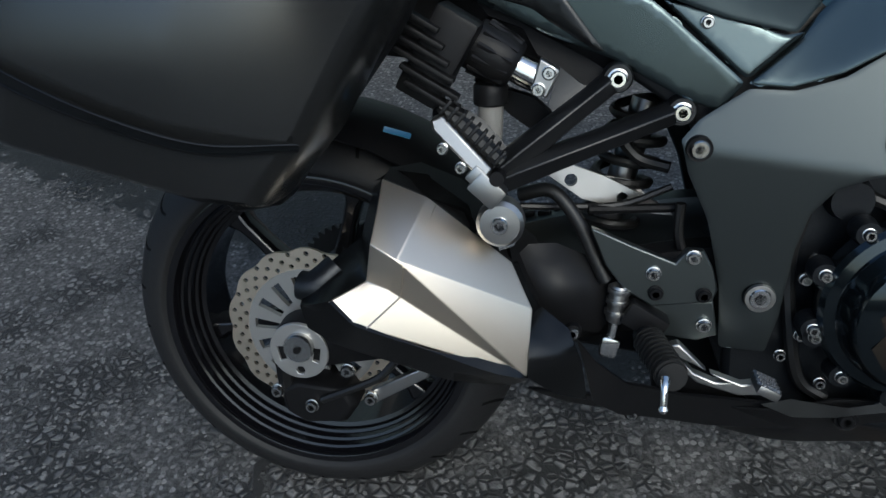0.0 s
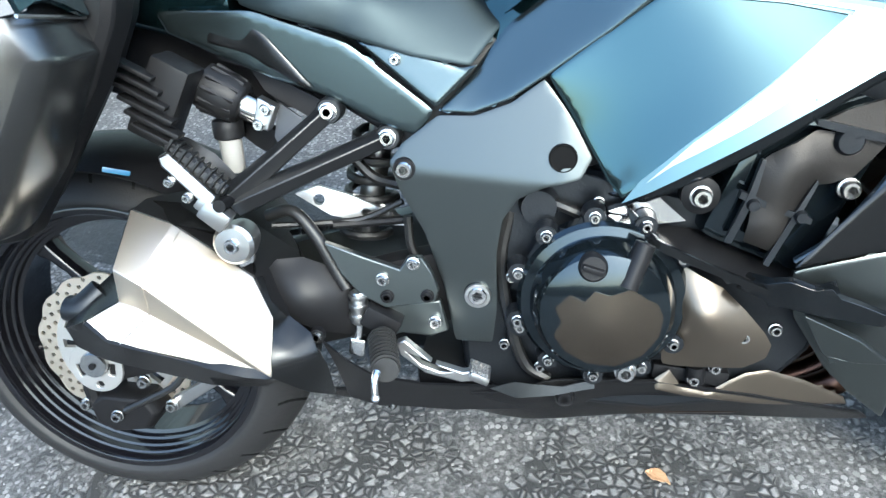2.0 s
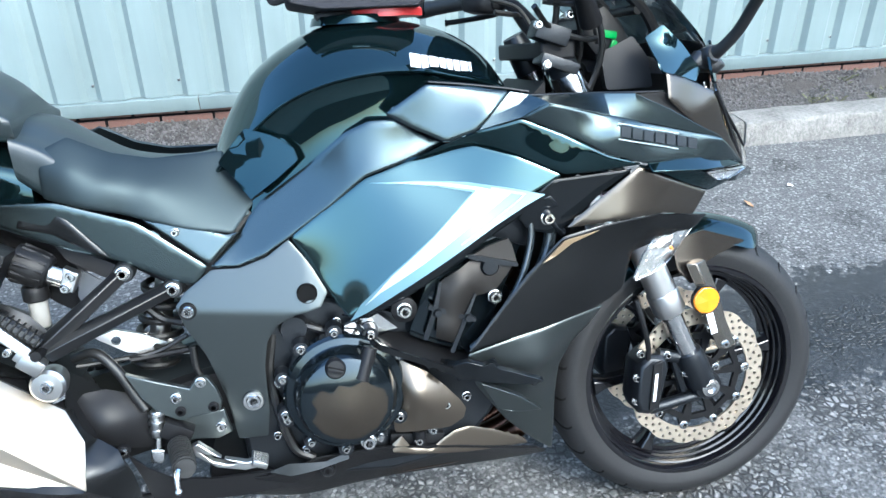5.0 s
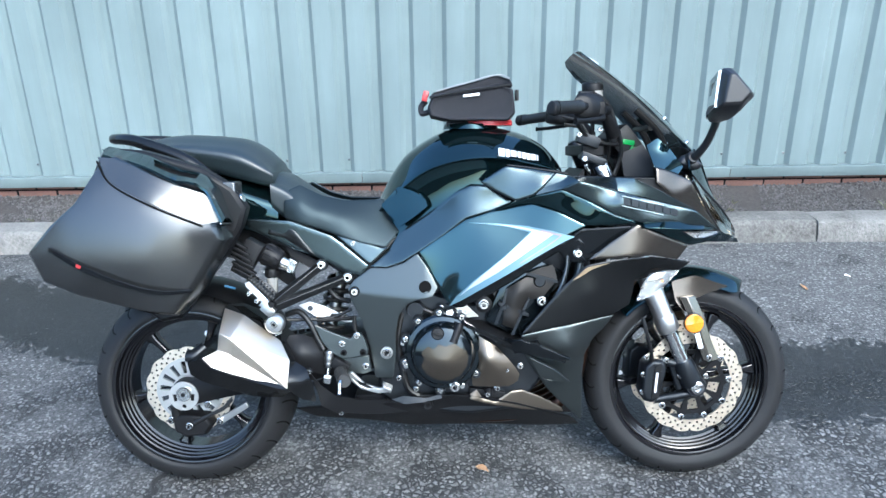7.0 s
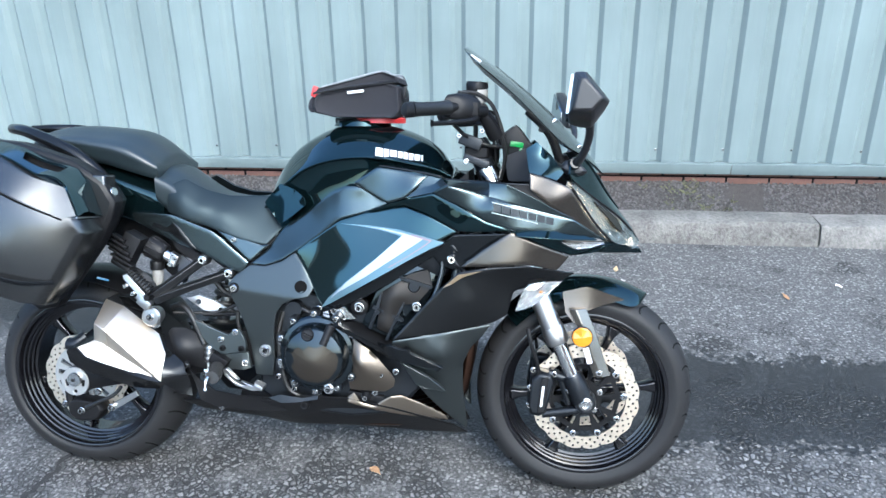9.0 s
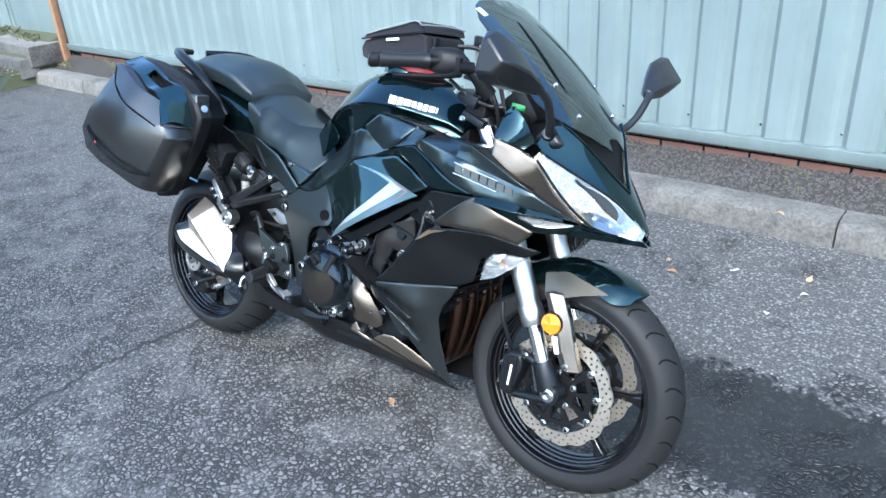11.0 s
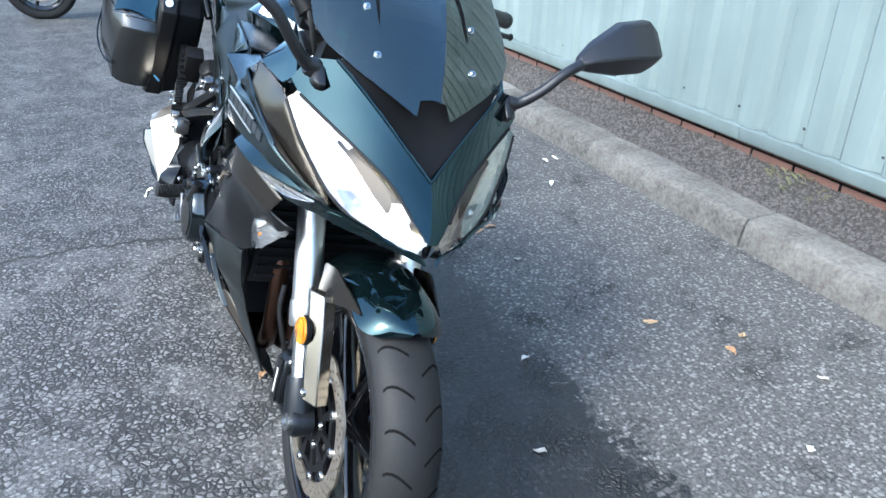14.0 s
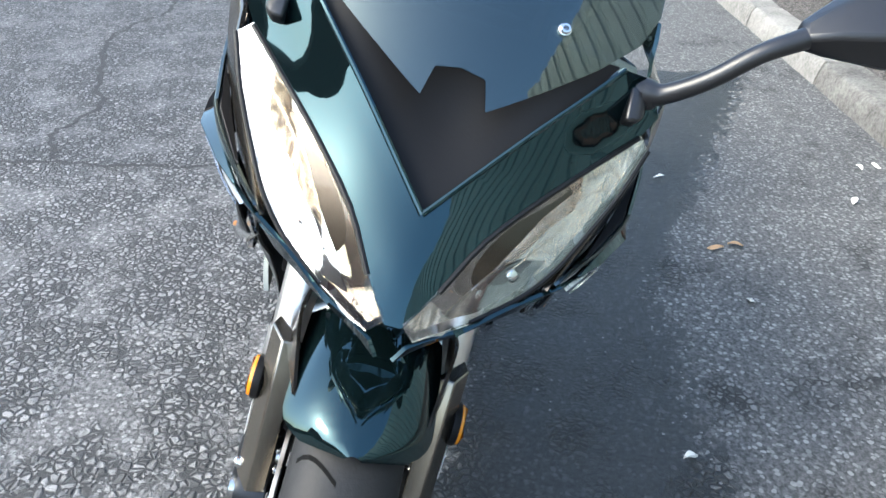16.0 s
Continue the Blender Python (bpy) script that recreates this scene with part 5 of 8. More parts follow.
pair("inner_cowl", [(1.091, -0.226, 0.768), (1.229, -0.239, 0.775), (1.178, -0.225, 0.737), (1.118, -0.211, 0.680), (1.092, -0.206, 0.672), (1.056, -0.202, 0.682), (1.033, -0.207, 0.713), (1.068, -0.221, 0.747)], JET, "gloss black inner cowl panel", step=0.016)
RIDGE_A, RIDGE_C = Vector((1.078, -0.264, 0.894)), Vector((1.389, -0.233, 0.812))
ridge = [tuple(RIDGE_A.lerp(RIDGE_C, k / 6)) for k in range(7)]
badge_side = pair("upper_cowl", ridge + [(1.440, -0.195, 0.777), (1.479, -0.160, 0.753), (1.418, -0.206, 0.766), (1.346, -0.238, 0.778), (1.290, -0.248, 0.782), (1.240, -0.254, 0.785), (1.174, -0.259, 0.806), (1.103, -0.253, 0.845), (1.040, -0.242, 0.873)], MATTE, "matte charcoal upper cowl with model badge", [(1.196, -0.267, 0.846), (1.332, -0.240, 0.795)])
top_line = [(1.075, -0.200, 0.903), (1.130, -0.206, 0.901), (1.180, -0.232, 0.900), (1.222, -0.256, 0.898), (1.285, -0.251, 0.868), (1.340, -0.243, 0.838), (1.389, -0.232, 0.814)]
facet_pair("cowl_chamfer", ridge, top_line, MATTE, "upward chamfer along the cowl ridge", badge_side)
facet_pair("cowl_inlay", [(1.215, -0.245, 0.897), (1.285, -0.246, 0.867), (1.340, -0.238, 0.837), (1.395, -0.224, 0.809), (1.440, -0.191, 0.777)], [(1.277, -0.248, 0.895), (1.315, -0.242, 0.862), (1.355, -0.229, 0.829), (1.400, -0.207, 0.798), (1.444, -0.186, 0.777)], PLASTIC, "black inlay between ridge and headlight band", badge_side)
facet_pair("cowl_inner_top", [(1.065, -0.195, 0.902), (1.130, -0.203, 0.900), (1.180, -0.229, 0.899), (1.222, -0.250, 0.897), (1.278, -0.246, 0.895)], [(1.090, -0.150, 0.893), (1.150, -0.155, 0.892), (1.200, -0.160, 0.890), (1.240, -0.165, 0.890), (1.275, -0.170, 0.890)], SATIN, "dark inner top of the cowl", badge_side)
for ob, s in zip(badge_side, (1, -1)):
    for k in range(7):
        a, b = k / 7 + 0.012, (k + 1) / 7 - 0.012
        q = [(1.191 + 0.150 * u, s * -(0.2705 - 0.030 * u), 0.834 - 0.036 * u + dz) for u, dz in ((a, 0), (b, 0), (b, 0.017), (a, 0.017))]
        part("badge_bar", skin(q, soft=0, thick=0.003, lift=0.0), GREYP, ob, "plain dark badge bar", 0)
    for dz in (-0.005, 0.020):
        q = [(1.189 + 0.112 * u, s * -(0.2715 - 0.022 * u), 0.834 - 0.027 * u + dz + e) for u, e in ((0, 0), (1, 0), (1, 0.0018), (0, 0.0018))]
        part("badge_line", skin(q, soft=0, thick=0.003), SILVERP, ob, "thin silver badge outline", 0)
pair("cowl_band", [(1.278, -0.251, 0.926), (1.316, -0.240, 0.915), (1.347, -0.228, 0.903), (1.382, -0.221, 0.887), (1.416, -0.199, 0.827), (1.449, -0.176, 0.789), (1.484, -0.152, 0.747), (1.422, -0.192, 0.774), (1.358, -0.227, 0.821), (1.280, -0.257, 0.884)], BAND, "cowl band beside the headlight, bronze reflection put into its colour", [(1.355, -0.232, 0.866)], step=0.012, thick=0.006)
pair("lower_cowl_strip", [(1.231, -0.251, 0.781), (1.311, -0.238, 0.771), (1.382, -0.218, 0.756), (1.473, -0.169, 0.750), (1.563, -0.063, 0.720), (1.487, -0.123, 0.722), (1.389, -0.191, 0.715), (1.314, -0.228, 0.744)], GLOSS, "gloss black strip under the cowl", step=0.014)
facet_pair("cowl_crescent", [(1.247, -0.250, 0.785), (1.300, -0.245, 0.786), (1.346, -0.238, 0.784), (1.418, -0.207, 0.770), (1.452, -0.186, 0.759)], [(1.250, -0.264, 0.772), (1.300, -0.262, 0.769), (1.354, -0.254, 0.765), (1.418, -0.216, 0.760), (1.452, -0.188, 0.756)], GLOSS, "gloss upward lip under the cowl")
for s in (1, -1):
    lamp = [(1.360, -0.236, 0.757), (1.420, -0.203, 0.753), (1.470, -0.170, 0.749), (1.440, -0.186, 0.743), (1.420, -0.196, 0.740), (1.392, -0.208, 0.740)]
    pl = part("position_lamp", skin([(x, y * s, z) for x, y, z in lamp], (), 1, 0.012, 0.004, 0.004, 0.04), INDM, bike, "small wedge-shaped clear lamp under the cowl", 30)
    part("lens", skin([(x, (y - 0.003) * s, z) for x, y, z in lamp], (), 1, 0.012, 0.002, 0.006, 0.04), lens_m, pl, "clear lamp lens", 40).visible_shadow = False
pair("mid_cowl", [(1.110, -0.236, 0.686), (1.167, -0.242, 0.732), (1.236, -0.246, 0.780), (1.312, -0.232, 0.746), (1.384, -0.199, 0.716), (1.353, -0.210, 0.680), (1.279, -0.240, 0.697), (1.205, -0.248, 0.693)], BAND, "charcoal cowl below the upper fairing, bronze sheen put into its colour", [(1.233, -0.247, 0.735)])
pair("side_cowl", [(0.934, -0.231, 0.487), (0.991, -0.227, 0.552), (1.047, -0.229, 0.616), (1.106, -0.235, 0.672), (1.175, -0.236, 0.685), (1.278, -0.229, 0.692), (1.356, -0.202, 0.679), (1.400, -0.175, 0.668), (1.364, -0.190, 0.648), (1.337, -0.193, 0.647), (1.246, -0.197, 0.621), (1.230, -0.195, 0.557), (1.197, -0.200, 0.538), (1.160, -0.208, 0.528), (1.037, -0.221, 0.505)], SATIN, "satin black side cowl", [(1.133, -0.229, 0.590), (1.064, -0.225, 0.543)])
pair("gold_flash", [(1.066, -0.238, 0.632), (1.106, -0.2395, 0.668), (1.168, -0.2415, 0.680), (1.118, -0.240, 0.662), (1.090, -0.2385, 0.643)], GOLD, "narrow gold reflective flash", step=0.012, lift=0.0035, roll=None)
pair("lower_cowl", [(0.934, -0.231, 0.485), (1.038, -0.221, 0.504), (1.160, -0.207, 0.526), (1.189, -0.200, 0.530), (1.165, -0.192, 0.495), (1.136, -0.183, 0.462), (1.116, -0.170, 0.416), (1.114, -0.148, 0.348), (1.125, -0.090, 0.197), (1.060, -0.126, 0.261), (1.015, -0.148, 0.313), (0.954, -0.193, 0.409)], FRAMEM, "matte charcoal lower cowl", [(1.070, -0.216, 0.448)])
pair("cowl_fin", [(0.886, -0.186, 0.454), (0.934, -0.229, 0.480), (1.011, -0.226, 0.448), (1.069, -0.219, 0.420), (1.034, -0.218, 0.417), (0.951, -0.213, 0.435)], JET, "gloss black pointed cowl fin", step=0.014, thick=0.010, lift=0.010, roll=None)
pair("cowl_blade", [(0.960, -0.200, 0.424), (1.030, -0.193, 0.386), (1.074, -0.176, 0.345), (1.032, -0.180, 0.349), (0.994, -0.180, 0.361)], FRAMEM, "grey pointed cowl blade", step=0.014, thick=0.010, lift=0.012, roll=None)
pair("belly_pan", [(0.304, -0.120, 0.256), (0.401, -0.150, 0.273), (0.533, -0.163, 0.280), (0.663, -0.172, 0.304), (0.794, -0.170, 0.303), (0.927, -0.153, 0.273), (1.091, -0.099, 0.212), (1.126, -0.052, 0.171), (1.005, -0.044, 0.165), (0.796, -0.063, 0.180), (0.541, -0.087, 0.202), (0.355, -0.090, 0.221)], PLASTIC, "black plastic belly pan", [(0.631, -0.166, 0.261)])
pair("belly_panel", [(0.800, -0.165, 0.304), (0.818, -0.166, 0.318), (0.834, -0.162, 0.292), (0.871, -0.156, 0.277), (0.896, -0.155, 0.295), (0.917, -0.155, 0.307), (0.947, -0.150, 0.309), (0.996, -0.133, 0.285), (1.064, -0.105, 0.241), (1.071, -0.101, 0.226), (0.945, -0.140, 0.250), (0.844, -0.162, 0.275), (0.800, -0.169, 0.290)], BRONZE, "satin bronze-grey belly panel", step=0.012)
pair("airbox_cover", [(0.732, -0.175, 0.563), (0.792, -0.184, 0.589), (0.870, -0.196, 0.634), (0.952, -0.202, 0.684), (1.025, -0.212, 0.725), (1.090, -0.223, 0.743), (1.105, -0.222, 0.721), (1.055, -0.211, 0.716), (1.004, -0.201, 0.684), (0.917, -0.194, 0.625), (0.840, -0.183, 0.580), (0.776, -0.175, 0.551)], JET, "gloss black frame rail cover", step=0.014)

# ---- nose: centre cowl, intake recess, headlights, screen ----
EDGE = [(1.583, -0.008, 0.732), (1.557, -0.034, 0.763), (1.516, -0.066, 0.805), (1.467, -0.115, 0.842), (1.426, -0.160, 0.872), (1.390, -0.203, 0.901), (1.376, -0.218, 0.923)]
VEE = [(1.382, -0.194, 0.961), (1.404, -0.157, 0.968), (1.431, -0.126, 0.941), (1.461, -0.083, 0.901), (1.491, -0.040, 0.858)]
nose_pts = EDGE + VEE + [(1.522, 0.000, 0.819)] + mirrored(reversed(VEE)) + mirrored(reversed(EDGE))
nose = part("nose_cowl", skin(nose_pts, [(1.557, 0.000, 0.775)], 0, 0.014, 0.004, 0, 0.05), GLOSS, bike, "gloss black nose cowl", 50)
rec = [(1.511, 0.000, 0.816), (1.479, -0.045, 0.857), (1.448, -0.089, 0.901), (1.417, -0.132, 0.940), (1.392, -0.155, 0.966), (1.408, -0.095, 0.972), (1.418, 0.000, 0.976)]
for side in (1, -1):
    part("recess_trim", tube([(x + 0.001, side * y, z) for x, y, z in VEE[1:] + [(1.522, 0.000, 0.819)]], 0.003, 8, 3), GLOSS, nose, "raised edge of the recess")
part("intake_recess", skin(rec + mirrored(reversed(rec[1:-1])), [(1.447, 0.000, 0.885), (1.420, 0.000, 0.935), (1.425, -0.06, 0.935), (1.425, 0.06, 0.935)], 0, 0.014, 0.004, 0, 0.05), DARK, bike, "matte dark recess below the windscreen", 50)

HOUT = [(1.383, -0.221, 0.888), (1.413, -0.202, 0.844), (1.443, -0.177, 0.801), (1.474, -0.151, 0.766), (1.502, -0.118, 0.740), (1.538, -0.075, 0.725), (1.577, -0.022, 0.715)]


for side in (1, -1):
    flat = HOUT + [(x - 0.002, y - 0.0, z + 0.003) for x, y, z in EDGE[:6]]
    loop = [(x, y * side, z) for x, y, z in flat]
    mid = [(1.500, side * -0.088, 0.775), (1.455, side * -0.138, 0.815)]
    back = [(x - 0.014, y * 0.985, z) for x, y, z in loop]
    hl = part("headlight", skin(back, [(1.462, side * -0.085, 0.770), (1.415, side * -0.135, 0.812), (1.515, side * -0.05, 0.745)], 0, 0.011, 0.003, 0, 0.03), REFL, bike, "clear twin headlight with a faceted chrome reflector", 30)
    for k, f in enumerate((0.30, 0.62)):
        line = [tuple(Vector((a[0] - 0.010, side * a[1], a[2])).lerp(Vector((b[0] - 0.010, side * b[1], b[2])), f)) for a, b in zip(EDGE[1:6], reversed(HOUT[1:6]))]
        part("reflector_rib", tube(line[k:], [0.001] + [0.0022] * (len(line) - k - 2) + [0.001], 6, 3), REFL, hl, "step in the reflector")
    blade = [(1.564, 0.028, 0.754), (1.526, 0.060, 0.792), (1.480, 0.104, 0.830), (1.448, 0.136, 0.854), (1.450, 0.146, 0.846), (1.474, 0.120, 0.822), (1.514, 0.086, 0.778), (1.552, 0.046, 0.737)]
    part("inner_blade", skin([(x - 0.004, -side * y, z) for x, y, z in blade], (), 0, 0.010, 0.003, 0, 0.04), COVERF, hl, "bronze-tinted inner blade", 30)
    tray = [(1.555, 0.048, 0.731), (1.520, 0.078, 0.762), (1.492, 0.112, 0.778), (1.476, 0.140, 0.775), (1.496, 0.122, 0.748), (1.534, 0.078, 0.730)]
    part("lamp_tray", skin([(x - 0.007, -side * y, z) for x, y, z in tray], (), 0, 0.010, 0.003, 0, 0.08), ENGINE, hl, "dark lower lamp tray", 30)
    for q, r in (((1.522, 0.072, 0.748), 0.013), ((1.496, 0.106, 0.762), 0.012)):
        c = (q[0] - 0.006, -side * q[1], q[2])
        pj = part("projector", revolve([(0.002, 0.006), (r * 0.6, 0.0045), (r * 0.85, 0.001), (r, -0.003), (r * 1.15, -0.004), (r * 1.15, -0.012), (0.002, -0.012)], c, 20, (0.75, -side * 0.35, 0.5)), CHROME, hl, "small round projector lamp")
    part("inner_trim", tube([(x, side * y, z) for x, y, z in EDGE[1:6]], 0.003, 8, 3), PLASTIC, hl, "black trim along the lens")
    part("lower_trim", tube([(x, side * y, z) for x, y, z in HOUT[:6]], 0.003, 8, 3), PLASTIC, hl, "black trim below the lens")
    part("lens", skin(loop, mid, 0, 0.012, 0.0025, 0.001, 0.03), lens_m, hl, "clear polycarbonate headlight lens", 60).visible_shadow = False
    chin = [(1.477, -0.151, 0.736), (1.506, -0.118, 0.737), (1.541, -0.075, 0.720), (1.584, -0.018, 0.712), (1.592, -0.008, 0.699), (1.532, -0.075, 0.709), (1.482, -0.130, 0.716), (1.440, -0.160, 0.722)]
    part("chin_strip", skin([(x, y * side, z) for x, y, z in chin], (), 0, 0.012, 0.004, 0.001, 0.05), GLOSS, bike, "gloss black chin strip", 50)
    ind = [(1.251, -0.197, 0.568), (1.266, -0.207, 0.616), (1.285, -0.210, 0.641), (1.332, -0.195, 0.651), (1.370, -0.177, 0.649), (1.330, -0.191, 0.613), (1.293, -0.198, 0.583)]
    it = part("indicator", skin([(x, (y + 0.006) * side, z) for x, y, z in ind], (), 1, 0.012, 0.004, 0, 0.05), INDREFL, bike, "clear wedge-shaped turn indicator", 30)
    part("lens", skin([(x, y * side, z) for x, y, z in ind], [(1.31, side * -0.215, 0.625)], 1, 0.012, 0.002, 0.002, 0.05), lens_m, it, "clear indicator lens").visible_shadow = False
    part("bulb", revolve([(0.001, 0.005), (0.003, 0.004), (0.0042, 0), (0.001, 0)], (1.315, side * -0.203, 0.622), 12, (0, side * -1, 0)), AMBER, it, "amber bulb")


def smoked():
    m, nt, p = plain("smoked_acrylic")
    p.inputs["Base Color"].default_value = (0.045, 0.055, 0.062, 1)
    p.inputs["Transmission Weight"].default_value = 1.0
    p.inputs["Roughness"].default_value = 0.03
    p.inputs["IOR"].default_value = 1.68
    p.inputs["Coat Weight"].default_value = 0.6
    p.inputs["Specular Tint"].default_value = (0.76, 1.0, 0.96, 1)
    return m


SCREEN = smoked()


def screen_x(y, z):
    u = z - 0.913
    return 1.478 - 0.682 * u - 1.271 * u * u - 1.6 * y * y


half = [(0.0, 1.246), (-0.06, 1.243), (-0.115, 1.235), (-0.142, 1.222), (-0.168, 1.190), (-0.176, 1.14), (-0.181, 1.10), (-0.190, 1.05), (-0.188, 1.012), (-0.170, 0.987), (-0.13, 0.963), (-0.08, 0.938), (-0.031, 0.913), (-0.024, 0.937), (0.0, 0.941)]
full = half + [(-y, z) for y, z in reversed(half[1:-1])]
scr = part("windscreen", skin([(screen_x(y, z), y, z) for y, z in full], [(screen_x(y, z), y, z) for y in (-0.08, 0, 0.08) for z in (0.98, 1.05, 1.12, 1.18)], 0, 0.014, 0.003, 0, 0.05, (), lambda q: np.array([screen_x(y, z) for y, z in q])), SCREEN, bike, "tall smoked acrylic windscreen", 60)
scr.visible_shadow = False
for y, z in ((-0.103, 1.055), (0.097, 1.055), (-0.093, 0.989), (0.086, 0.989)):
    bolt((screen_x(y, z) + 0.002, y, z), scr, 0.006, CHROME, (0.75, 0, 0.66), "screw", 0.004, "bright screen screw")
for side in (-1, 1):
    slot = [(0.050, 1.195), (0.058, 1.165), (0.070, 1.12), (0.080, 1.075), (0.084, 1.035)]
    outer = [(y + w, z) for (y, z), w in zip(slot, (0.001, 0.006, 0.007, 0.006, 0.001))]
    loop = [(screen_x(y, z), side * y, z) for y, z in slot + outer[::-1]]
    part("screen_slot", skin(loop, (), 0, 0.012, 0.001, 0.0012, 0, (), lambda q: np.array([screen_x(y, z) + 0.0012 for y, z in q])), GROOVE, scr, "dark slot moulding")
for k in range(3):
    y, z = -0.150 + 0.006 * k, 1.196 + 0.002 * k
    loop = [(screen_x(a, b), a, b) for a, b in ((y, z), (y + 0.003, z), (y - 0.001, z + 0.016), (y - 0.004, z + 0.016))]
    part("screen_mark", skin(loop, (), 0, 0.012, 0.001, 0.0012, 0, (), lambda q: np.array([screen_x(a, b) + 0.0012 for a, b in q])), WHITEM, scr, "small white plain bar")
part("screen_bracket", join(tube([(1.36, -0.07, 0.95), (1.33, -0.075, 1.02), (1.27, -0.07, 1.08)], 0.010, 8), tube([(1.36, 0.07, 0.95), (1.33, 0.075, 1.02), (1.27, 0.07, 1.08)], 0.010, 8), rod((1.31, -0.08, 1.03), (1.31, 0.08, 1.03), 0.008)), PLASTIC, bike, "black screen bracket")
# inner cockpit panels and clocks
part("cockpit_cowl", smooth_loft([[(x, -w, z), (x, -w * 0.5, z + h), (x, 0, z + h * 1.15), (x, w * 0.5, z + h), (x, w, z), (x, w * 0.5, z - 0.06), (x, 0, z - 0.06), (x, -w * 0.5, z - 0.06)] for x, w, z, h in ((1.21, 0.09, 0.93, 0.02), (1.28, 0.14, 0.925, 0.035), (1.34, 0.16, 0.915, 0.03), (1.39, 0.15, 0.90, 0.02))], 2, 3), PLASTIC, bike, "black cockpit cowl", 60)
clocks = part("instrument_panel", block((1.245, 0, 0.985), (0.07, 0.19, 0.10), (0, -38, 0), 0.015), PLASTIC, bike, "black instrument panel")
part("display", block((1.226, 0.0, 1.0), (0.004, 0.15, 0.07), (0, -38, 0), 0.002), SMOKE, clocks, "dark display glass")
tag = Vector([(1.244, -0.100, 0.991)][0])
part("cable_tag", join(block(tuple(tag), (0.036, 0.008, 0.014), (0, 8, 15), 0.003), block(tuple(tag + Vector((0.01, 0, -0.02))), (0.012, 0.006, 0.02), (0, 25, 15), 0.003)), GREEN, bike, "bright green plastic cable tag")
part("cockpit_side", skin([(1.215, -0.135, 0.961), (1.274, -0.135, 0.986), (1.295, -0.150, 0.949), (1.302, -0.155, 0.899), (1.224, -0.140, 0.898)], (), 1, 0.02, 0.03, 0, 0.12), PLASTIC, bike, "black inner cockpit cover", 50)
part("fork_collar", tube([(1.164, -0.104, 0.93), (1.170, -0.104, 0.916), (1.185, -0.104, 0.882)], [0.029, 0.0295, 0.0295], 20, 2), CHROME, bike, "bright fork collar")
part("fork_collar", tube([(1.164, 0.104, 0.93), (1.170, 0.104, 0.916), (1.185, 0.104, 0.882)], [0.029, 0.0295, 0.0295], 20, 2), CHROME, bike, "bright fork collar")
part("cable", tube([(1.095, -0.170, 1.120), (1.138, -0.150, 1.119), (1.175, -0.140, 1.096), (1.198, -0.130, 1.050), (1.219, -0.120, 0.977)], 0.0055, 8), BLACKRUB, bike, "black control cable")
part("cable", tube([(1.085, -0.180, 1.041), (1.122, -0.150, 1.007), (1.178, -0.140, 0.987), (1.219, -0.120, 0.986)], 0.005, 8), BLACKRUB, bike, "black brake hose")
part("cable", tube([(1.112, -0.160, 1.095), (1.137, -0.140, 1.050), (1.137, -0.120, 0.979), (1.150, -0.110, 0.932)], 0.006, 8), BLACKRUB, bike, "black wiring loom")
part("clamp_block", join(block([(1.126, -0.130, 0.998)][0], (0.06, 0.05, 0.03), (0, 20, 0)), block([(1.141, -0.120, 0.948)][0], (0.07, 0.05, 0.02), (0, 20, 0))), ENGINE, bike, "black bar clamp")
for q in [(1.098, -0.160, 1.013), (1.115, -0.150, 0.948), (1.156, -0.150, 1.026)]:
    bolt(q, bike, 0.007, ZINC, (0, -1, 0), "bolt", 0.006)
for side in (1, -1):
    q = [(1.276, -0.244, 0.927), (1.268, -0.195, 0.982), (1.294, -0.204, 1.000), (1.330, -0.202, 0.968), (1.362, -0.206, 0.925), (1.345, -0.222, 0.907), (1.312, -0.236, 0.918)]
    part("inner_wing", skin([(x, y * side, z) for x, y, z in q], (), 1, 0.014, 0.004, 0, 0.08), FAIRM, bike, "gloss black inner cowl wing, sky reflection put into its colour", 50)

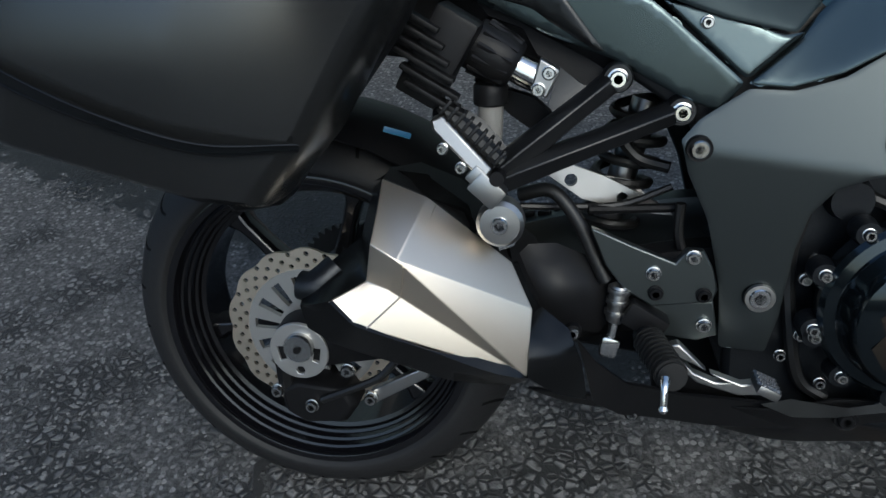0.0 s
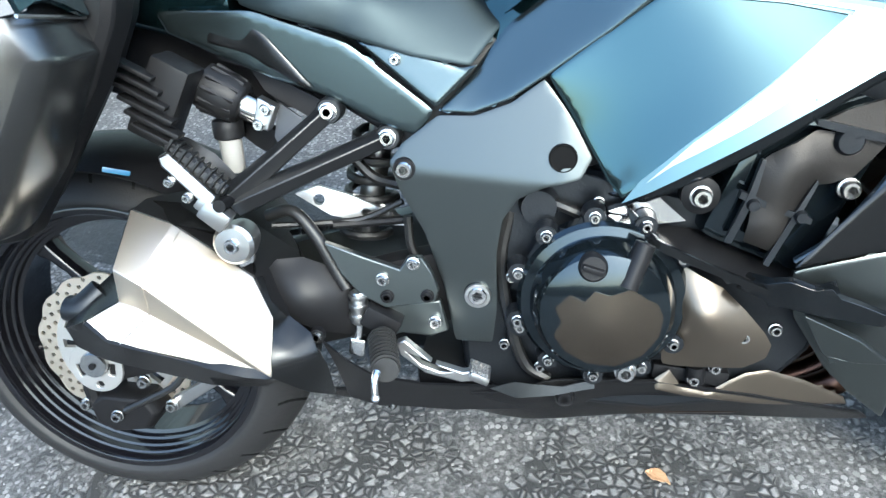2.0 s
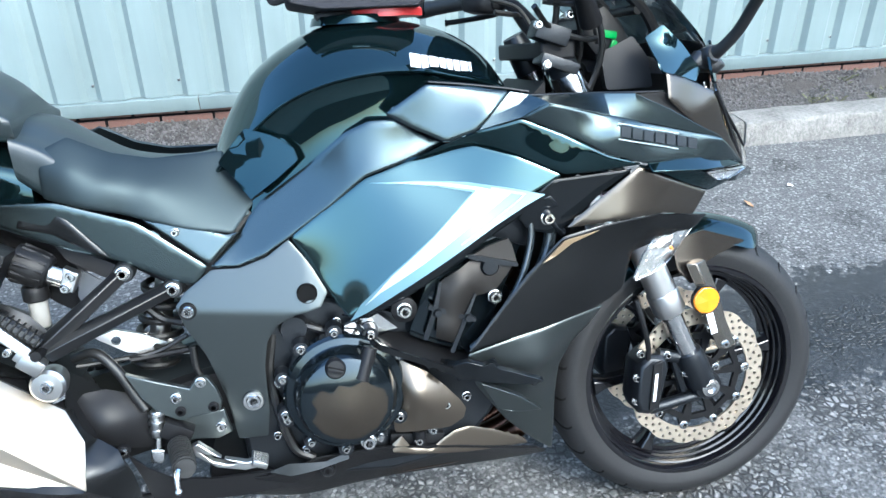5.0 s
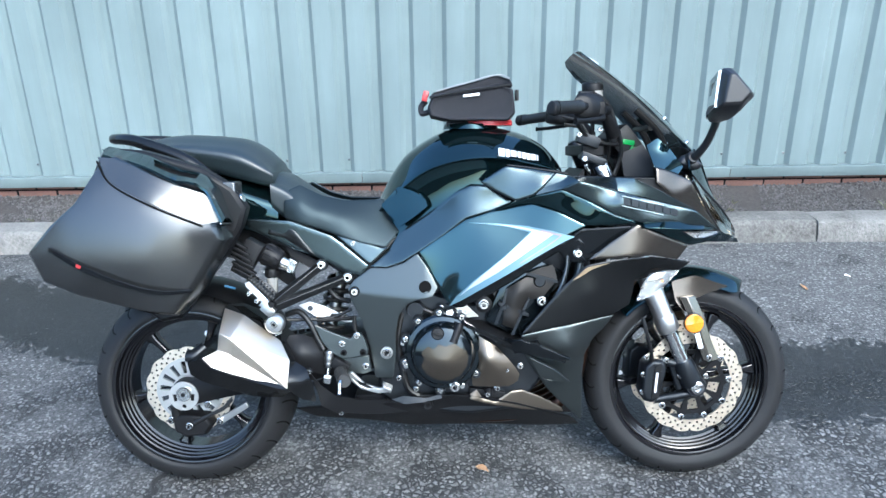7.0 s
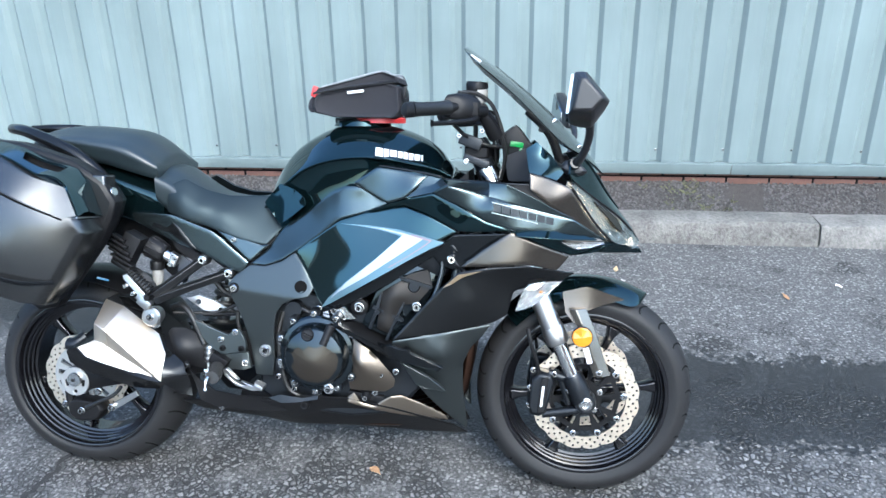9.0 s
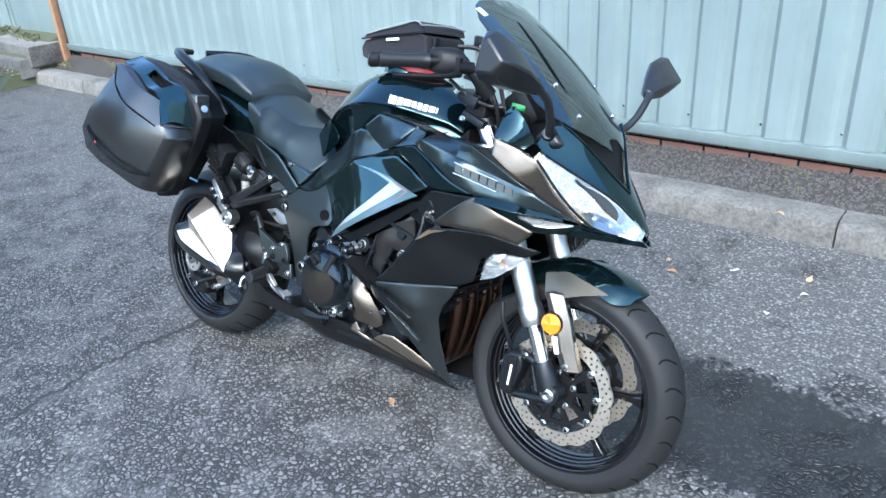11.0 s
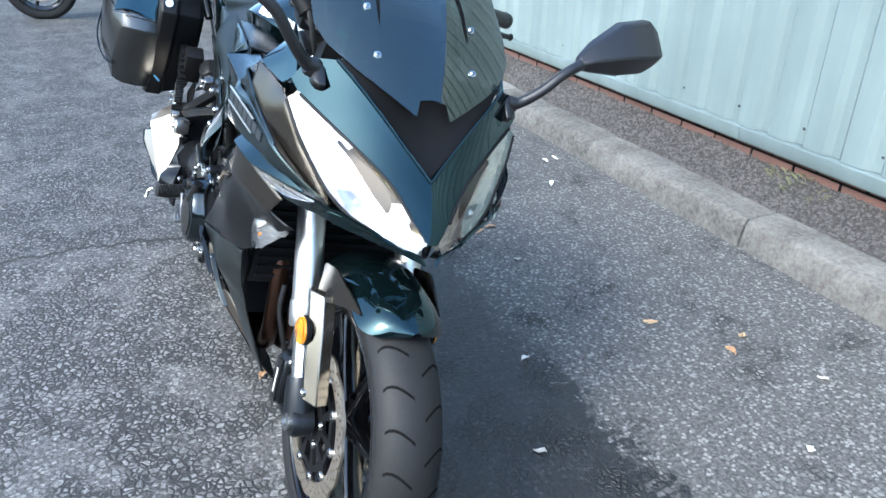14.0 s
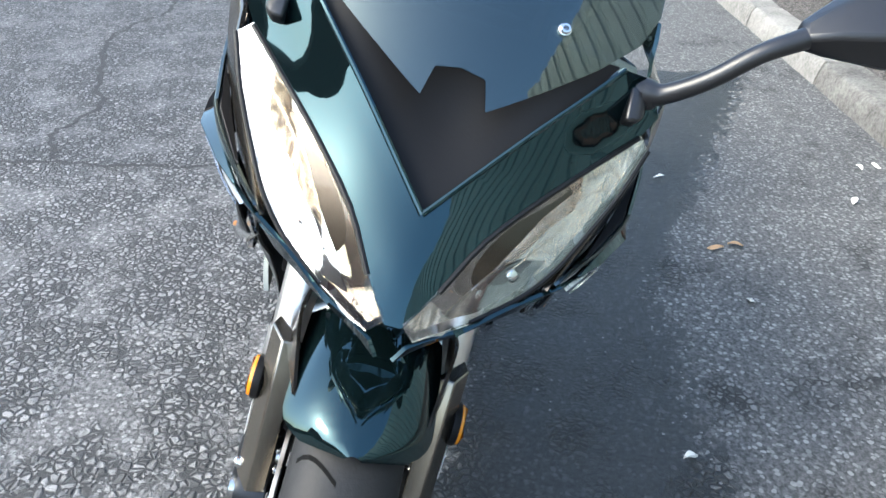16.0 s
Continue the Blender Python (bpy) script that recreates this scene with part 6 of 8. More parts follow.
# ---- mirrors ----
SHELL = ((0.476, ((1.373, 1.134), (1.386, 1.137), (1.424, 1.096), (1.402, 1.070), (1.360, 1.070))),
         (0.448, ((1.364, 1.152), (1.388, 1.152), (1.441, 1.090), (1.406, 1.052), (1.352, 1.056))),
         (0.385, ((1.366, 1.134), (1.394, 1.132), (1.440, 1.078), (1.412, 1.038), (1.358, 1.042))),
         (0.325, ((1.382, 1.088), (1.406, 1.086), (1.430, 1.060), (1.414, 1.034), (1.380, 1.036))),
         (0.296, ((1.396, 1.058), (1.410, 1.056), (1.420, 1.046), (1.413, 1.034), (1.396, 1.035))))
for side in (1, -1):
    root = (1.386, -0.186 * side, 0.945)
    secs = [[Vector((x, -side * y, z)) for x, z in ring] for y, ring in SHELL]
    mr = part("mirror", loft(secs), SHADE, bike, "black plastic rear-view mirror on a curved stalk", 30, 0.005)
    arm = [(1.390, 0.188, 0.949), (1.397, 0.206, 0.955), (1.410, 0.236, 0.984), (1.416, 0.268, 1.022), (1.412, 0.302, 1.046)]
    part("stalk", tube([(x, -side * y, z) for x, y, z in arm], [0.015, 0.0105, 0.0095, 0.0095, 0.0105], 12), SHADE, mr)
    part("stalk_joint", revolve([(0.002, 0.016), (0.013, 0.016), (0.016, 0.011), (0.016, -0.014), (0.002, -0.014)], root, 20, (0.25, -side, 0.3)), SHADE, mr, "round stalk joint")
    part("stalk_base", loft([[Vector((root[0] + dx * s, root[1] + side * 0.012 * k, root[2] + dz * s - 0.006)) for dx, dz in ((-0.036, -0.004), (-0.02, 0.016), (0.012, 0.014), (0.036, -0.012), (0.022, -0.024), (-0.016, -0.020))] for k, s in ((1.2, 1.0), (0.2, 1.0), (-0.5, 0.7))]), SHADE, mr, "", 50, 0.003)
    part("mirror_glass", loft([[Vector((x + dx, -side * y, z)) for y, x, z in ((0.452, 1.352, 1.064), (0.448, 1.361, 1.146), (0.388, 1.364, 1.128), (0.33, 1.380, 1.084), (0.33, 1.378, 1.042), (0.388, 1.356, 1.048))] for dx in (-0.004, 0.003)]), GLASSM, mr, "mirror glass, dark reflection put into its colour")

# ---- handlebars ----
def swung(name, bm, mat, parent, label="", smooth=38):
    """A part of the handlebar, set to the bars' true sweep."""
    for v in bm.verts:
        t = max(0.0, min(1.0, (v.co.x - 0.916) / 0.118))
        s = -1 if v.co.y < 0 else 1
        v.co += Vector((0.074 * (1 - t) + BAR_IN[0] * t, s * (0.064 * (1 - t) - BAR_IN[1] * t), 0.021 * (1 - t) + BAR_IN[2] * t))
    return part(name, bm, mat, parent, label, smooth)


BAR_IN = (0.046, -0.044, 0.022)
for side in (1, -1):
    g = swung("grip", tube([(0.939, -0.291 * side, 1.052), (0.959, -0.277 * side, 1.053), (1.004, -0.239 * side, 1.056), (1.034, -0.213 * side, 1.058)], [0.0185, 0.0165, 0.0165, 0.018], 16), BLACKRUB, bike, "black ribbed rubber handlebar grip")
    swung("bar_end", tube([(0.916, -0.311 * side, 1.050), (0.920, -0.307 * side, 1.050), (0.936, -0.294 * side, 1.052)], [0.012, 0.018, 0.018], 14, 2), PLASTIC, g, "black bar-end weight")
    swung("handlebar", tube([(1.034, -0.213 * side, 1.058), (1.074, -0.178 * side, 1.062), (1.110, -0.150 * side, 1.045), (1.145, -0.110 * side, 0.99)], [0.012, 0.012, 0.014, 0.02], 12), DARK, g, "black clip-on bar")
    sw = swung("switch_housing", smooth_loft([[Vector((1.038 + t * 0.045 + dx, -side * (0.207 - t * 0.042), 1.06 + dz)) for dx, dz in ((-0.026 * s, -0.024 * s), (0.02 * s, -0.03 * s), (0.034 * s, 0.0), (0.018 * s, 0.028 * s), (-0.018 * s, 0.03 * s), (-0.03 * s, 0.004))] for t, s in ((0, 0.75), (0.2, 1.0), (0.8, 1.05), (1.0, 0.8))], 2, 2), PLASTIC, bike, "black handlebar switch housing", 50)
    for k in range(3):
        swung("button", revolve([(0.001, 0.005), (0.006, 0.004), (0.007, 0), (0.001, 0)], (1.034 + 0.014 * k, -side * (0.197 - 0.014 * k) , 1.082 - 0.006 * k), 10, (-0.6, -side * 0.5, 0.6)), GREYP, sw)
    swung("lever", tube([(1.099, -0.178 * side, 1.035), (1.089, -0.217 * side, 1.028), (1.044, -0.270 * side, 1.022), (1.004, -0.300 * side, 1.02), (0.996, -0.306 * side, 1.02)], [0.009, 0.007, 0.006, 0.006, 0.0085], 10), DARK, bike, "black hand lever with a ball end")
    swung("master_cylinder", join(rod((1.094, -0.183 * side, 1.05), (1.115, -0.150 * side, 1.05), 0.015), block((1.089, -0.174 * side, 1.055), (0.03, 0.03, 0.035))), DARK, bike, "black hand master cylinder")
    part("cable", tube([(1.110, -0.150 * side, 1.05), (1.190, -0.160 * side, 1.03), (1.215, -0.140 * side, 0.96), (1.190, -0.100 * side, 0.86)], 0.0055, 8), BLACKRUB, bike, "black control hose")
    part("cable", tube([(1.104, -0.157 * side, 1.075), (1.160, -0.140 * side, 1.05), (1.190, -0.110 * side, 0.97), (1.175, -0.060 * side, 0.88)], 0.0045, 8), BLACKRUB, bike, "black control cable")
    part("fork_cap", tube([(1.133, -0.104 * side, 1.0), (1.142, -0.104 * side, 0.98), (1.170, -0.104 * side, 0.915), (1.195, -0.104 * side, 0.86)], [0.022, 0.027, 0.027, 0.027], 16, 2), ENGINE, bike, "black fork top")
rs = part("fluid_reservoir", tube([(1.145, -0.120, 1.092), (1.143, -0.120, 1.10), (1.141, -0.120, 1.128)], [0.022, 0.025, 0.026], 20, 2), FLUID, bike, "pale translucent brake fluid reservoir")
part("cap", tube([(1.141, -0.120, 1.128), (1.140, -0.120, 1.130), (1.139, -0.120, 1.146), (1.139, -0.120, 1.149)], [0.026, 0.0285, 0.0285, 0.025], 20, 2), PLASTIC, rs, "black reservoir cap")
part("reservoir_stay", tube([(1.145, -0.120, 1.095), (1.125, -0.12, 1.075), (1.105, -0.15, 1.06)], 0.005, 8), DARK, rs)
part("top_yoke", loft([[(1.11, -0.135, z), (1.17, -0.135, z), (1.195, -0.06, z), (1.195, 0.06, z), (1.17, 0.135, z), (1.11, 0.135, z), (1.10, 0, z)] for z in (0.955, 0.985)]), DARK, bike, "black top fork yoke", 40, 0.004)
part("lower_yoke", loft([[(1.20, -0.14, z), (1.27, -0.14, z), (1.28, 0, z), (1.27, 0.14, z), (1.20, 0.14, z), (1.19, 0, z)] for z in (0.72, 0.755)]), DARK, bike, "black lower fork yoke", 40, 0.004)

# ---- engine, radiator, frame core ----
eng = part("engine", loft([[(0.545, y, 0.30), (0.60, y, 0.255), (0.80, y, 0.235), (0.93, y, 0.25), (1.00, y, 0.33), (1.03, y, 0.42), (0.94, y, 0.52), (0.80, y, 0.56), (0.66, y, 0.60), (0.57, y, 0.52), (0.54, y, 0.40)] for y in (-0.135, -0.125, 0.125, 0.135)]), ENGINE, bike, "black four-cylinder engine casting", 40, 0.01)
cyl_axis = Vector((0.42, 0, 0.91)).normalized()
part("cylinder_block", block((0.955, 0, 0.60), (0.14, 0.35, 0.26), (0, 24, 0), 0.018), COVERM, eng, "black cylinder block")
part("cylinder_head", block((1.005, 0, 0.72), (0.17, 0.36, 0.10), (0, 24, 0), 0.02), ENGINE, eng, "black cylinder head")
part("cam_cover", block((1.03, 0, 0.785), (0.16, 0.36, 0.06), (0, 24, 0), 0.02), ENGINE, eng)
for side in (-1, 1):
    bolt((0.839, side * 0.183, 0.561), eng, 0.0125, ZINC, (0, side, 0), "engine_mount_bolt", 0.012)
    part("mount_sleeve", revolve([(0.014, -0.02), (0.022, -0.02), (0.0225, 0.002), (0.015, 0.005)], (0.839, side * 0.178, 0.561), 24, (0, side, 0)), DARK, eng)
    bolt((0.995, side * 0.195, 0.570), eng, 0.012, ZINC, (0, side, 0), "bolt", 0.010)
    bolt((1.087, side * 0.212, 0.702), eng, 0.011, CHROME, (0, side, 0), "bolt", 0.012)
    part("stay", tube([(1.075, side * 0.205, 0.725), (1.09, side * 0.208, 0.70), (1.118, side * 0.2, 0.67)], 0.007, 8), ENGINE, eng, "black stay")
    part("coolant_pipe", tube([(1.062, side * 0.20, 0.70), (1.058, side * 0.202, 0.655), (1.035, side * 0.205, 0.59), (0.985, side * 0.20, 0.515), (0.95, side * 0.19, 0.48)], 0.0062, 10), HOSE, eng, "thin black coolant hose")
    part("coolant_pipe", tube([(1.10, side * 0.19, 0.71), (1.095, side * 0.19, 0.65), (1.07, side * 0.195, 0.59)], 0.011, 10), HOSE, eng, "black coolant hose")

for s in (1, -1):
    def flip(pts, s=s):
        return [(x, y * s, z) for x, y, z in pts]
    barrel = part("barrel_face", skin(flip([(0.955, -0.192, 0.638), (1.032, -0.192, 0.623), (1.000, -0.192, 0.584), (0.976, -0.192, 0.576), (0.957, -0.192, 0.574), (0.943, -0.190, 0.538), (0.922, -0.188, 0.492), (0.888, -0.188, 0.507), (0.894, -0.190, 0.557), (0.898, -0.192, 0.603), (0.911, -0.192, 0.613)]), flip([(0.931, -0.207, 0.611), (0.920, -0.207, 0.571), (0.908, -0.205, 0.521)]), 1, 0.018, 0.008, 0, 0.06), GRAINED, eng, "grained black cylinder barrel", 40)
    part("head_face", skin(flip([(1.023, -0.196, 0.670), (1.028, -0.196, 0.660), (1.036, -0.198, 0.625), (0.956, -0.198, 0.647), (0.986, -0.196, 0.660)]), (), 1, 0.018, 0.008, 0, 0.08), GRAINED, eng, "grained black cylinder head cover", 40)
    part("head_lip", skin(flip([(0.950, -0.203, 0.650), (0.963, -0.203, 0.649), (1.034, -0.203, 0.629), (1.037, -0.203, 0.625), (1.033, -0.203, 0.621), (1.001, -0.203, 0.628), (0.952, -0.203, 0.644)]), (), 1, 0.018, 0.010, 0, 0.1), ENGINE, eng, "cast lip of the cylinder head", 40)
    lug = flip([(0.988, -0.196, 0.625)])[0]
    part("cast_lug", revolve([(0.001, 0.006), (0.013, 0.006), (0.016, 0.002), (0.016, -0.006), (0.001, -0.006)], lug, 20, (0, -s, 0)), ENGINE, eng)
    part("barrel_seam", skin(flip([(0.880, -0.198, 0.571), (0.913, -0.198, 0.556), (0.960, -0.198, 0.536), (0.958, -0.198, 0.529), (0.912, -0.198, 0.548), (0.877, -0.198, 0.563)]), (), 1, 0.018, 0.010, 0, 0.1), ENGINE, eng, "cast seam between barrel and crankcase", 40)
    for q in ([(0.890, -0.197, 0.607), (0.899, -0.197, 0.606), (0.899, -0.199, 0.562), (0.879, -0.197, 0.507), (0.862, -0.195, 0.509), (0.882, -0.199, 0.565)], [(0.964, -0.197, 0.582), (0.970, -0.197, 0.578), (0.949, -0.199, 0.533), (0.923, -0.197, 0.477), (0.909, -0.195, 0.480), (0.938, -0.199, 0.542)]):
        mx = sum(p[0] for p in q) / len(q)
        lean_x = [(p[2] - 0.55) * 0.42 for p in q]
        q = [(mx + d + (p[0] - mx - d) * 0.5, p[1], p[2]) for p, d in zip(q, lean_x)]
        part("barrel_flange", skin(flip(q), (), 1, 0.018, 0.009, 0, 0.1), ENGINE, eng, "cast flange", 40)
    for q in flip([(0.893, -0.201, 0.555), (0.946, -0.201, 0.540)]):
        part("flange_boss", revolve([(0.001, 0.005), (0.006, 0.005), (0.0075, 0.0), (0.0075, -0.008), (0.001, -0.008)], q, 14, (0, -s, 0)), ENGINE, eng)

CC = (0.727, -0.17, 0.433)
cover = part("clutch_cover", revolve([(0.104, 0.0), (0.104, 0.022), (0.099, 0.028), (0.088, 0.030), (0.085, 0.034), (0.083, 0.052), (0.076, 0.063), (0.055, 0.069), (0.001, 0.071)], CC, 64, (0, -1, 0)), COVERM, bike, "satin black round clutch cover", 35)
# zigzag outline and warm colour stand in for a reflection on the cover
part("cover_facet", skin([(CC[0] + dx, CC[1] - 0.071 + 0.9 * (dx * dx + dz * dz), CC[2] + dz) for dx, dz in ((-0.058, 0.012), (-0.040, 0.030), (-0.024, 0.020), (-0.012, 0.034), (0.006, 0.028), (0.030, 0.036), (0.046, 0.024), (0.060, 0.016), (0.067, 0.0), (0.063, -0.026), (0.044, -0.052), (0.014, -0.066), (-0.020, -0.062), (-0.046, -0.046), (-0.060, -0.024), (-0.050, -0.006))], [(CC[0], CC[1] - 0.074, CC[2] - 0.02)], 1, 0.014, 0.002, 0.001, 0.02), COVERF, cover, "raised flat on the cover, warm road reflection in its colour")
cap = part("oil_cap", revolve([(0.001, 0.010), (0.014, 0.010), (0.017, 0.006), (0.018, -0.006), (0.001, -0.006)], (CC[0] - 0.014, CC[1] - 0.062, CC[2] + 0.062), 24, (0, -1, 0.15)), PLASTIC, cover, "black oil filler cap")
part("cap_grip", block((CC[0] - 0.014, CC[1] - 0.075, CC[2] + 0.063), (0.027, 0.009, 0.007), (0, 20, 0), 0.002), PLASTIC, cover)
part("sensor_boss", rod((CC[0] + 0.026, CC[1] - 0.062, CC[2] + 0.036), (CC[0] + 0.046, CC[1] - 0.052, CC[2] + 0.086), 0.0135, 14, 0.012), PLASTIC, cover)
for k, a in enumerate((-160, -128, -95, -62, -35, 30, 62, 95, 128, 160, 195)):
    r = 0.108
    p = (CC[0] + r * math.cos(radians(a)), CC[1] - 0.018, CC[2] + r * math.sin(radians(a)))
    part("bolt_boss", revolve([(0.001, 0.004), (0.013, 0.004), (0.015, -0.02), (0.001, -0.02)], p, 14, (0, -1, 0)), ENGINE, cover)
    bolt((p[0], p[1] - 0.004, p[2]), cover, 0.007, ZINC, (0, -1, 0), "bolt", 0.007)
bolt((CC[0] + 0.03, CC[1] - 0.03, CC[2] - 0.096), cover, 0.013, CHROME, (0, -1, 0), "drain_plug", 0.010)
# rounded grey casing ahead of the clutch, collector guard below it
pc = [(0.785, -0.175, 0.483), (0.824, -0.190, 0.476), (0.869, -0.195, 0.450), (0.898, -0.195, 0.419), (0.924, -0.190, 0.386), (0.935, -0.185, 0.366), (0.931, -0.180, 0.345), (0.906, -0.175, 0.328), (0.864, -0.175, 0.329), (0.807, -0.165, 0.328), (0.804, -0.170, 0.369), (0.799, -0.170, 0.413), (0.790, -0.170, 0.449)]
part("generator_cover", skin(pc, [(0.842, -0.216, 0.424), (0.878, -0.206, 0.388)], 1, 0.012, 0.005, 0, 0.15), BRONZE, bike, "smooth bronze-grey engine side casing", 60)
part("inner_shelf", skin([(0.769, -0.190, 0.520), (0.808, -0.150, 0.513), (0.855, -0.140, 0.503), (0.893, -0.140, 0.481), (0.956, -0.160, 0.459), (0.935, -0.215, 0.444), (0.845, -0.215, 0.485), (0.789, -0.205, 0.511)], (), 2, 0.014, 0.004, 0, 0.06), PLASTIC, bike, "black inner fairing shelf", 50)
part("shelf_edge", skin([(0.754, -0.180, 0.552), (0.768, -0.188, 0.539), (0.789, -0.206, 0.517), (0.845, -0.216, 0.490), (0.937, -0.216, 0.446), (0.941, -0.214, 0.436), (0.844, -0.214, 0.480), (0.783, -0.204, 0.508), (0.761, -0.186, 0.530)], (), 1, 0.012, 0.005, 0.001, 0.04), SATIN, bike, "satin black shelf edge", 50)
part("lower_bracket", join(block([(0.848, -0.140, 0.300)][0], (0.10, 0.02, 0.022), (0, 8, 0)), rod([(0.852, -0.160, 0.299)][0], [(0.852, -0.160, 0.323)][0], 0.012)), DARK, eng)
for q in [(0.876, -0.160, 0.319), (0.899, -0.190, 0.381), (0.849, -0.165, 0.304), (0.937, -0.185, 0.388)]:
    bolt(q, eng, 0.008, ZINC, (0, -1, 0), "bolt", 0.007)
for q in [(0.724, -0.160, 0.549), (0.724, -0.162, 0.528), (0.662, -0.160, 0.512), (0.624, -0.160, 0.474), (0.616, -0.160, 0.451), (0.620, -0.160, 0.381), (0.603, -0.155, 0.351), (0.650, -0.160, 0.320), (0.719, -0.160, 0.309)]:
    bolt(q, eng, 0.0068, ZINC, (0, -1, 0), "bolt", 0.007)
part("sprocket_cover_lug", revolve([(0.010, 0.006), (0.022, 0.006), (0.026, -0.012), (0.010, -0.012)], [(0.652, -0.150, 0.542)][0], 20, (0, -1, 0)), ENGINE, eng)
part("wiring_loom", tube([(0.615, -0.130, 0.530), (0.602, -0.140, 0.466), (0.611, -0.150, 0.386), (0.629, -0.150, 0.320), (0.661, -0.150, 0.295)], 0.008, 8), BLACKRUB, eng, "black wiring loom")
part("wiring_loom", tube([(0.631, -0.130, 0.554), (0.680, -0.150, 0.542), (0.728, -0.150, 0.514), (0.741, -0.160, 0.471)], 0.007, 8), BLACKRUB, eng, "black wiring loom")
part("plated_bracket", plate([(q[0], q[2]) for q in [(0.736, -0.150, 0.540), (0.792, -0.150, 0.558), (0.827, -0.150, 0.525), (0.792, -0.150, 0.521), (0.744, -0.150, 0.521)]], -0.165, -0.150), CHROME, eng, "bright plated bracket")
rad = part("radiator", block((1.145, 0, 0.60), (0.03, 0.32, 0.34), (0, 12, 0), 0.004), DARK, bike, "black finned radiator")
for k in range(14):
    part("radiator_fin", block((1.165 + 0.00456 * (k - 6.5), 0, 0.60 + (k - 6.5) * 0.0225), (0.004, 0.30, 0.009), (0, 12, 0), 0), ENGINE, rad)
for k, y in enumerate((-0.105, -0.04, 0.04, 0.105)):
    part("header_pipe", tube([(1.06, y * 0.9, 0.56), (1.115, y * 0.9, 0.50), (1.122, y * 0.85, 0.40), (1.08, y * 0.75, 0.27), (0.98, y * 0.6, 0.215), (0.80, y * 0.5, 0.20)], 0.0205, 14), COPPER, bike, "heat-tinted exhaust header pipe")
part("collector_box", block((0.64, -0.01, 0.262), (0.34, 0.20, 0.06), (0, 0, 0), 0.02), DARK, bike, "black exhaust collector")
part("frame_spar", loft([[(0.50, -y, 0.60), (0.62, -y, 0.68), (0.80, -y, 0.74), (1.02, -y, 0.83), (1.12, -y, 0.92), (1.12, -y, 0.82), (1.0, -y, 0.72), (0.80, -y, 0.62), (0.62, -y, 0.54), (0.54, -y, 0.50)] for y in (-0.12, -0.09, 0.09, 0.12)]), DARK, bike, "black frame", 40)
part("airbox", block((0.84, 0, 0.80), (0.42, 0.20, 0.14), (0, -8, 0), 0.02), DARK, bike, "black airbox")

# ---- rear end: swingarm, shock, subframe ----
for side in (-1, 1):
    sa = part("swingarm", smooth_loft([[Vector((x, side * (y + dy), z + dz * h)) for dy, dz in ((-0.022, -1), (0.018, -1), (0.026, 0), (0.018, 1), (-0.022, 1), (-0.026, 0))] for x, y, z, h in ((0.575, 0.10, 0.425, 0.05), (0.46, 0.105, 0.41, 0.05), (0.30, 0.115, 0.375, 0.045), (0.12, 0.12, 0.335, 0.036), (0.0, 0.12, 0.308, 0.034), (-0.035, 0.12, 0.30, 0.026))], 2, 3), FRAMEM if side > 0 else DARK, bike, "aluminium swingarm", 50)
    part("axle_carrier", revolve([(0.012, 0.006), (0.036, 0.006), (0.042, 0.0), (0.044, -0.03), (0.012, -0.03)], (0.0, side * 0.138, RA[2]), 32, (0, side, 0)), DARK, sa, "black axle eccentric")
win = [[(0.028 * math.cos(a + d) * s, RA[2] + 0.028 * math.sin(a + d) * s) for d, s in ((-0.45, 0.8), (-0.35, 1.12), (0.35, 1.12), (0.45, 0.8))] for a in (radians(190), radians(-10))]
ring = part("axle_ring", plate(circle(0, RA[2], 0.0415, 36), -0.149, -0.143, win + [circle(0.0, RA[2] - 0.029, 0.0065, 6)], 0.02), CARRIER, bike, "silver drilled axle adjuster ring", 30, 0.001)
part("axle_nut", revolve([(0.007, 0.010), (0.019, 0.010), (0.021, 0.006), (0.021, 0.0), (0.007, 0.0)], (0.002, -0.149, RA[2] + 0.008), 24, (0, -1, 0)), ZINC, ring, "zinc axle nut")
# socket as a raised dark hexagon, its shade put into the colour
part("axle_socket", revolve([(0.001, 0.0), (0.0055, 0.0), (0.0055, 0.002), (0.001, 0.002)], (0.002, -0.1595, RA[2] + 0.008), 6, (0, -1, 0)), DARK, ring)
rc = part("rear_caliper", loft([[(0.012 + dx * s, y, 0.215 + dz * s) for dx, dz in ((-0.055, 0.02), (-0.03, 0.034), (0.045, 0.028), (0.06, 0.0), (0.04, -0.03), (-0.02, -0.036), (-0.05, -0.018))] for y, s in ((-0.065, 0.9), (-0.075, 1.0), (-0.125, 1.0), (-0.135, 0.85))]), DARK, bike, "black rear brake caliper", 45, 0.003)
part("caliper_bracket", tube([(-0.035, -0.12, 0.27), (-0.03, -0.12, 0.23), (0.0, -0.12, 0.20)], 0.014, 8), DARK, rc)
for q in [(-0.045, -0.130, 0.230), (0.008, -0.140, 0.216), (0.064, -0.140, 0.277), (0.088, -0.120, 0.222)]:
    bolt(q, rc, 0.0095, ZINC, (0, -1, 0), "bolt", 0.008)
part("brake_hose", tube([(0.129, -0.130, 0.290), (0.105, -0.135, 0.265), (0.065, -0.140, 0.246), (0.023, -0.140, 0.226)], 0.0055, 8), BLACKRUB, rc, "black rear brake hose")
part("torque_arm", loft([[tuple(Vector(q) + Vector((0, dy, 0))) for q in [(0.086, -0.115, 0.231), (0.164, -0.115, 0.274), (0.172, -0.115, 0.260), (0.090, -0.115, 0.209)]] for dy in (0, 0.012)]), ALU, bike, "aluminium brake torque arm", 40, 0.002)
hv = []
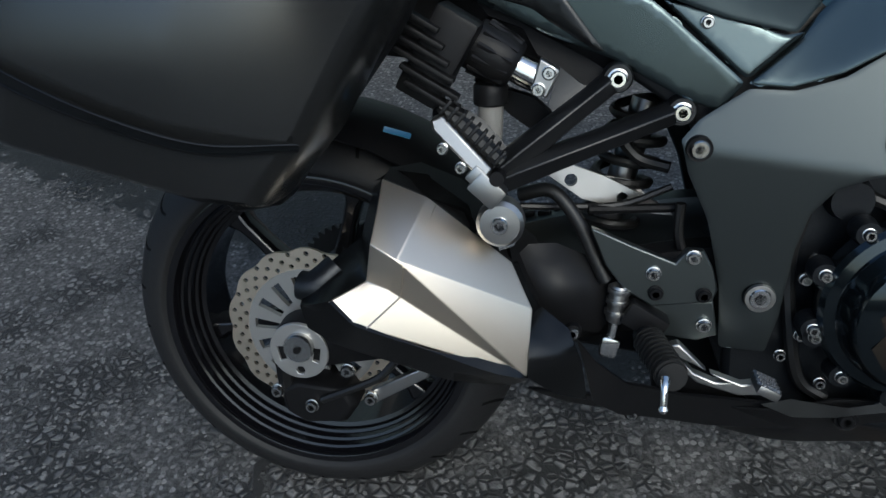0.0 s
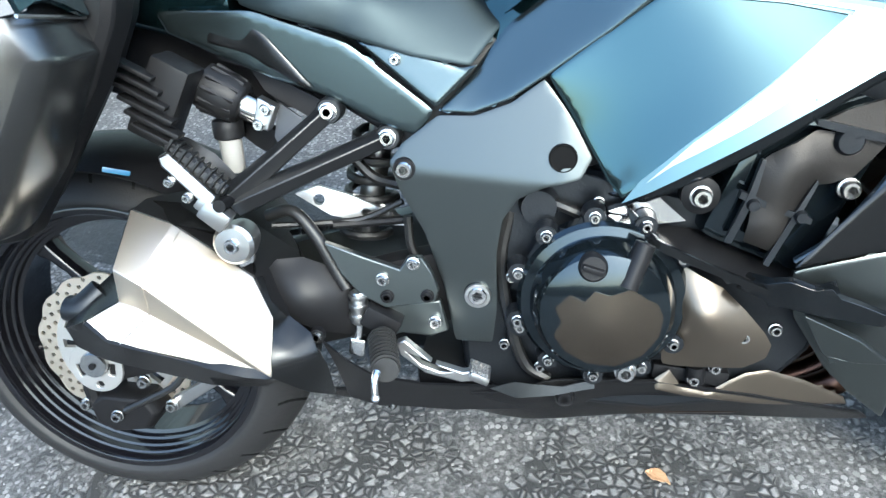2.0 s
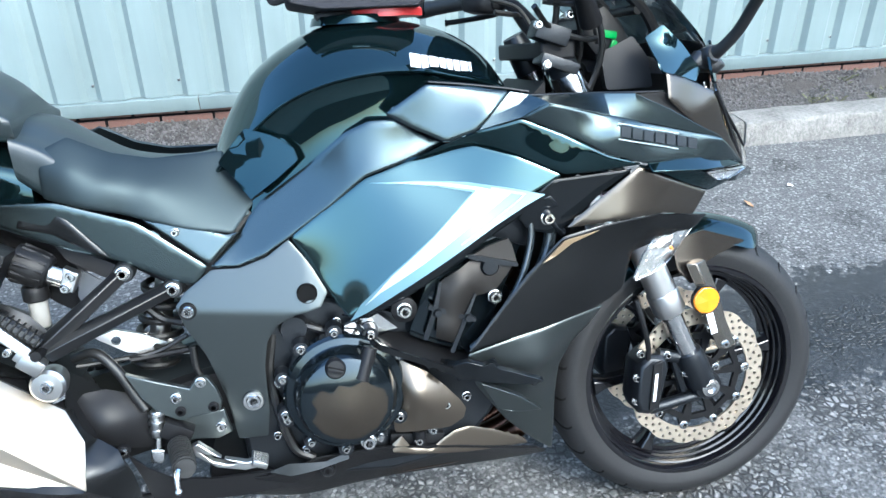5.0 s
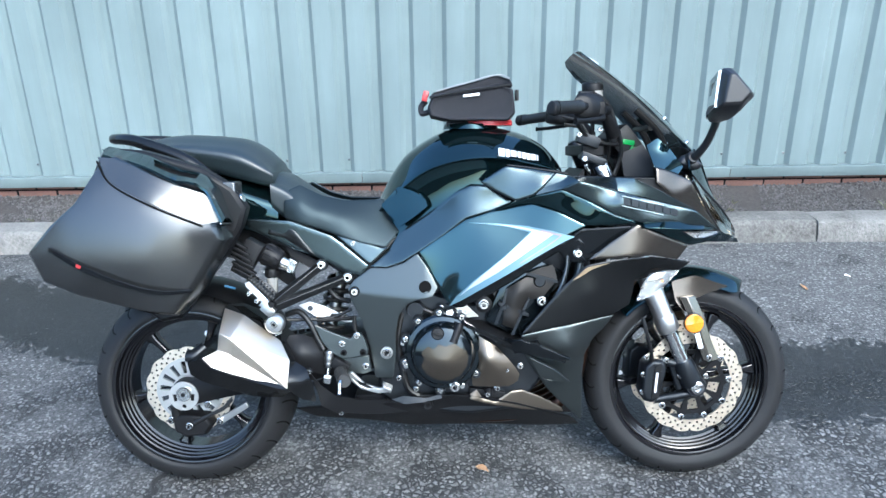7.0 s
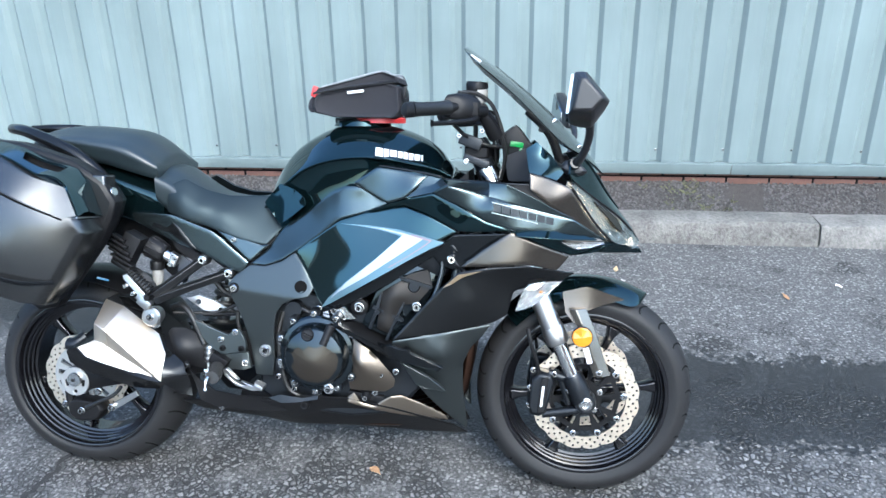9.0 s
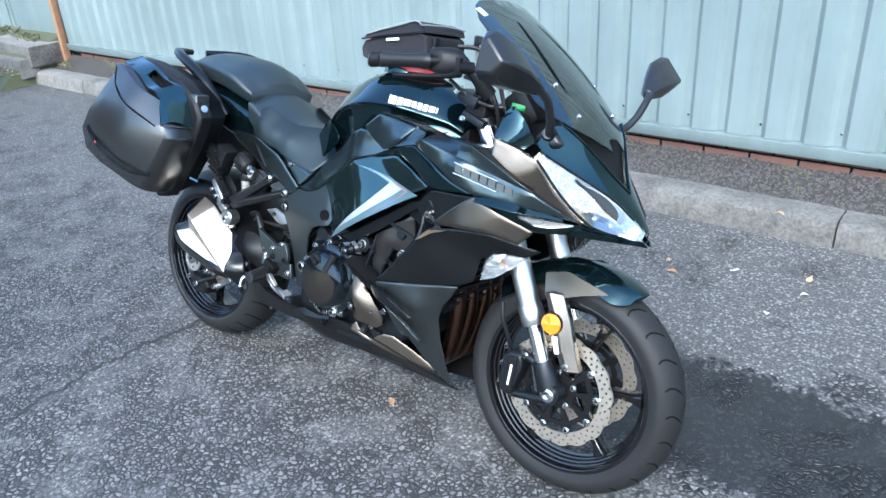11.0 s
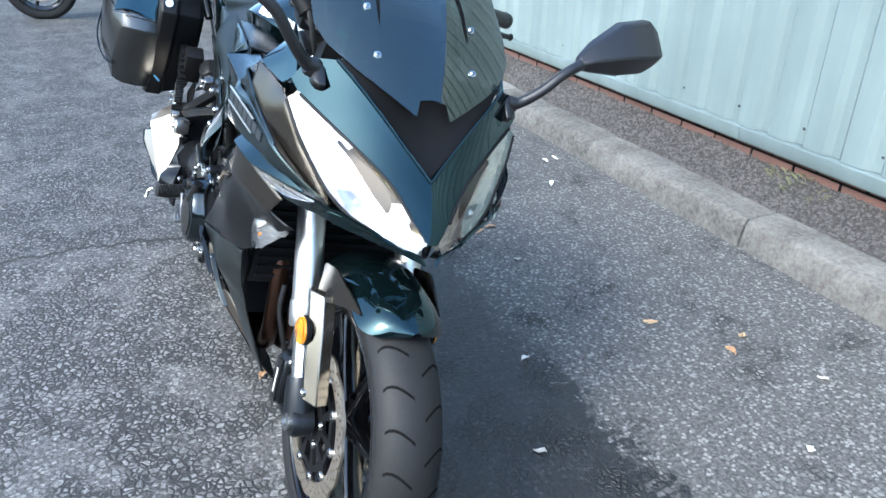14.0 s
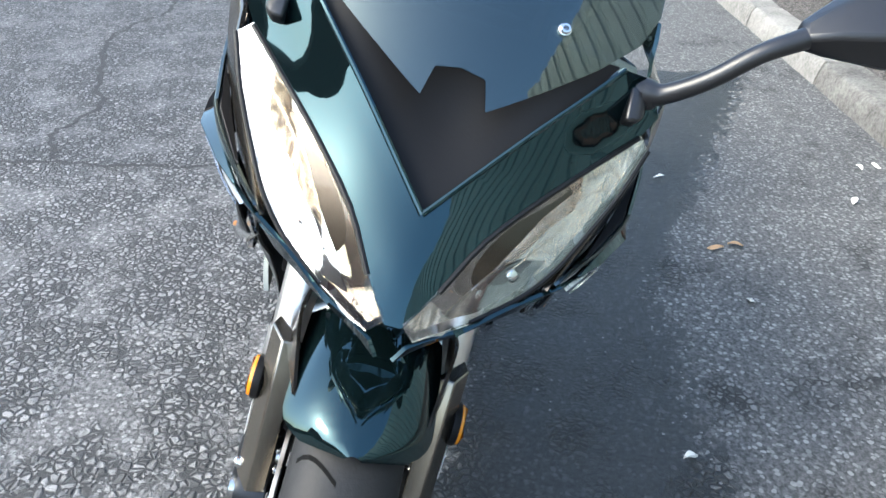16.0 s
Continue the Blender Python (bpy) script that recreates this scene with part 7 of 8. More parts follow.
for i in range(13):
    a = radians(30 + 95 * i / 12)
    for k in range(9):
        s = -1 + k / 4
        r = 0.318 - 0.03 * abs(s) ** 2.2
        hv.append((RA[0] + r * math.cos(a), s * 0.105, RA[2] + r * math.sin(a)))
hb = bm_from(hv, [(i * 9 + k, i * 9 + k + 1, i * 9 + k + 10, i * 9 + k + 9) for i in range(12) for k in range(8)])
thicken(hb, 0.003)
part("rear_hugger", hb, PLASTIC, bike, "black rear tyre hugger", 60)
part("undertray", loft([[(-0.20, -w, 0.84), (0.10, -w, 0.78), (0.40, -w, 0.735), (0.52, -w, 0.70), (0.50, -w, 0.66), (0.34, -w, 0.665), (0.10, -w, 0.69), (-0.22, -w, 0.80)] for w in (-0.085, -0.07, 0.07, 0.085)]), DARK, bike, "black undertray", 40)
# shock with spring, remote preload knob
sh_a, sh_b = Vector((0.44, -0.035, 0.63)), Vector((0.40, -0.035, 0.47))
shock = part("rear_shock", rod(sh_a, sh_b, 0.018), ALU, bike, "rear shock absorber")
coil = []
for k in range(73):
    a = k / 12 * 2 * math.pi
    p = sh_a.lerp(sh_b, k / 72)
    coil.append((p.x + 0.036 * math.cos(a), p.y + 0.036 * math.sin(a), p.z))
part("spring", tube(coil, 0.0065, 8, 1), BLACKRUB, shock, "black coil spring")
K0, K1, K2 = [Vector(q) for q in [(0.251, -0.140, 0.702), (0.295, -0.140, 0.678), (0.318, -0.140, 0.667)]]
ka = (K1 - K0).normalized()
kn = part("preload_knob", tube([K0 - ka * 0.014, K0 - ka * 0.012, K0 + ka * 0.02, K1 - ka * 0.010, K1 - ka * 0.008], [0.018, 0.029, 0.031, 0.026, 0.02], 24, 2), PLASTIC, bike, "black ribbed preload adjuster knob")
ku = ka.orthogonal().normalized()
kw = ka.cross(ku)
for k in range(12):
    d = ku * math.cos(k * math.pi / 6) + kw * math.sin(k * math.pi / 6)
    part("knob_rib", rod(K0 - ka * 0.006 + d * 0.0295, K1 - ka * 0.014 + d * 0.026, 0.0035, 6), PLASTIC, kn)
part("knob_sleeve", tube([K1 - ka * 0.012, K1, K2], [0.017, 0.0175, 0.0175], 20, 2), CHROME, kn, "polished steel sleeve")
kb = part("knob_bracket", loft([[tuple(Vector(q) + Vector((0, dy, 0))) for q in [(0.315, -0.165, 0.694), (0.337, -0.165, 0.681), (0.323, -0.165, 0.651), (0.305, -0.165, 0.660)]] for dy in (0, 0.02)]), ALU, kn, "aluminium clamp", 40, 0.002)
for q in [(0.325, -0.167, 0.679), (0.314, -0.167, 0.661)]:
    bolt(q, kb, 0.0075, ZINC)
cr = Vector([(0.258, -0.130, 0.618)][0])
rr = part("rear_reservoir", tube([cr + Vector((0, 0, -0.025)), cr + Vector((0, 0, -0.02)), cr + Vector((0, 0, 0.02))], [0.011, 0.014, 0.015], 18, 2), FLUID, bike, "pale rear brake fluid reservoir")
part("cap", tube([cr + Vector((0, 0, 0.02)), cr + Vector((0, 0, 0.022)), cr + Vector((0, 0, 0.042)), cr + Vector((0, 0, 0.044))], [0.016, 0.020, 0.020, 0.017], 18, 2), PLASTIC, rr, "black ribbed cap")


def beam(a, b, w0, w1, y_w=0.018):
    a, b = Vector(a), Vector(b)
    d = (b - a).normalized()
    n = d.cross(Vector((0, 1, 0))).normalized()
    rings = []
    for p, w in ((a, w0), (a.lerp(b, 0.5), (w0 + w1) / 2 * 0.9), (b, w1)):
        rings.append([p + n * w + Vector((0, -y_w * 0.2, 0)), p + n * w * 0.3 + Vector((0, -y_w, 0)), p - n * w + Vector((0, -y_w * 0.3, 0)), p - n * w + Vector((0, y_w, 0)), p + n * w + Vector((0, y_w, 0))])
    return loft(rings)


S1, S2, J = [Vector(q) for q in [(0.398, -0.142, 0.671), (0.468, -0.138, 0.635), (0.279, -0.195, 0.568)]]
hang = part("pillion_hanger", join(beam(J + Vector((0, 0, 0.012)), S1, 0.016, 0.012), beam(J, S2, 0.015, 0.012)), ARMM, bike, "satin black pillion peg hanger", 40, 0.002)
for q in (S1, S2):
    part("hanger_boss", revolve([(0.010, 0.010), (0.0145, 0.010), (0.0165, 0.006), (0.0165, -0.014), (0.010, -0.014)], q, 24, (0, -1, 0)), ARMM, hang)
    bolt((q.x, q.y - 0.012, q.z), hang, 0.0105, CHROME, (0, -1, 0), "bolt", 0.007)
part("heel_shield", skin([(0.200, -0.170, 0.653), (0.224, -0.172, 0.649), (0.257, -0.178, 0.629), (0.275, -0.185, 0.611), (0.294, -0.190, 0.588), (0.282, -0.195, 0.572), (0.270, -0.195, 0.573), (0.220, -0.190, 0.622), (0.199, -0.180, 0.634)], (), 1, 0.014, 0.004, 0, 0.08), ARMM, hang, "satin black heel shield")
part("hanger_gusset", skin([(0.325, -0.150, 0.642), (0.335, -0.145, 0.683), (0.360, -0.143, 0.663), (0.391, -0.142, 0.658), (0.338, -0.160, 0.619)], (), 1, 0.014, 0.006, 0, 0.06), ARMM, hang, "black cast gusset")
part("subframe_rail", skin([(0.236, -0.110, 0.754), (0.375, -0.115, 0.682), (0.400, -0.120, 0.665), (0.363, -0.120, 0.659), (0.309, -0.115, 0.692), (0.292, -0.110, 0.720), (0.253, -0.110, 0.734)], (), 1, 0.018, 0.014, 0, 0.06), DARK, bike, "black subframe rail", 40)
part("shock_mount", skin([(0.233, -0.100, 0.662), (0.305, -0.100, 0.641), (0.328, -0.100, 0.620), (0.318, -0.100, 0.593), (0.279, -0.100, 0.619)], (), 1, 0.018, 0.02, 0, 0.06), DARK, bike, "black shock mount", 40)
pg = part("pillion_peg", loft([[tuple(Vector(q) + Vector((0, dy, 0))) for q in [(0.205, -0.225, 0.639), (0.218, -0.225, 0.644), (0.272, -0.232, 0.589), (0.265, -0.235, 0.577), (0.258, -0.235, 0.579), (0.208, -0.228, 0.628)]] for dy in (0, 0.02)]), ALU, bike, "folded polished pillion footpeg", 40, 0.003)
rub0, rub1 = Vector((0.216, -0.212, 0.652)), Vector((0.281, -0.220, 0.594))
rub = part("peg_rubber", tube([rub0, rub0.lerp(rub1, 0.5), rub1], [0.0085, 0.010, 0.0085], 8), BLACKRUB, pg, "black rubber tread")
for k in range(9):
    c = rub0.lerp(rub1, 0.06 + 0.11 * k)
    part("tread_rib", block(tuple(c + Vector((0.003, -0.004, 0.004))), (0.0035, 0.020, 0.018), (0, 42, 0), 0.001), BLACKRUB, rub)
part("peg_joint", join(block((0.266, -0.225, 0.566), (0.036, 0.022, 0.026), (0, 42, 0), 0.003), block((0.256, -0.227, 0.580), (0.020, 0.016, 0.020), (0, 42, 0), 0.003)), ALU, pg, "aluminium hinge")
part("peg_pin", rod((0.276, -0.205, 0.577), (0.277, -0.238, 0.580), 0.008, 12), DARK, pg, "black hinge pin")
for q in [(0.220, -0.236, 0.611), (0.239, -0.236, 0.591)]:
    bolt(q, pg, 0.006, ZINC)
pb = [(0.279, -0.205, 0.525)][0]
wash = part("exhaust_mount", revolve([(0.009, 0.022), (0.022, 0.021), (0.0265, 0.016), (0.0265, 0.0), (0.022, -0.02), (0.009, -0.02)], pb, 32, (0, -1, 0)), ALU, bike, "bright exhaust mounting washer")
bolt((pb[0], pb[1] - 0.018, pb[2]), wash, 0.011, CHROME, (0, -1, 0), "bolt", 0.009)
part("mount_tab", plate([(q[0], q[2]) for q in [(0.266, -0.200, 0.512), (0.289, -0.200, 0.519), (0.298, -0.200, 0.510), (0.294, -0.200, 0.495), (0.277, -0.200, 0.488)]], -0.206, -0.198), CHROME, wash, "bright steel tab")
part("swingarm_brace", skin([(0.319, -0.090, 0.548), (0.352, -0.085, 0.557), (0.392, -0.080, 0.542), (0.448, -0.080, 0.515), (0.478, -0.080, 0.494), (0.429, -0.080, 0.498), (0.387, -0.085, 0.509), (0.366, -0.088, 0.515)], (), 1, 0.02, 0.012, 0, 0.06, [circle(0.352, 0.538, 0.008, 12), circle(0.415, 0.515, 0.007, 12)]), ALU, bike, "bare aluminium swingarm brace", 40)
part("hose", tube([(0.293, -0.130, 0.531), (0.330, -0.140, 0.540), (0.360, -0.150, 0.511), (0.382, -0.155, 0.468), (0.398, -0.160, 0.437)], 0.0085, 10), BLACKRUB, bike, "black rubber hose")
part("hose", tube([(0.292, -0.120, 0.513), (0.346, -0.110, 0.511), (0.414, -0.100, 0.513), (0.471, -0.100, 0.537)], 0.0045, 8), BLACKRUB, bike, "black cable")
part("hose", tube([(0.374, -0.110, 0.508), (0.414, -0.100, 0.507), (0.477, -0.100, 0.511)], 0.006, 8), DARK, bike, "black cable")
part("hose", tube([(0.403, -0.080, 0.596), (0.431, -0.080, 0.566), (0.467, -0.090, 0.557)], 0.0075, 8), BLACKRUB, bike, "black rubber hose")
part("hose", tube([(0.480, -0.120, 0.523), (0.480, -0.120, 0.488), (0.485, -0.120, 0.467)], 0.006, 8), BLACKRUB, bike, "black cable")
part("rear_guard", skin([(0.287, -0.165, 0.459), (0.306, -0.160, 0.480), (0.339, -0.150, 0.479), (0.381, -0.145, 0.461), (0.407, -0.145, 0.436), (0.416, -0.145, 0.400), (0.394, -0.150, 0.362), (0.360, -0.165, 0.375), (0.316, -0.180, 0.406)], [(0.341, -0.185, 0.443), (0.371, -0.175, 0.426)], 1, 0.018, 0.006, 0, 0.15), PLASTIC, bike, "black link pipe guard", 60)
hp = part("heel_plate", plate([(q[0], q[2]) for q in [(0.377, -0.165, 0.507), (0.425, -0.165, 0.487), (0.473, -0.165, 0.468), (0.484, -0.165, 0.484), (0.503, -0.165, 0.484), (0.515, -0.165, 0.462), (0.522, -0.165, 0.437), (0.517, -0.165, 0.421), (0.450, -0.165, 0.413), (0.419, -0.165, 0.431), (0.395, -0.165, 0.462)]], -0.172, -0.160), FRAMEM, bike, "satin grey heel plate", 40, 0.002)
part("lower_plate", plate([(q[0], q[2]) for q in [(0.438, -0.155, 0.410), (0.521, -0.155, 0.418), (0.530, -0.155, 0.374), (0.506, -0.155, 0.365), (0.467, -0.155, 0.370), (0.434, -0.155, 0.360)]], -0.160, -0.150), FRAMEM, hp, "", 40, 0.002)
for q in [(0.450, -0.174, 0.455), (0.492, -0.174, 0.477), (0.437, -0.164, 0.405), (0.513, -0.164, 0.388)]:
    bolt(q, hp, 0.0085, ZINC)
for q in [(0.454, -0.174, 0.431), (0.507, -0.174, 0.431)]:
    bolt(q, hp, 0.0085, DARK)
M0, M1, M2 = [Vector(q) for q in [(0.415, -0.165, 0.435), (0.411, -0.165, 0.394), (0.406, -0.168, 0.356)]]
mc = part("rear_master_cylinder", tube([M0, M0.lerp(M1, 0.1), M1, M1.lerp(M2, 0.2)], [0.008, 0.0115, 0.0115, 0.008], 16, 2), ALU, bike, "silver rear brake master cylinder")
for f in (0.15, 0.5, 0.85):
    part("cylinder_collar", revolve([(0.009, -0.003), (0.0138, -0.003), (0.0142, 0.0), (0.0138, 0.003), (0.009, 0.003)], M0.lerp(M1, f), 18, tuple((M1 - M0).normalized())), ALU, mc)
part("push_rod", join(rod(M1, M2, 0.006), block(tuple(M2), (0.022, 0.016, 0.026), (0, 12, 0))), CHROME, mc, "plated clevis")
R0, R1, R2 = [Vector(q) for q in [(0.444, -0.185, 0.384), (0.460, -0.235, 0.377), (0.467, -0.275, 0.381)]]
peg = part("rider_peg", tube([R0, R0.lerp(R1, 0.2), R1, R2], [0.010, 0.015, 0.016, 0.016], 14, 3), BLACKRUB, bike, "black ribbed rubber rider footpeg")
for k in range(9):
    p = R0.lerp(R2, 0.2 + 0.09 * k)
    part("peg_rib", revolve([(0.014, -0.002), (0.0185, -0.0015), (0.0185, 0.0015), (0.014, 0.002)], p, 16, tuple((R2 - R0).normalized())), BLACKRUB, peg)
F0, F1, F2 = [Vector(q) for q in [(0.458, -0.285, 0.384), (0.457, -0.295, 0.378), (0.457, -0.300, 0.358)]]
part("peg_feeler", join(tube([F0, F1, F2], [0.006, 0.0045, 0.0042], 12, 3), revolve([(0.001, 0.006), (0.004, 0.0045), (0.0058, 0), (0.004, -0.0045), (0.001, -0.006)], F2, 12, (0, 0, 1))), CHROME, peg, "bright feeler stud")
part("peg_bracket", block(tuple(R0 + Vector((0, 0.02, 0.012))), (0.05, 0.04, 0.03), (0, 30, 0)), DARK, peg)
ped = part("brake_pedal", plate([(q[0], q[2]) for q in [(0.468, -0.200, 0.383), (0.480, -0.200, 0.387), (0.514, -0.200, 0.353), (0.552, -0.200, 0.340), (0.576, -0.200, 0.345), (0.579, -0.200, 0.329), (0.548, -0.200, 0.326), (0.503, -0.200, 0.339), (0.473, -0.200, 0.365)]], -0.212, -0.198, [[(q[0], q[2]) for q in [(0.485, -0.200, 0.367), (0.500, -0.200, 0.361), (0.535, -0.200, 0.342), (0.523, -0.200, 0.341), (0.499, -0.200, 0.351)]]]), ALU, bike, "bare aluminium brake pedal", 40, 0.002)
pt = Vector([(0.575, -0.222, 0.346)][0])
part("pedal_pad", block(tuple(pt), (0.026, 0.032, 0.012), (0, 25, 0), 0.003), ALU, ped, "knurled pedal pad")
for k in range(20):
    part("knurl", block((pt.x - 0.010 + 0.005 * (k % 5), pt.y - 0.012 + 0.008 * (k // 5), pt.z + 0.007 - 0.0022 * ((k % 5) - 2)), (0.003, 0.005, 0.003), (0, 25, 45), 0), ALU, ped)
for q, r, m in zip([(0.571, -0.146, 0.425), (0.488, -0.157, 0.598), (0.482, -0.118, 0.721), (0.440, -0.155, 0.255), (0.682, -0.172, 0.280), (0.362, -0.200, 0.388)], (0.0145, 0.0115, 0.0065, 0.008, 0.011, 0.008), (CHROME, CHROME, ZINC, ZINC, DARK, ZINC)):
    if r in (0.0145, 0.0115):
        q = (q[0], frame_fold([(q[0], q[2])], 1)[0] - 0.001, q[2])
    b = bolt(q, bike, r, m, (0, -1, 0), "frame_bolt", 0.008, "bright recessed frame bolt")
    if r == 0.0145:
        part("bolt_washer", revolve([(0.0095, 0.0065), (0.0165, 0.006), (0.0175, 0.004), (0.0175, -0.004), (0.0095, -0.004)], q, 28, (0, -1, 0)), ALU, fc[0], "bright ring round the pivot bolt")
    part("bolt_seat", revolve([(r * 0.9, 0.002), (r * 1.2, 0.003), (r * 1.3, -0.006), (r * 0.9, -0.006)], q, 24, (0, -1, 0)), DARK, fc[0])
hh = [(0.681, -0.180, 0.611)][0]
hh = (hh[0], frame_fold([(hh[0], hh[2])], 1)[0] + 0.001, hh[2])
# raised black disc puts the opening's shade into colour; no hole is cut
part("hole_shade_disc", revolve([(0.001, 0.0035), (0.0145, 0.0035), (0.0155, 0.0045), (0.0165, 0.0045), (0.017, 0.002), (0.017, -0.014), (0.001, -0.014)], hh, 28, (0, -1, 0)), GROOVE, fc[0], "black disc standing in for the shaded round frame opening")
part("link_cover", skin([(0.367, -0.200, 0.379), (0.391, -0.185, 0.342), (0.430, -0.175, 0.308), (0.491, -0.170, 0.295), (0.576, -0.170, 0.293), (0.645, -0.172, 0.293), (0.627, -0.165, 0.256), (0.530, -0.160, 0.249), (0.427, -0.165, 0.257), (0.391, -0.185, 0.285)], (), 1, 0.018, 0.005, 0, 0.06), PLASTIC, bike, "black plastic lower side cover", 50)
part("lower_step", skin([(0.583, -0.180, 0.298), (0.616, -0.180, 0.308), (0.679, -0.178, 0.300), (0.720, -0.175, 0.309), (0.721, -0.178, 0.298), (0.668, -0.182, 0.289), (0.618, -0.184, 0.286)], (), 1, 0.014, 0.004, 0.002, 0.04), SATIN, bike, "satin black lower trim", 50)

# ---- silencer ----
A_, B_, C_, D_, E_, F_, G_, H_, K_, I_, J_ = [(0.145, -0.205, 0.567), (0.196, -0.205, 0.547), (0.290, -0.205, 0.474), (0.316, -0.225, 0.426), (0.313, -0.253, 0.356), (0.146, -0.272, 0.515), (0.176, -0.278, 0.500), (0.135, -0.258, 0.466), (0.162, -0.262, 0.459), (0.098, -0.285, 0.450), (0.123, -0.285, 0.425)]
sil = part("silencer", bm_from([A_, B_, C_, D_, E_, F_, G_, H_, K_, I_, J_], [(0, 1, 6, 5), (1, 2, 3, 6), (3, 4, 6), (5, 6, 8, 7), (6, 4, 8), (7, 8, 10, 9), (8, 4, 10)]), STEEL, bike, "faceted brushed steel silencer", 12)
s = sil.modifiers.new("thickness", "SOLIDIFY")
s.thickness, s.offset = 0.004, 0
b = sil.modifiers.new("bevel", "BEVEL")
b.width, b.segments, b.limit_method, b.angle_limit = 0.004, 3, "ANGLE", radians(5)
for a, b in ((Vector(B_).lerp(Vector(C_), 0.10), Vector(G_).lerp(Vector(E_), 0.07)), (Vector(G_).lerp(Vector(E_), 0.05), Vector(K_).lerp(Vector(E_), 0.08)), (Vector(K_).lerp(Vector(E_), 0.08), Vector(J_).lerp(Vector(E_), 0.08))):
    part("weld_seam", tube([a + Vector((0, -0.002, 0)), b + Vector((0, -0.002, 0))], 0.0012, 6), STEEL, sil, "fine weld seam")
inb = Vector((0.0, 0.115, 0.0))
ring_o = [Vector(q) for q in (A_, B_, C_, D_, E_, J_, I_, H_, F_)]
part("silencer_shell", loft([[q + Vector((0, 0.004, 0)) for q in ring_o], [q + inb * 0.35 + (q - Vector(G_)) * 0.03 for q in ring_o], [q + inb + Vector((0.02, 0, -0.01)) for q in ring_o]]), DARK, sil, "black inner silencer body", 40)
low = [(0.056, -0.262, 0.433), (0.101, -0.288, 0.451), (0.125, -0.288, 0.426), (0.207, -0.272, 0.391), (0.313, -0.255, 0.355), (0.321, -0.240, 0.348), (0.294, -0.225, 0.326), (0.217, -0.230, 0.330), (0.152, -0.240, 0.355), (0.088, -0.250, 0.380), (0.060, -0.255, 0.401)]
part("silencer_lower_shroud", skin(low, (), 1, 0.02, 0.012, 0, 0.06), SATIN, sil, "satin black lower shroud", 50)
top = [(0.141, -0.200, 0.567), (0.145, -0.170, 0.567), (0.190, -0.160, 0.561), (0.237, -0.165, 0.526), (0.284, -0.170, 0.477), (0.291, -0.200, 0.471), (0.255, -0.203, 0.512), (0.196, -0.203, 0.549)]
part("silencer_upper_shroud", skin(top, (), 1, 0.02, 0.010, 0, 0.06), SATIN, sil, "satin black upper shroud", 50)
capq = [(0.056, -0.262, 0.433), (0.099, -0.286, 0.452), (0.136, -0.260, 0.468), (0.146, -0.272, 0.515), (0.145, -0.206, 0.567), (0.125, -0.170, 0.548), (0.115, -0.200, 0.495), (0.086, -0.200, 0.472), (0.051, -0.220, 0.443)]
part("end_cap", skin(capq, (), 1, 0.016, 0.010, 0, 0.06), SATIN, sil, "satin black end cap", 50)
T0, T1 = [Vector(q) for q in [(0.068, -0.235, 0.446), (0.106, -0.210, 0.477)]]
tip = part("tail_pipe", tube([T0 + Vector((-0.02, 0, 0.0)), T0 + Vector((0.0, 0, 0)), T0.lerp(T1, 0.6)], [0.017, 0.019, 0.018], 24, 2, False), ENGINE, sil, "oval tail pipe")
part("silencer_front_cover", skin([(0.316, -0.226, 0.426), (0.290, -0.206, 0.472), (0.296, -0.190, 0.470), (0.326, -0.200, 0.417), (0.358, -0.210, 0.397), (0.374, -0.215, 0.358), (0.382, -0.215, 0.307), (0.347, -0.225, 0.317), (0.314, -0.252, 0.354)], [(0.345, -0.238, 0.384)], 1, 0.018, 0.006, 0, 0.06), SATIN, bike, "dark satin silencer front cover", 40)
# side stand on the far side
part("side_stand", tube([(0.66, 0.12, 0.26), (0.64, 0.20, 0.16), (0.60, 0.29, 0.078)], [0.014, 0.012, 0.011], 12), DARK, bike, "black side stand", 40)
part("stand_foot", block((0.598, 0.297, 0.078), (0.07, 0.05, 0.008), (14, 0, 0), 0.003), DARK, bike, "stand foot plate")
# drive chain on the far side
nl = 44
for run in (0, 1):
    z0, z1 = ((RA[2] + 0.085, 0.455), (RA[2] - 0.085, 0.40))[run]
    for k in range(nl // 2):
        t = (k + 0.5) / (nl / 2)
        part("chain_link", block((0.0 + 0.55 * t, 0.115, z0 + (z1 - z0) * t), (0.021, 0.016 if k % 2 else 0.022, 0.012), (0, -math.degrees(math.atan2(z1 - z0, 0.55)), 0), 0.003), ENGINE, bike)
part("rear_sprocket", plate([(r * math.cos(a), RA[2] + r * math.sin(a)) for a, r in ((2 * math.pi * i / 160, 0.092 if (i % 4) < 2 else 0.085) for i in range(160))], 0.112, 0.118, [circle(0, RA[2], 0.055, 24)], 0.03), ENGINE, bike, "dark rear sprocket", 30)

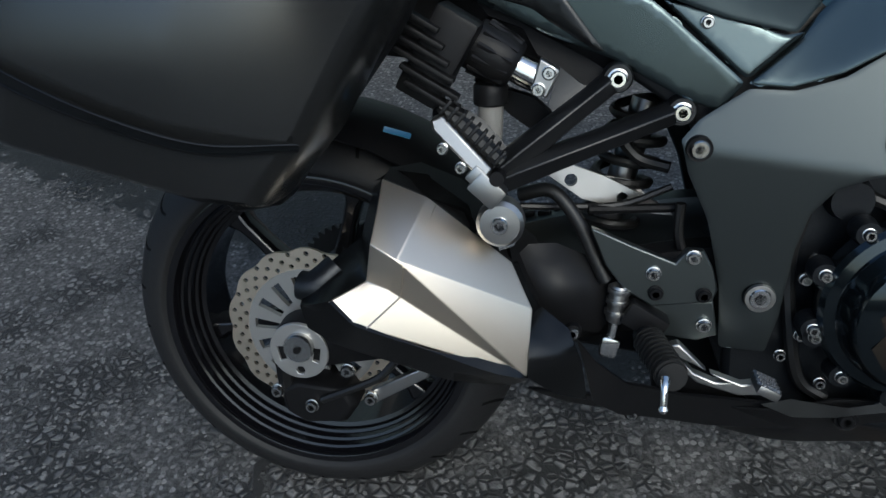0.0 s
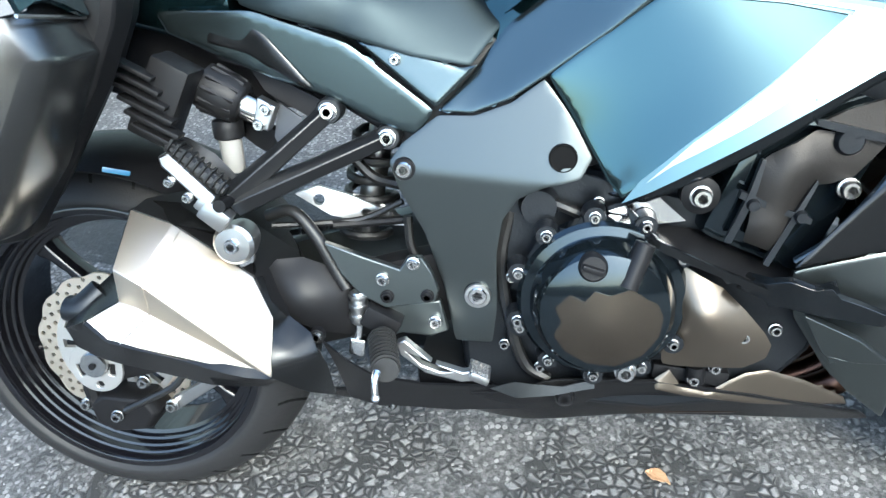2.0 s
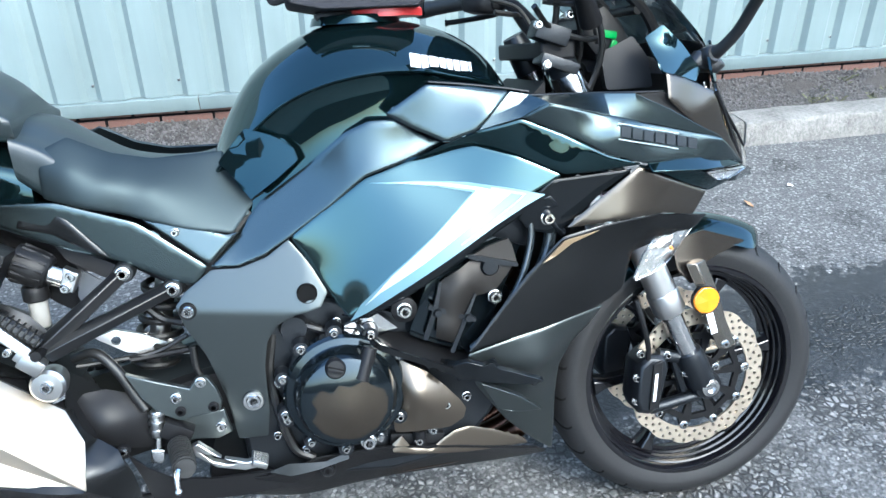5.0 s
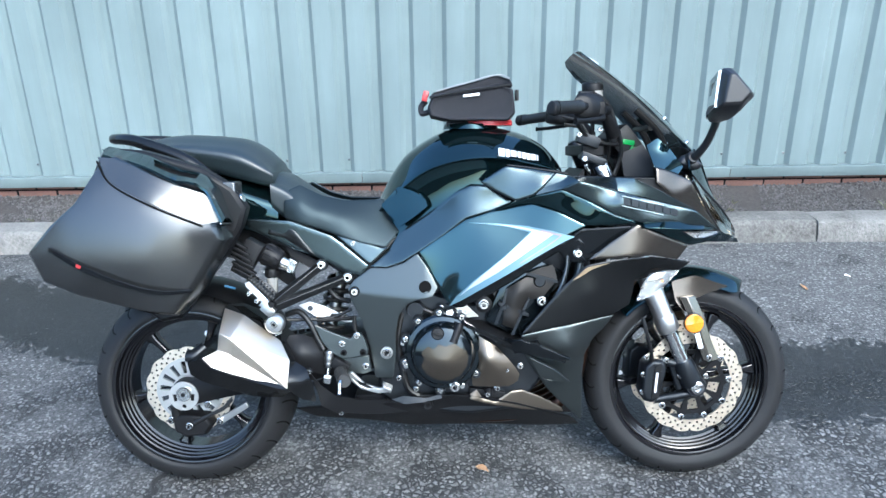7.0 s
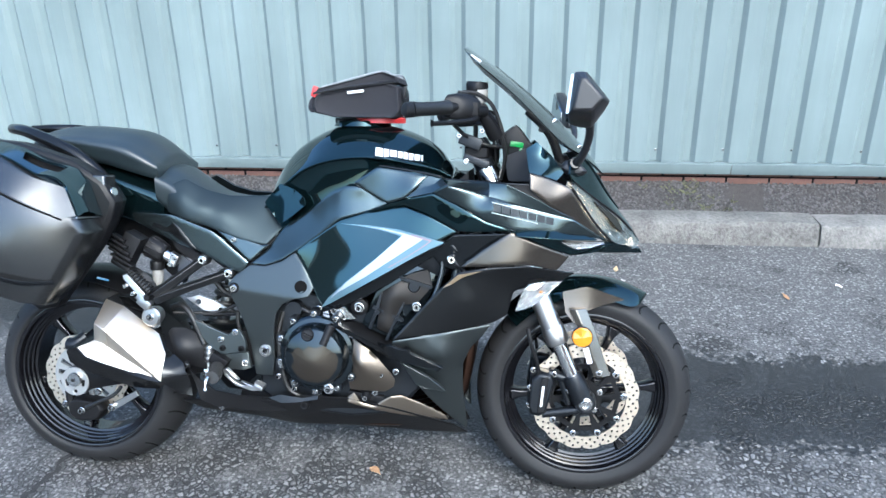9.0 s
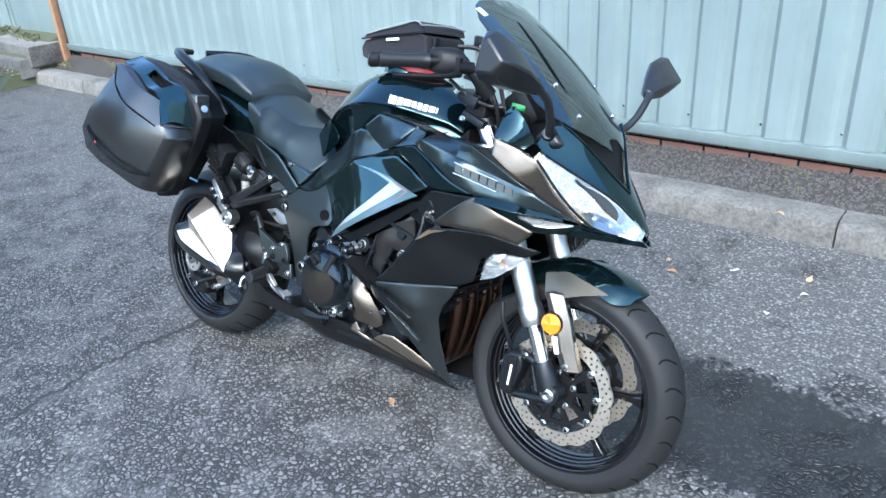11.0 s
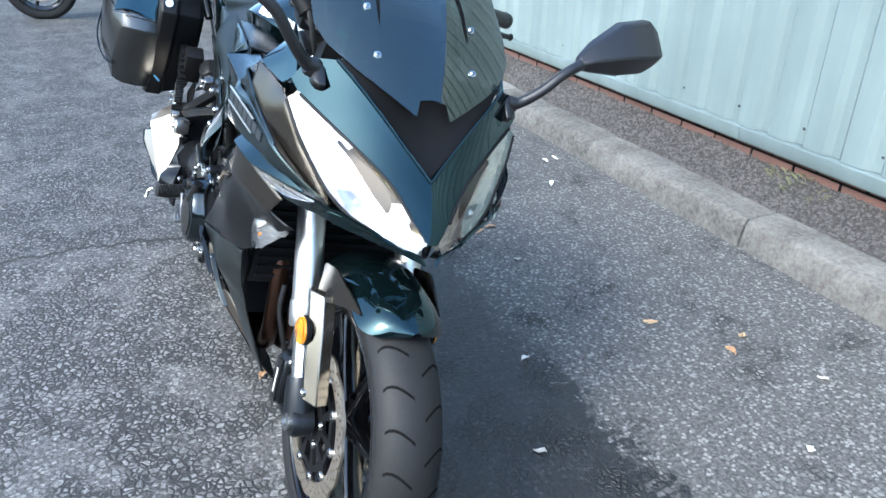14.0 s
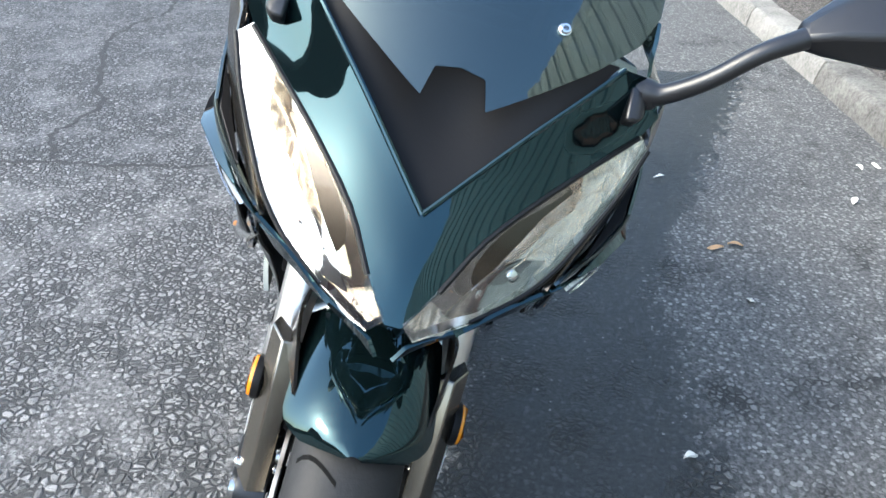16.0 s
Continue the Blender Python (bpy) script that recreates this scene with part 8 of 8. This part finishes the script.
# ---- luggage ----
def pannier():
    """Hard side case: body, gloss lid with a carrying handle, stripe, lock."""
    root = thing("pannier", "black hard side case fixed to the motorcycle's tail", "pannier", LEAN_ROOT @ pose(0.80 * 0.02, -2.2 * 0.02, 0.98 * 0.02) @ Matrix.Scale(0.98, 4))
    base = [(-0.285, -0.340, 0.742), (-0.250, -0.340, 0.669), (-0.167, -0.340, 0.632), (0.009, -0.340, 0.578), (0.064, -0.340, 0.572), (0.126, -0.340, 0.643), (0.196, -0.340, 0.764), (0.183, -0.340, 0.807), (0.160, -0.340, 0.873), (0.081, -0.340, 0.905), (0.011, -0.340, 0.940), (-0.070, -0.340, 0.980), (-0.102, -0.340, 0.963), (-0.151, -0.340, 0.869), (-0.221, -0.340, 0.809)]
    frame_ring = [(-0.187, -0.240, 0.863), (-0.148, -0.240, 0.953), (-0.124, -0.240, 0.996), (-0.028, -0.240, 0.987), (0.113, -0.240, 0.944), (0.196, -0.240, 0.891), (0.227, -0.240, 0.837), (0.213, -0.240, 0.793), (0.174, -0.240, 0.725), (0.043, -0.240, 0.552), (-0.007, -0.240, 0.542), (-0.111, -0.240, 0.618)]

    def face_y(x, z):
        return -0.397 + max(0.0, x - 0.05) * 0.36 + max(0.0, z - 0.845) * 0.50 + max(0.0, 0.68 - z) * 0.45 + max(0.0, -0.12 - x) * 0.16 + max(0.0, -0.33 - x) * 0.3

    cx, cz = -0.09, 0.80

    def ring(y, s, out=False):
        q = [(cx + (x - cx) * s, z) for x, z in ((x, cz + (z - cz) * s) for x, _, z in base)]
        return [(x, max(y, face_y(x, z) + (y + 0.392)) if out else y, z) for x, z in q]

    part("case", loft([ring(-0.245, 0.985), ring(-0.27, 1.0), ring(-0.335, 1.0, True), ring(-0.368, 0.988, True), ring(-0.385, 0.962, True), ring(-0.392, 0.92, True), ring(-0.392, 0.5, True)]), PANM, root, "textured black case shell", 30, 0.004)
    part("case_back", loft([[(x + (x - cx) * k, y, z + (z - cz) * k) for x, _, z in frame_ring] for y, k in ((-0.125, -0.16), (-0.14, -0.10), (-0.20, -0.04), (-0.21, 0.0), (-0.25, 0.0), (-0.258, -0.04))]), PLASTIC, root, "black back half of the case", 30, 0.003)

    def on_face(pts, up=0.0):
        return [(x, face_y(x, z) - up, z) for x, _, z in pts]

    lid = on_face([(-0.105, -0.315, 0.971), (-0.063, -0.345, 0.910), (0.034, -0.370, 0.862), (0.147, -0.385, 0.806), (0.189, -0.375, 0.813), (0.169, -0.360, 0.860), (0.149, -0.352, 0.880), (0.083, -0.345, 0.902), (0.007, -0.330, 0.936), (-0.069, -0.318, 0.968)])
    part("lid", skin(lid, (), 1, 0.018, 0.004, 0.004, 0.05), PANM, root, "textured black lid side", 50)
    oute, inne = [(-0.106, -0.312, 0.974), (0.006, -0.328, 0.942), (0.083, -0.344, 0.908), (0.157, -0.356, 0.883), (0.195, -0.375, 0.810)], [(-0.118, -0.240, 0.994), (-0.026, -0.246, 0.976), (0.079, -0.252, 0.934), (0.160, -0.258, 0.883), (0.190, -0.262, 0.800)]
    hole = [(o[0] * u + i[0] * (1 - u), o[1] * u + i[1] * (1 - u)) for o, i, u in ((oute[1], inne[1], 0.75), (oute[2], inne[2], 0.78), (oute[2], inne[2], 0.3), (oute[1], inne[1], 0.3))]
    hole = [(hole[0][0] + 0.02, hole[0][1]), (hole[1][0] + 0.04, hole[1][1]), (hole[2][0] + 0.04, hole[2][1]), (hole[3][0] + 0.02, hole[3][1])]
    part("lid_top", skin(oute + list(reversed(inne)), (), 2, 0.02, 0.006, 0.006, 0.04, [hole]), LIDM, root, "gloss black lid top with a carrying slot", 50)
    mid = [tuple((Vector(o) + Vector(i)) / 2) for o, i in zip(oute, inne)]
    # black plate under the slot puts the recess's shade into colour
    part("handle_recess", loft([[(x + dx, y - 0.045, z - 0.022 + dz), (x + dx, y + 0.045, z - 0.022 + dz), (x + dx, y + 0.045, z - 0.028 + dz), (x + dx, y - 0.045, z - 0.028 + dz)] for (x, y, z), dx, dz in ((mid[1], 0, 0), (mid[2], 0, 0), (mid[3], -0.02, 0.0))]), GROOVE, root, "near-black plate for the shade below the handle")
    part("lid_edge", tube([oute[-1], tuple((Vector(oute[-1]) + Vector(inne[-1])) / 2), inne[-1]], 0.002, 8), ALU, root, "bright lid edge")
    lock = part("lock", revolve([(0.004, 0.004), (0.011, 0.004), (0.013, 0.0), (0.013, -0.006), (0.004, -0.006)], (0.212, -0.232, 0.862), 20, (1, -0.2, 0.3)), CHROME, root, "round chrome lock")
    part("lock_plate", loft([[(0.200, -0.254, 0.905), (0.208, -0.21, 0.905), (0.208, -0.205, 0.80), (0.200, -0.25, 0.79)], [(0.12, -0.255, 0.905), (0.12, -0.205, 0.905), (0.12, -0.205, 0.80), (0.12, -0.255, 0.79)]]), PANM, root, "", 40, 0.004)
    stripe = on_face([(-0.216, -0.390, 0.760), (-0.136, -0.390, 0.717), (-0.053, -0.390, 0.680), (0.033, -0.390, 0.651), (0.113, -0.390, 0.646), (0.112, -0.390, 0.640), (0.033, -0.390, 0.641), (-0.054, -0.390, 0.668), (-0.140, -0.390, 0.706), (-0.219, -0.390, 0.751)])
    part("stripe", skin(stripe, (), 1, 0.016, 0.002, 0.0035, 0.02), JET, root, "thin gloss black trim strip", 50)
    for row, up in ((stripe[:5], 0.0045), (stripe[5:], 0.0045)):
        part("stripe_edge", tube([(x, y - up, z) for x, y, z in row], 0.0013, 6), SATIN, root, "fine raised edge of the strip")
    part("red_mark", skin(on_face([(-0.147, -0.390, 0.721), (-0.135, -0.390, 0.716), (-0.138, -0.390, 0.709), (-0.149, -0.390, 0.713)]), (), 1, 0.02, 0.001, 0.005, 0), REDM, root, "small red mark")
    part("seam_line", tube(on_face([(-0.107, -0.318, 0.963), (-0.066, -0.347, 0.908), (0.034, -0.372, 0.857), (0.147, -0.387, 0.802)], 0.001), 0.0025, 6), GROOVE, root, "lid seam")
    part("blue_label", block((0.17, -0.238, 0.63), (0.03, 0.003, 0.006), (0, 20, 30), 0.001), paint("blue_label", (0.01, 0.06, 0.12), 0.4), root, "small blue label")
    return root


pannier()
# black hinge fingers between case and tail
hinge = part("pannier_bracket", block((0.21, -0.185, 0.70), (0.05, 0.05, 0.10), (0, 30, 0), 0.006), PLASTIC, bike, "black case mounting bracket")
for k in range(6):
    part("bracket_rib", block((0.185 + 0.012 * k * 0.4, -0.212, 0.745 - 0.017 * k), (0.07, 0.02, 0.006), (0, 30, 0), 0.002), PLASTIC, hinge)


def tank_bag():
    root = thing("tank_bag", "small black fabric tank bag clipped on the fuel tank", "bag", LEAN_ROOT)
    out = [(0.700, 1.070), (0.755, 1.058), (0.92, 1.056), (0.936, 1.075), (0.930, 1.140), (0.905, 1.150), (0.80, 1.135), (0.706, 1.118), (0.694, 1.095)]
    rings = []
    for y, s in ((-0.084, 0.86), (-0.092, 0.95), (-0.080, 1.0), (0.080, 1.0), (0.092, 0.95), (0.084, 0.86)):
        rings.append([(0.815 + (x - 0.815) * s, y, 1.10 + (z - 1.10) * s) for x, z in out])
    part("bag_body", loft(rings), FABRIC, root, "woven black fabric body", 50, 0.006)
    lid = [(0.700, 1.122), (0.80, 1.139), (0.905, 1.154), (0.930, 1.148), (0.922, 1.166), (0.886, 1.178), (0.82, 1.160), (0.712, 1.134)]
    rings = []
    for y, s in ((-0.083, 0.9), (-0.090, 0.985), (-0.080, 1.0), (0.080, 1.0), (0.090, 0.985), (0.083, 0.9)):
        rings.append([(0.815 + (x - 0.815) * s, y, 1.148 + (z - 1.148) * s) for x, z in lid])
    part("bag_lid", loft(rings), FABRIC, root, "zipped fabric lid", 50, 0.004)
    for side in (-1, 1):
        part("piping", tube([(0.72, side * 0.086, 1.137), (0.80, side * 0.090, 1.158), (0.884, side * 0.088, 1.178), (0.918, side * 0.1, 1.168)], 0.0022, 6), PIPING, root, "pale reflective piping")
        part("zip", tube([(0.70, side * 0.093, 1.120), (0.80, side * 0.094, 1.137), (0.92, side * 0.090, 1.151)], 0.003, 6), BLACKRUB, root, "black zip")
    part("front_piping", tube([(0.918, -0.1, 1.168), (0.925, 0.0, 1.172), (0.918, 0.1, 1.168)], 0.0022, 6), PIPING, root)
    part("zip_label", block((0.815, -0.094, 1.125), (0.045, 0.003, 0.007), (0, -6, 0), 0.001), WHITEM, root, "pale plain bar")
    part("mount_ring", revolve([(0.03, 0.008), (0.066, 0.008), (0.07, 0.004), (0.07, -0.008), (0.03, -0.008)], (0.865, 0, 1.052), 40, (0, 0, 1)), REDM, root, "red quick-release ring")
    part("mount_block", block((0.815, 0, 1.050), (0.14, 0.080, 0.014), (0, 0, 0), 0.004), PLASTIC, root)
    part("rear_loop", tube([(0.70, -0.03, 1.085), (0.678, -0.03, 1.08), (0.676, -0.02, 1.10), (0.69, -0.02, 1.115)], 0.008, 8), FABRIC, root, "black strap loop")
    part("rear_tab", block((0.688, -0.03, 1.128), (0.016, 0.02, 0.03), (0, 15, 0), 0.004), REDM, root, "red pull tab")
    part("side_buckle", block((0.942, -0.06, 1.125), (0.01, 0.025, 0.03), (0, 0, 0), 0.003), PLASTIC, root)
    return root


tank_bag()


# ---- the second motorcycle, parked further along the wall ----
def far_motorcycle():
    root = thing("parked_motorcycle", "dark motorcycle with a black fabric saddlebag parked along the wall", "motorcycle", pose(-5.36, 0.79, 0, -6, 0, 266))
    c, f = (0.0, 0.0, 0.31), (1.52, 0, 0.30)
    for nm, w, tw in (("rear_wheel", c, 0.085), ("front_wheel", f, 0.06)):
        h = part(nm, revolve([(0.015, -0.07), (0.04, -0.07), (0.04, 0.07), (0.015, 0.07)], w, 24), DARK, root)
        part("tyre", tyre(w, 0.31, tw, 0.215), RUBBER, h)
        part("rim", rim_body(w, 0.215, tw * 0.8), RIMM, h)
        part("brake_disc", plate(circle(w[0], w[2], 0.12, 40), w[1] + 0.09, w[1] + 0.095, [circle(w[0], w[2], 0.075, 24)], 0.04), DISCM, h)
        for k in range(5):
            a = k * 1.2566
            part("spoke", rod((w[0] + 0.03 * math.cos(a), w[1], w[2] + 0.03 * math.sin(a)), (w[0] + 0.2 * math.cos(a), w[1], w[2] + 0.2 * math.sin(a)), 0.014, 8), RIMM, h)
    for s in (-1, 1):
        part("swingarm", block((0.24, s * 0.125, 0.315), (0.66, 0.035, 0.10), (0, 0, 0), 0.008), ALU, root, "silver box-section swingarm")
        part("fork_leg", rod((1.50, s * 0.1, 0.32), (1.20, s * 0.1, 0.98), 0.024), FORKM, root)
        part("header_pipe", tube([(0.98, s * 0.08, 0.62), (1.10, s * 0.09, 0.52), (1.10, s * 0.10, 0.32), (0.98, s * 0.11, 0.22), (0.40, s * 0.13, 0.24)], 0.022, 10), COPPER, root, "heat-browned exhaust header")
        part("frame_tube", tube([(1.16, s * 0.05, 0.86), (0.98, s * 0.13, 0.60), (0.92, s * 0.13, 0.30), (0.5, s * 0.13, 0.27)], 0.016, 8), DARK, root, "black frame tube")
        part("rear_shock", rod((0.10, s * 0.15, 0.36), (0.22, s * 0.15, 0.70), 0.025), DARK, root)
        part("saddlebag", smooth_loft([[(x + 0.05, s * y, z - 0.12) for x, z in ((-0.22 * k - 0.02, 0.66), (-0.27 * k, 0.80), (-0.2 * k, 0.98), (0.05, 1.02), (0.28 * k, 0.95), (0.30 * k, 0.78), (0.18 * k, 0.63), (-0.05, 0.60))] for y, k in ((0.14, 0.85), (0.17, 1.0), (0.30, 1.0), (0.34, 0.8))], 2, 2), FABRIC, root, "black fabric saddlebag")
        part("bag_piping", tube([(-0.16, s * 0.325, 0.60), (-0.15, s * 0.335, 0.79), (0.09, s * 0.34, 0.85), (0.29, s * 0.335, 0.77), (0.25, s * 0.325, 0.58)], 0.005, 6), WHITEM, root, "pale piping")
        part("footrest", rod((0.55, s * 0.14, 0.33), (0.55, s * 0.27, 0.33), 0.012), ALU, root)
    part("engine", block((0.72, 0, 0.44), (0.46, 0.34, 0.34), (0, 0, 0), 0.04), ENGINE, root)
    part("engine_cover", revolve([(0.001, 0.05), (0.09, 0.045), (0.11, 0.02), (0.11, 0), (0.001, 0)], (0.66, -0.16, 0.40), 28, (0, -1, 0)), ALU, root, "polished engine cover")
    for k in range(6):
        part("cooling_fin", block((0.80, 0, 0.56 + 0.022 * k), (0.27, 0.36, 0.008), (0, 12, 0), 0.002), ENGINE, root)
    part("carburettor", join(rod((0.56, -0.17, 0.62), (0.56, 0.17, 0.62), 0.03), rod((0.52, -0.15, 0.58), (0.64, -0.15, 0.66), 0.024)), ALU, root, "silver carburettors")
    part("front_mudguard", smooth_loft([[(f[0] + r * math.cos(radians(a)), y, f[2] + r * math.sin(radians(a))) for r, y in ((0.315, -0.07), (0.335, -0.05), (0.34, 0.0), (0.335, 0.05), (0.315, 0.07), (0.325, 0.0))] for a in (60, 85, 110, 135, 155)], 2, 3), REDPAINT, root, "red front mudguard", 60)
    part("fuel_tank", smooth_loft([section(*q) for q in ((0.50, 0.84, 0.05, 0.09, 0.80, 0.08, 0.74), (0.70, 0.98, 0.09, 0.15, 0.86, 0.12, 0.76), (0.90, 0.98, 0.08, 0.14, 0.88, 0.12, 0.80), (1.05, 0.90, 0.05, 0.09, 0.86, 0.08, 0.82))], 2, 3), GLOSS, root)
    part("seat", smooth_loft([section(*q) for q in ((-0.25, 0.86, 0.06, 0.09, 0.83, 0.08, 0.79), (0.1, 0.86, 0.09, 0.13, 0.82, 0.11, 0.76), (0.35, 0.82, 0.09, 0.13, 0.79, 0.11, 0.73), (0.55, 0.83, 0.06, 0.09, 0.79, 0.08, 0.74))], 2, 3), SEATM, root)
    part("tail_light", block((-0.29, 0, 0.82), (0.05, 0.12, 0.05), (0, 0, 0), 0.01), REDM, root, "red tail light")
    for s in (-1, 1):
        part("indicator", join(rod((-0.22, s * 0.05, 0.78), (-0.27, s * 0.17, 0.77), 0.007), revolve([(0.001, 0.03), (0.018, 0.02), (0.022, 0), (0.014, -0.025), (0.001, -0.03)], (-0.28, s * 0.185, 0.77), 12, (1, 0, 0))), AMBER, root)
    part("handlebar", tube([(1.06, -0.36, 1.02), (1.06, -0.2, 1.06), (1.08, 0, 1.03), (1.06, 0.2, 1.06), (1.0, 0.36, 1.02)], 0.013, 8), DARK, root)
    part("centre_stand", rod((0.5, 0.12, 0.28), (0.44, 0.26, 0.004), 0.012), DARK, root)
    return root


far_motorcycle()
# drift of dead leaves at the foot of the bank
rng = random.Random(11)
drift_v, drift_f = [], []
for k in range(260):
    x, y = -6.1 + rng.gauss(0, 0.26), 1.56 + rng.gauss(0, 0.07)
    a, l = rng.uniform(0, 6.28), rng.uniform(0.02, 0.04)
    z = 0.075 + max(0.0, y - 1.5) * 0.5 + rng.random() * 0.03
    i = len(drift_v)
    dx, dy = math.cos(a) * l, math.sin(a) * l
    drift_v += [(x - dx, y - dy, z), (x + dy * 0.45, y - dx * 0.45, z + 0.008), (x + dx, y + dy, z + 0.004), (x - dy * 0.45, y + dx * 0.45, z + 0.01)]
    drift_f += [(i, i + 1, i + 2), (i, i + 2, i + 3)]
tagged(part("leaf_drift", bm_from(drift_v, drift_f), LEAFM, None, "drift of brown dead leaves at the kerb", 0), category="leaves", kind="stuff")
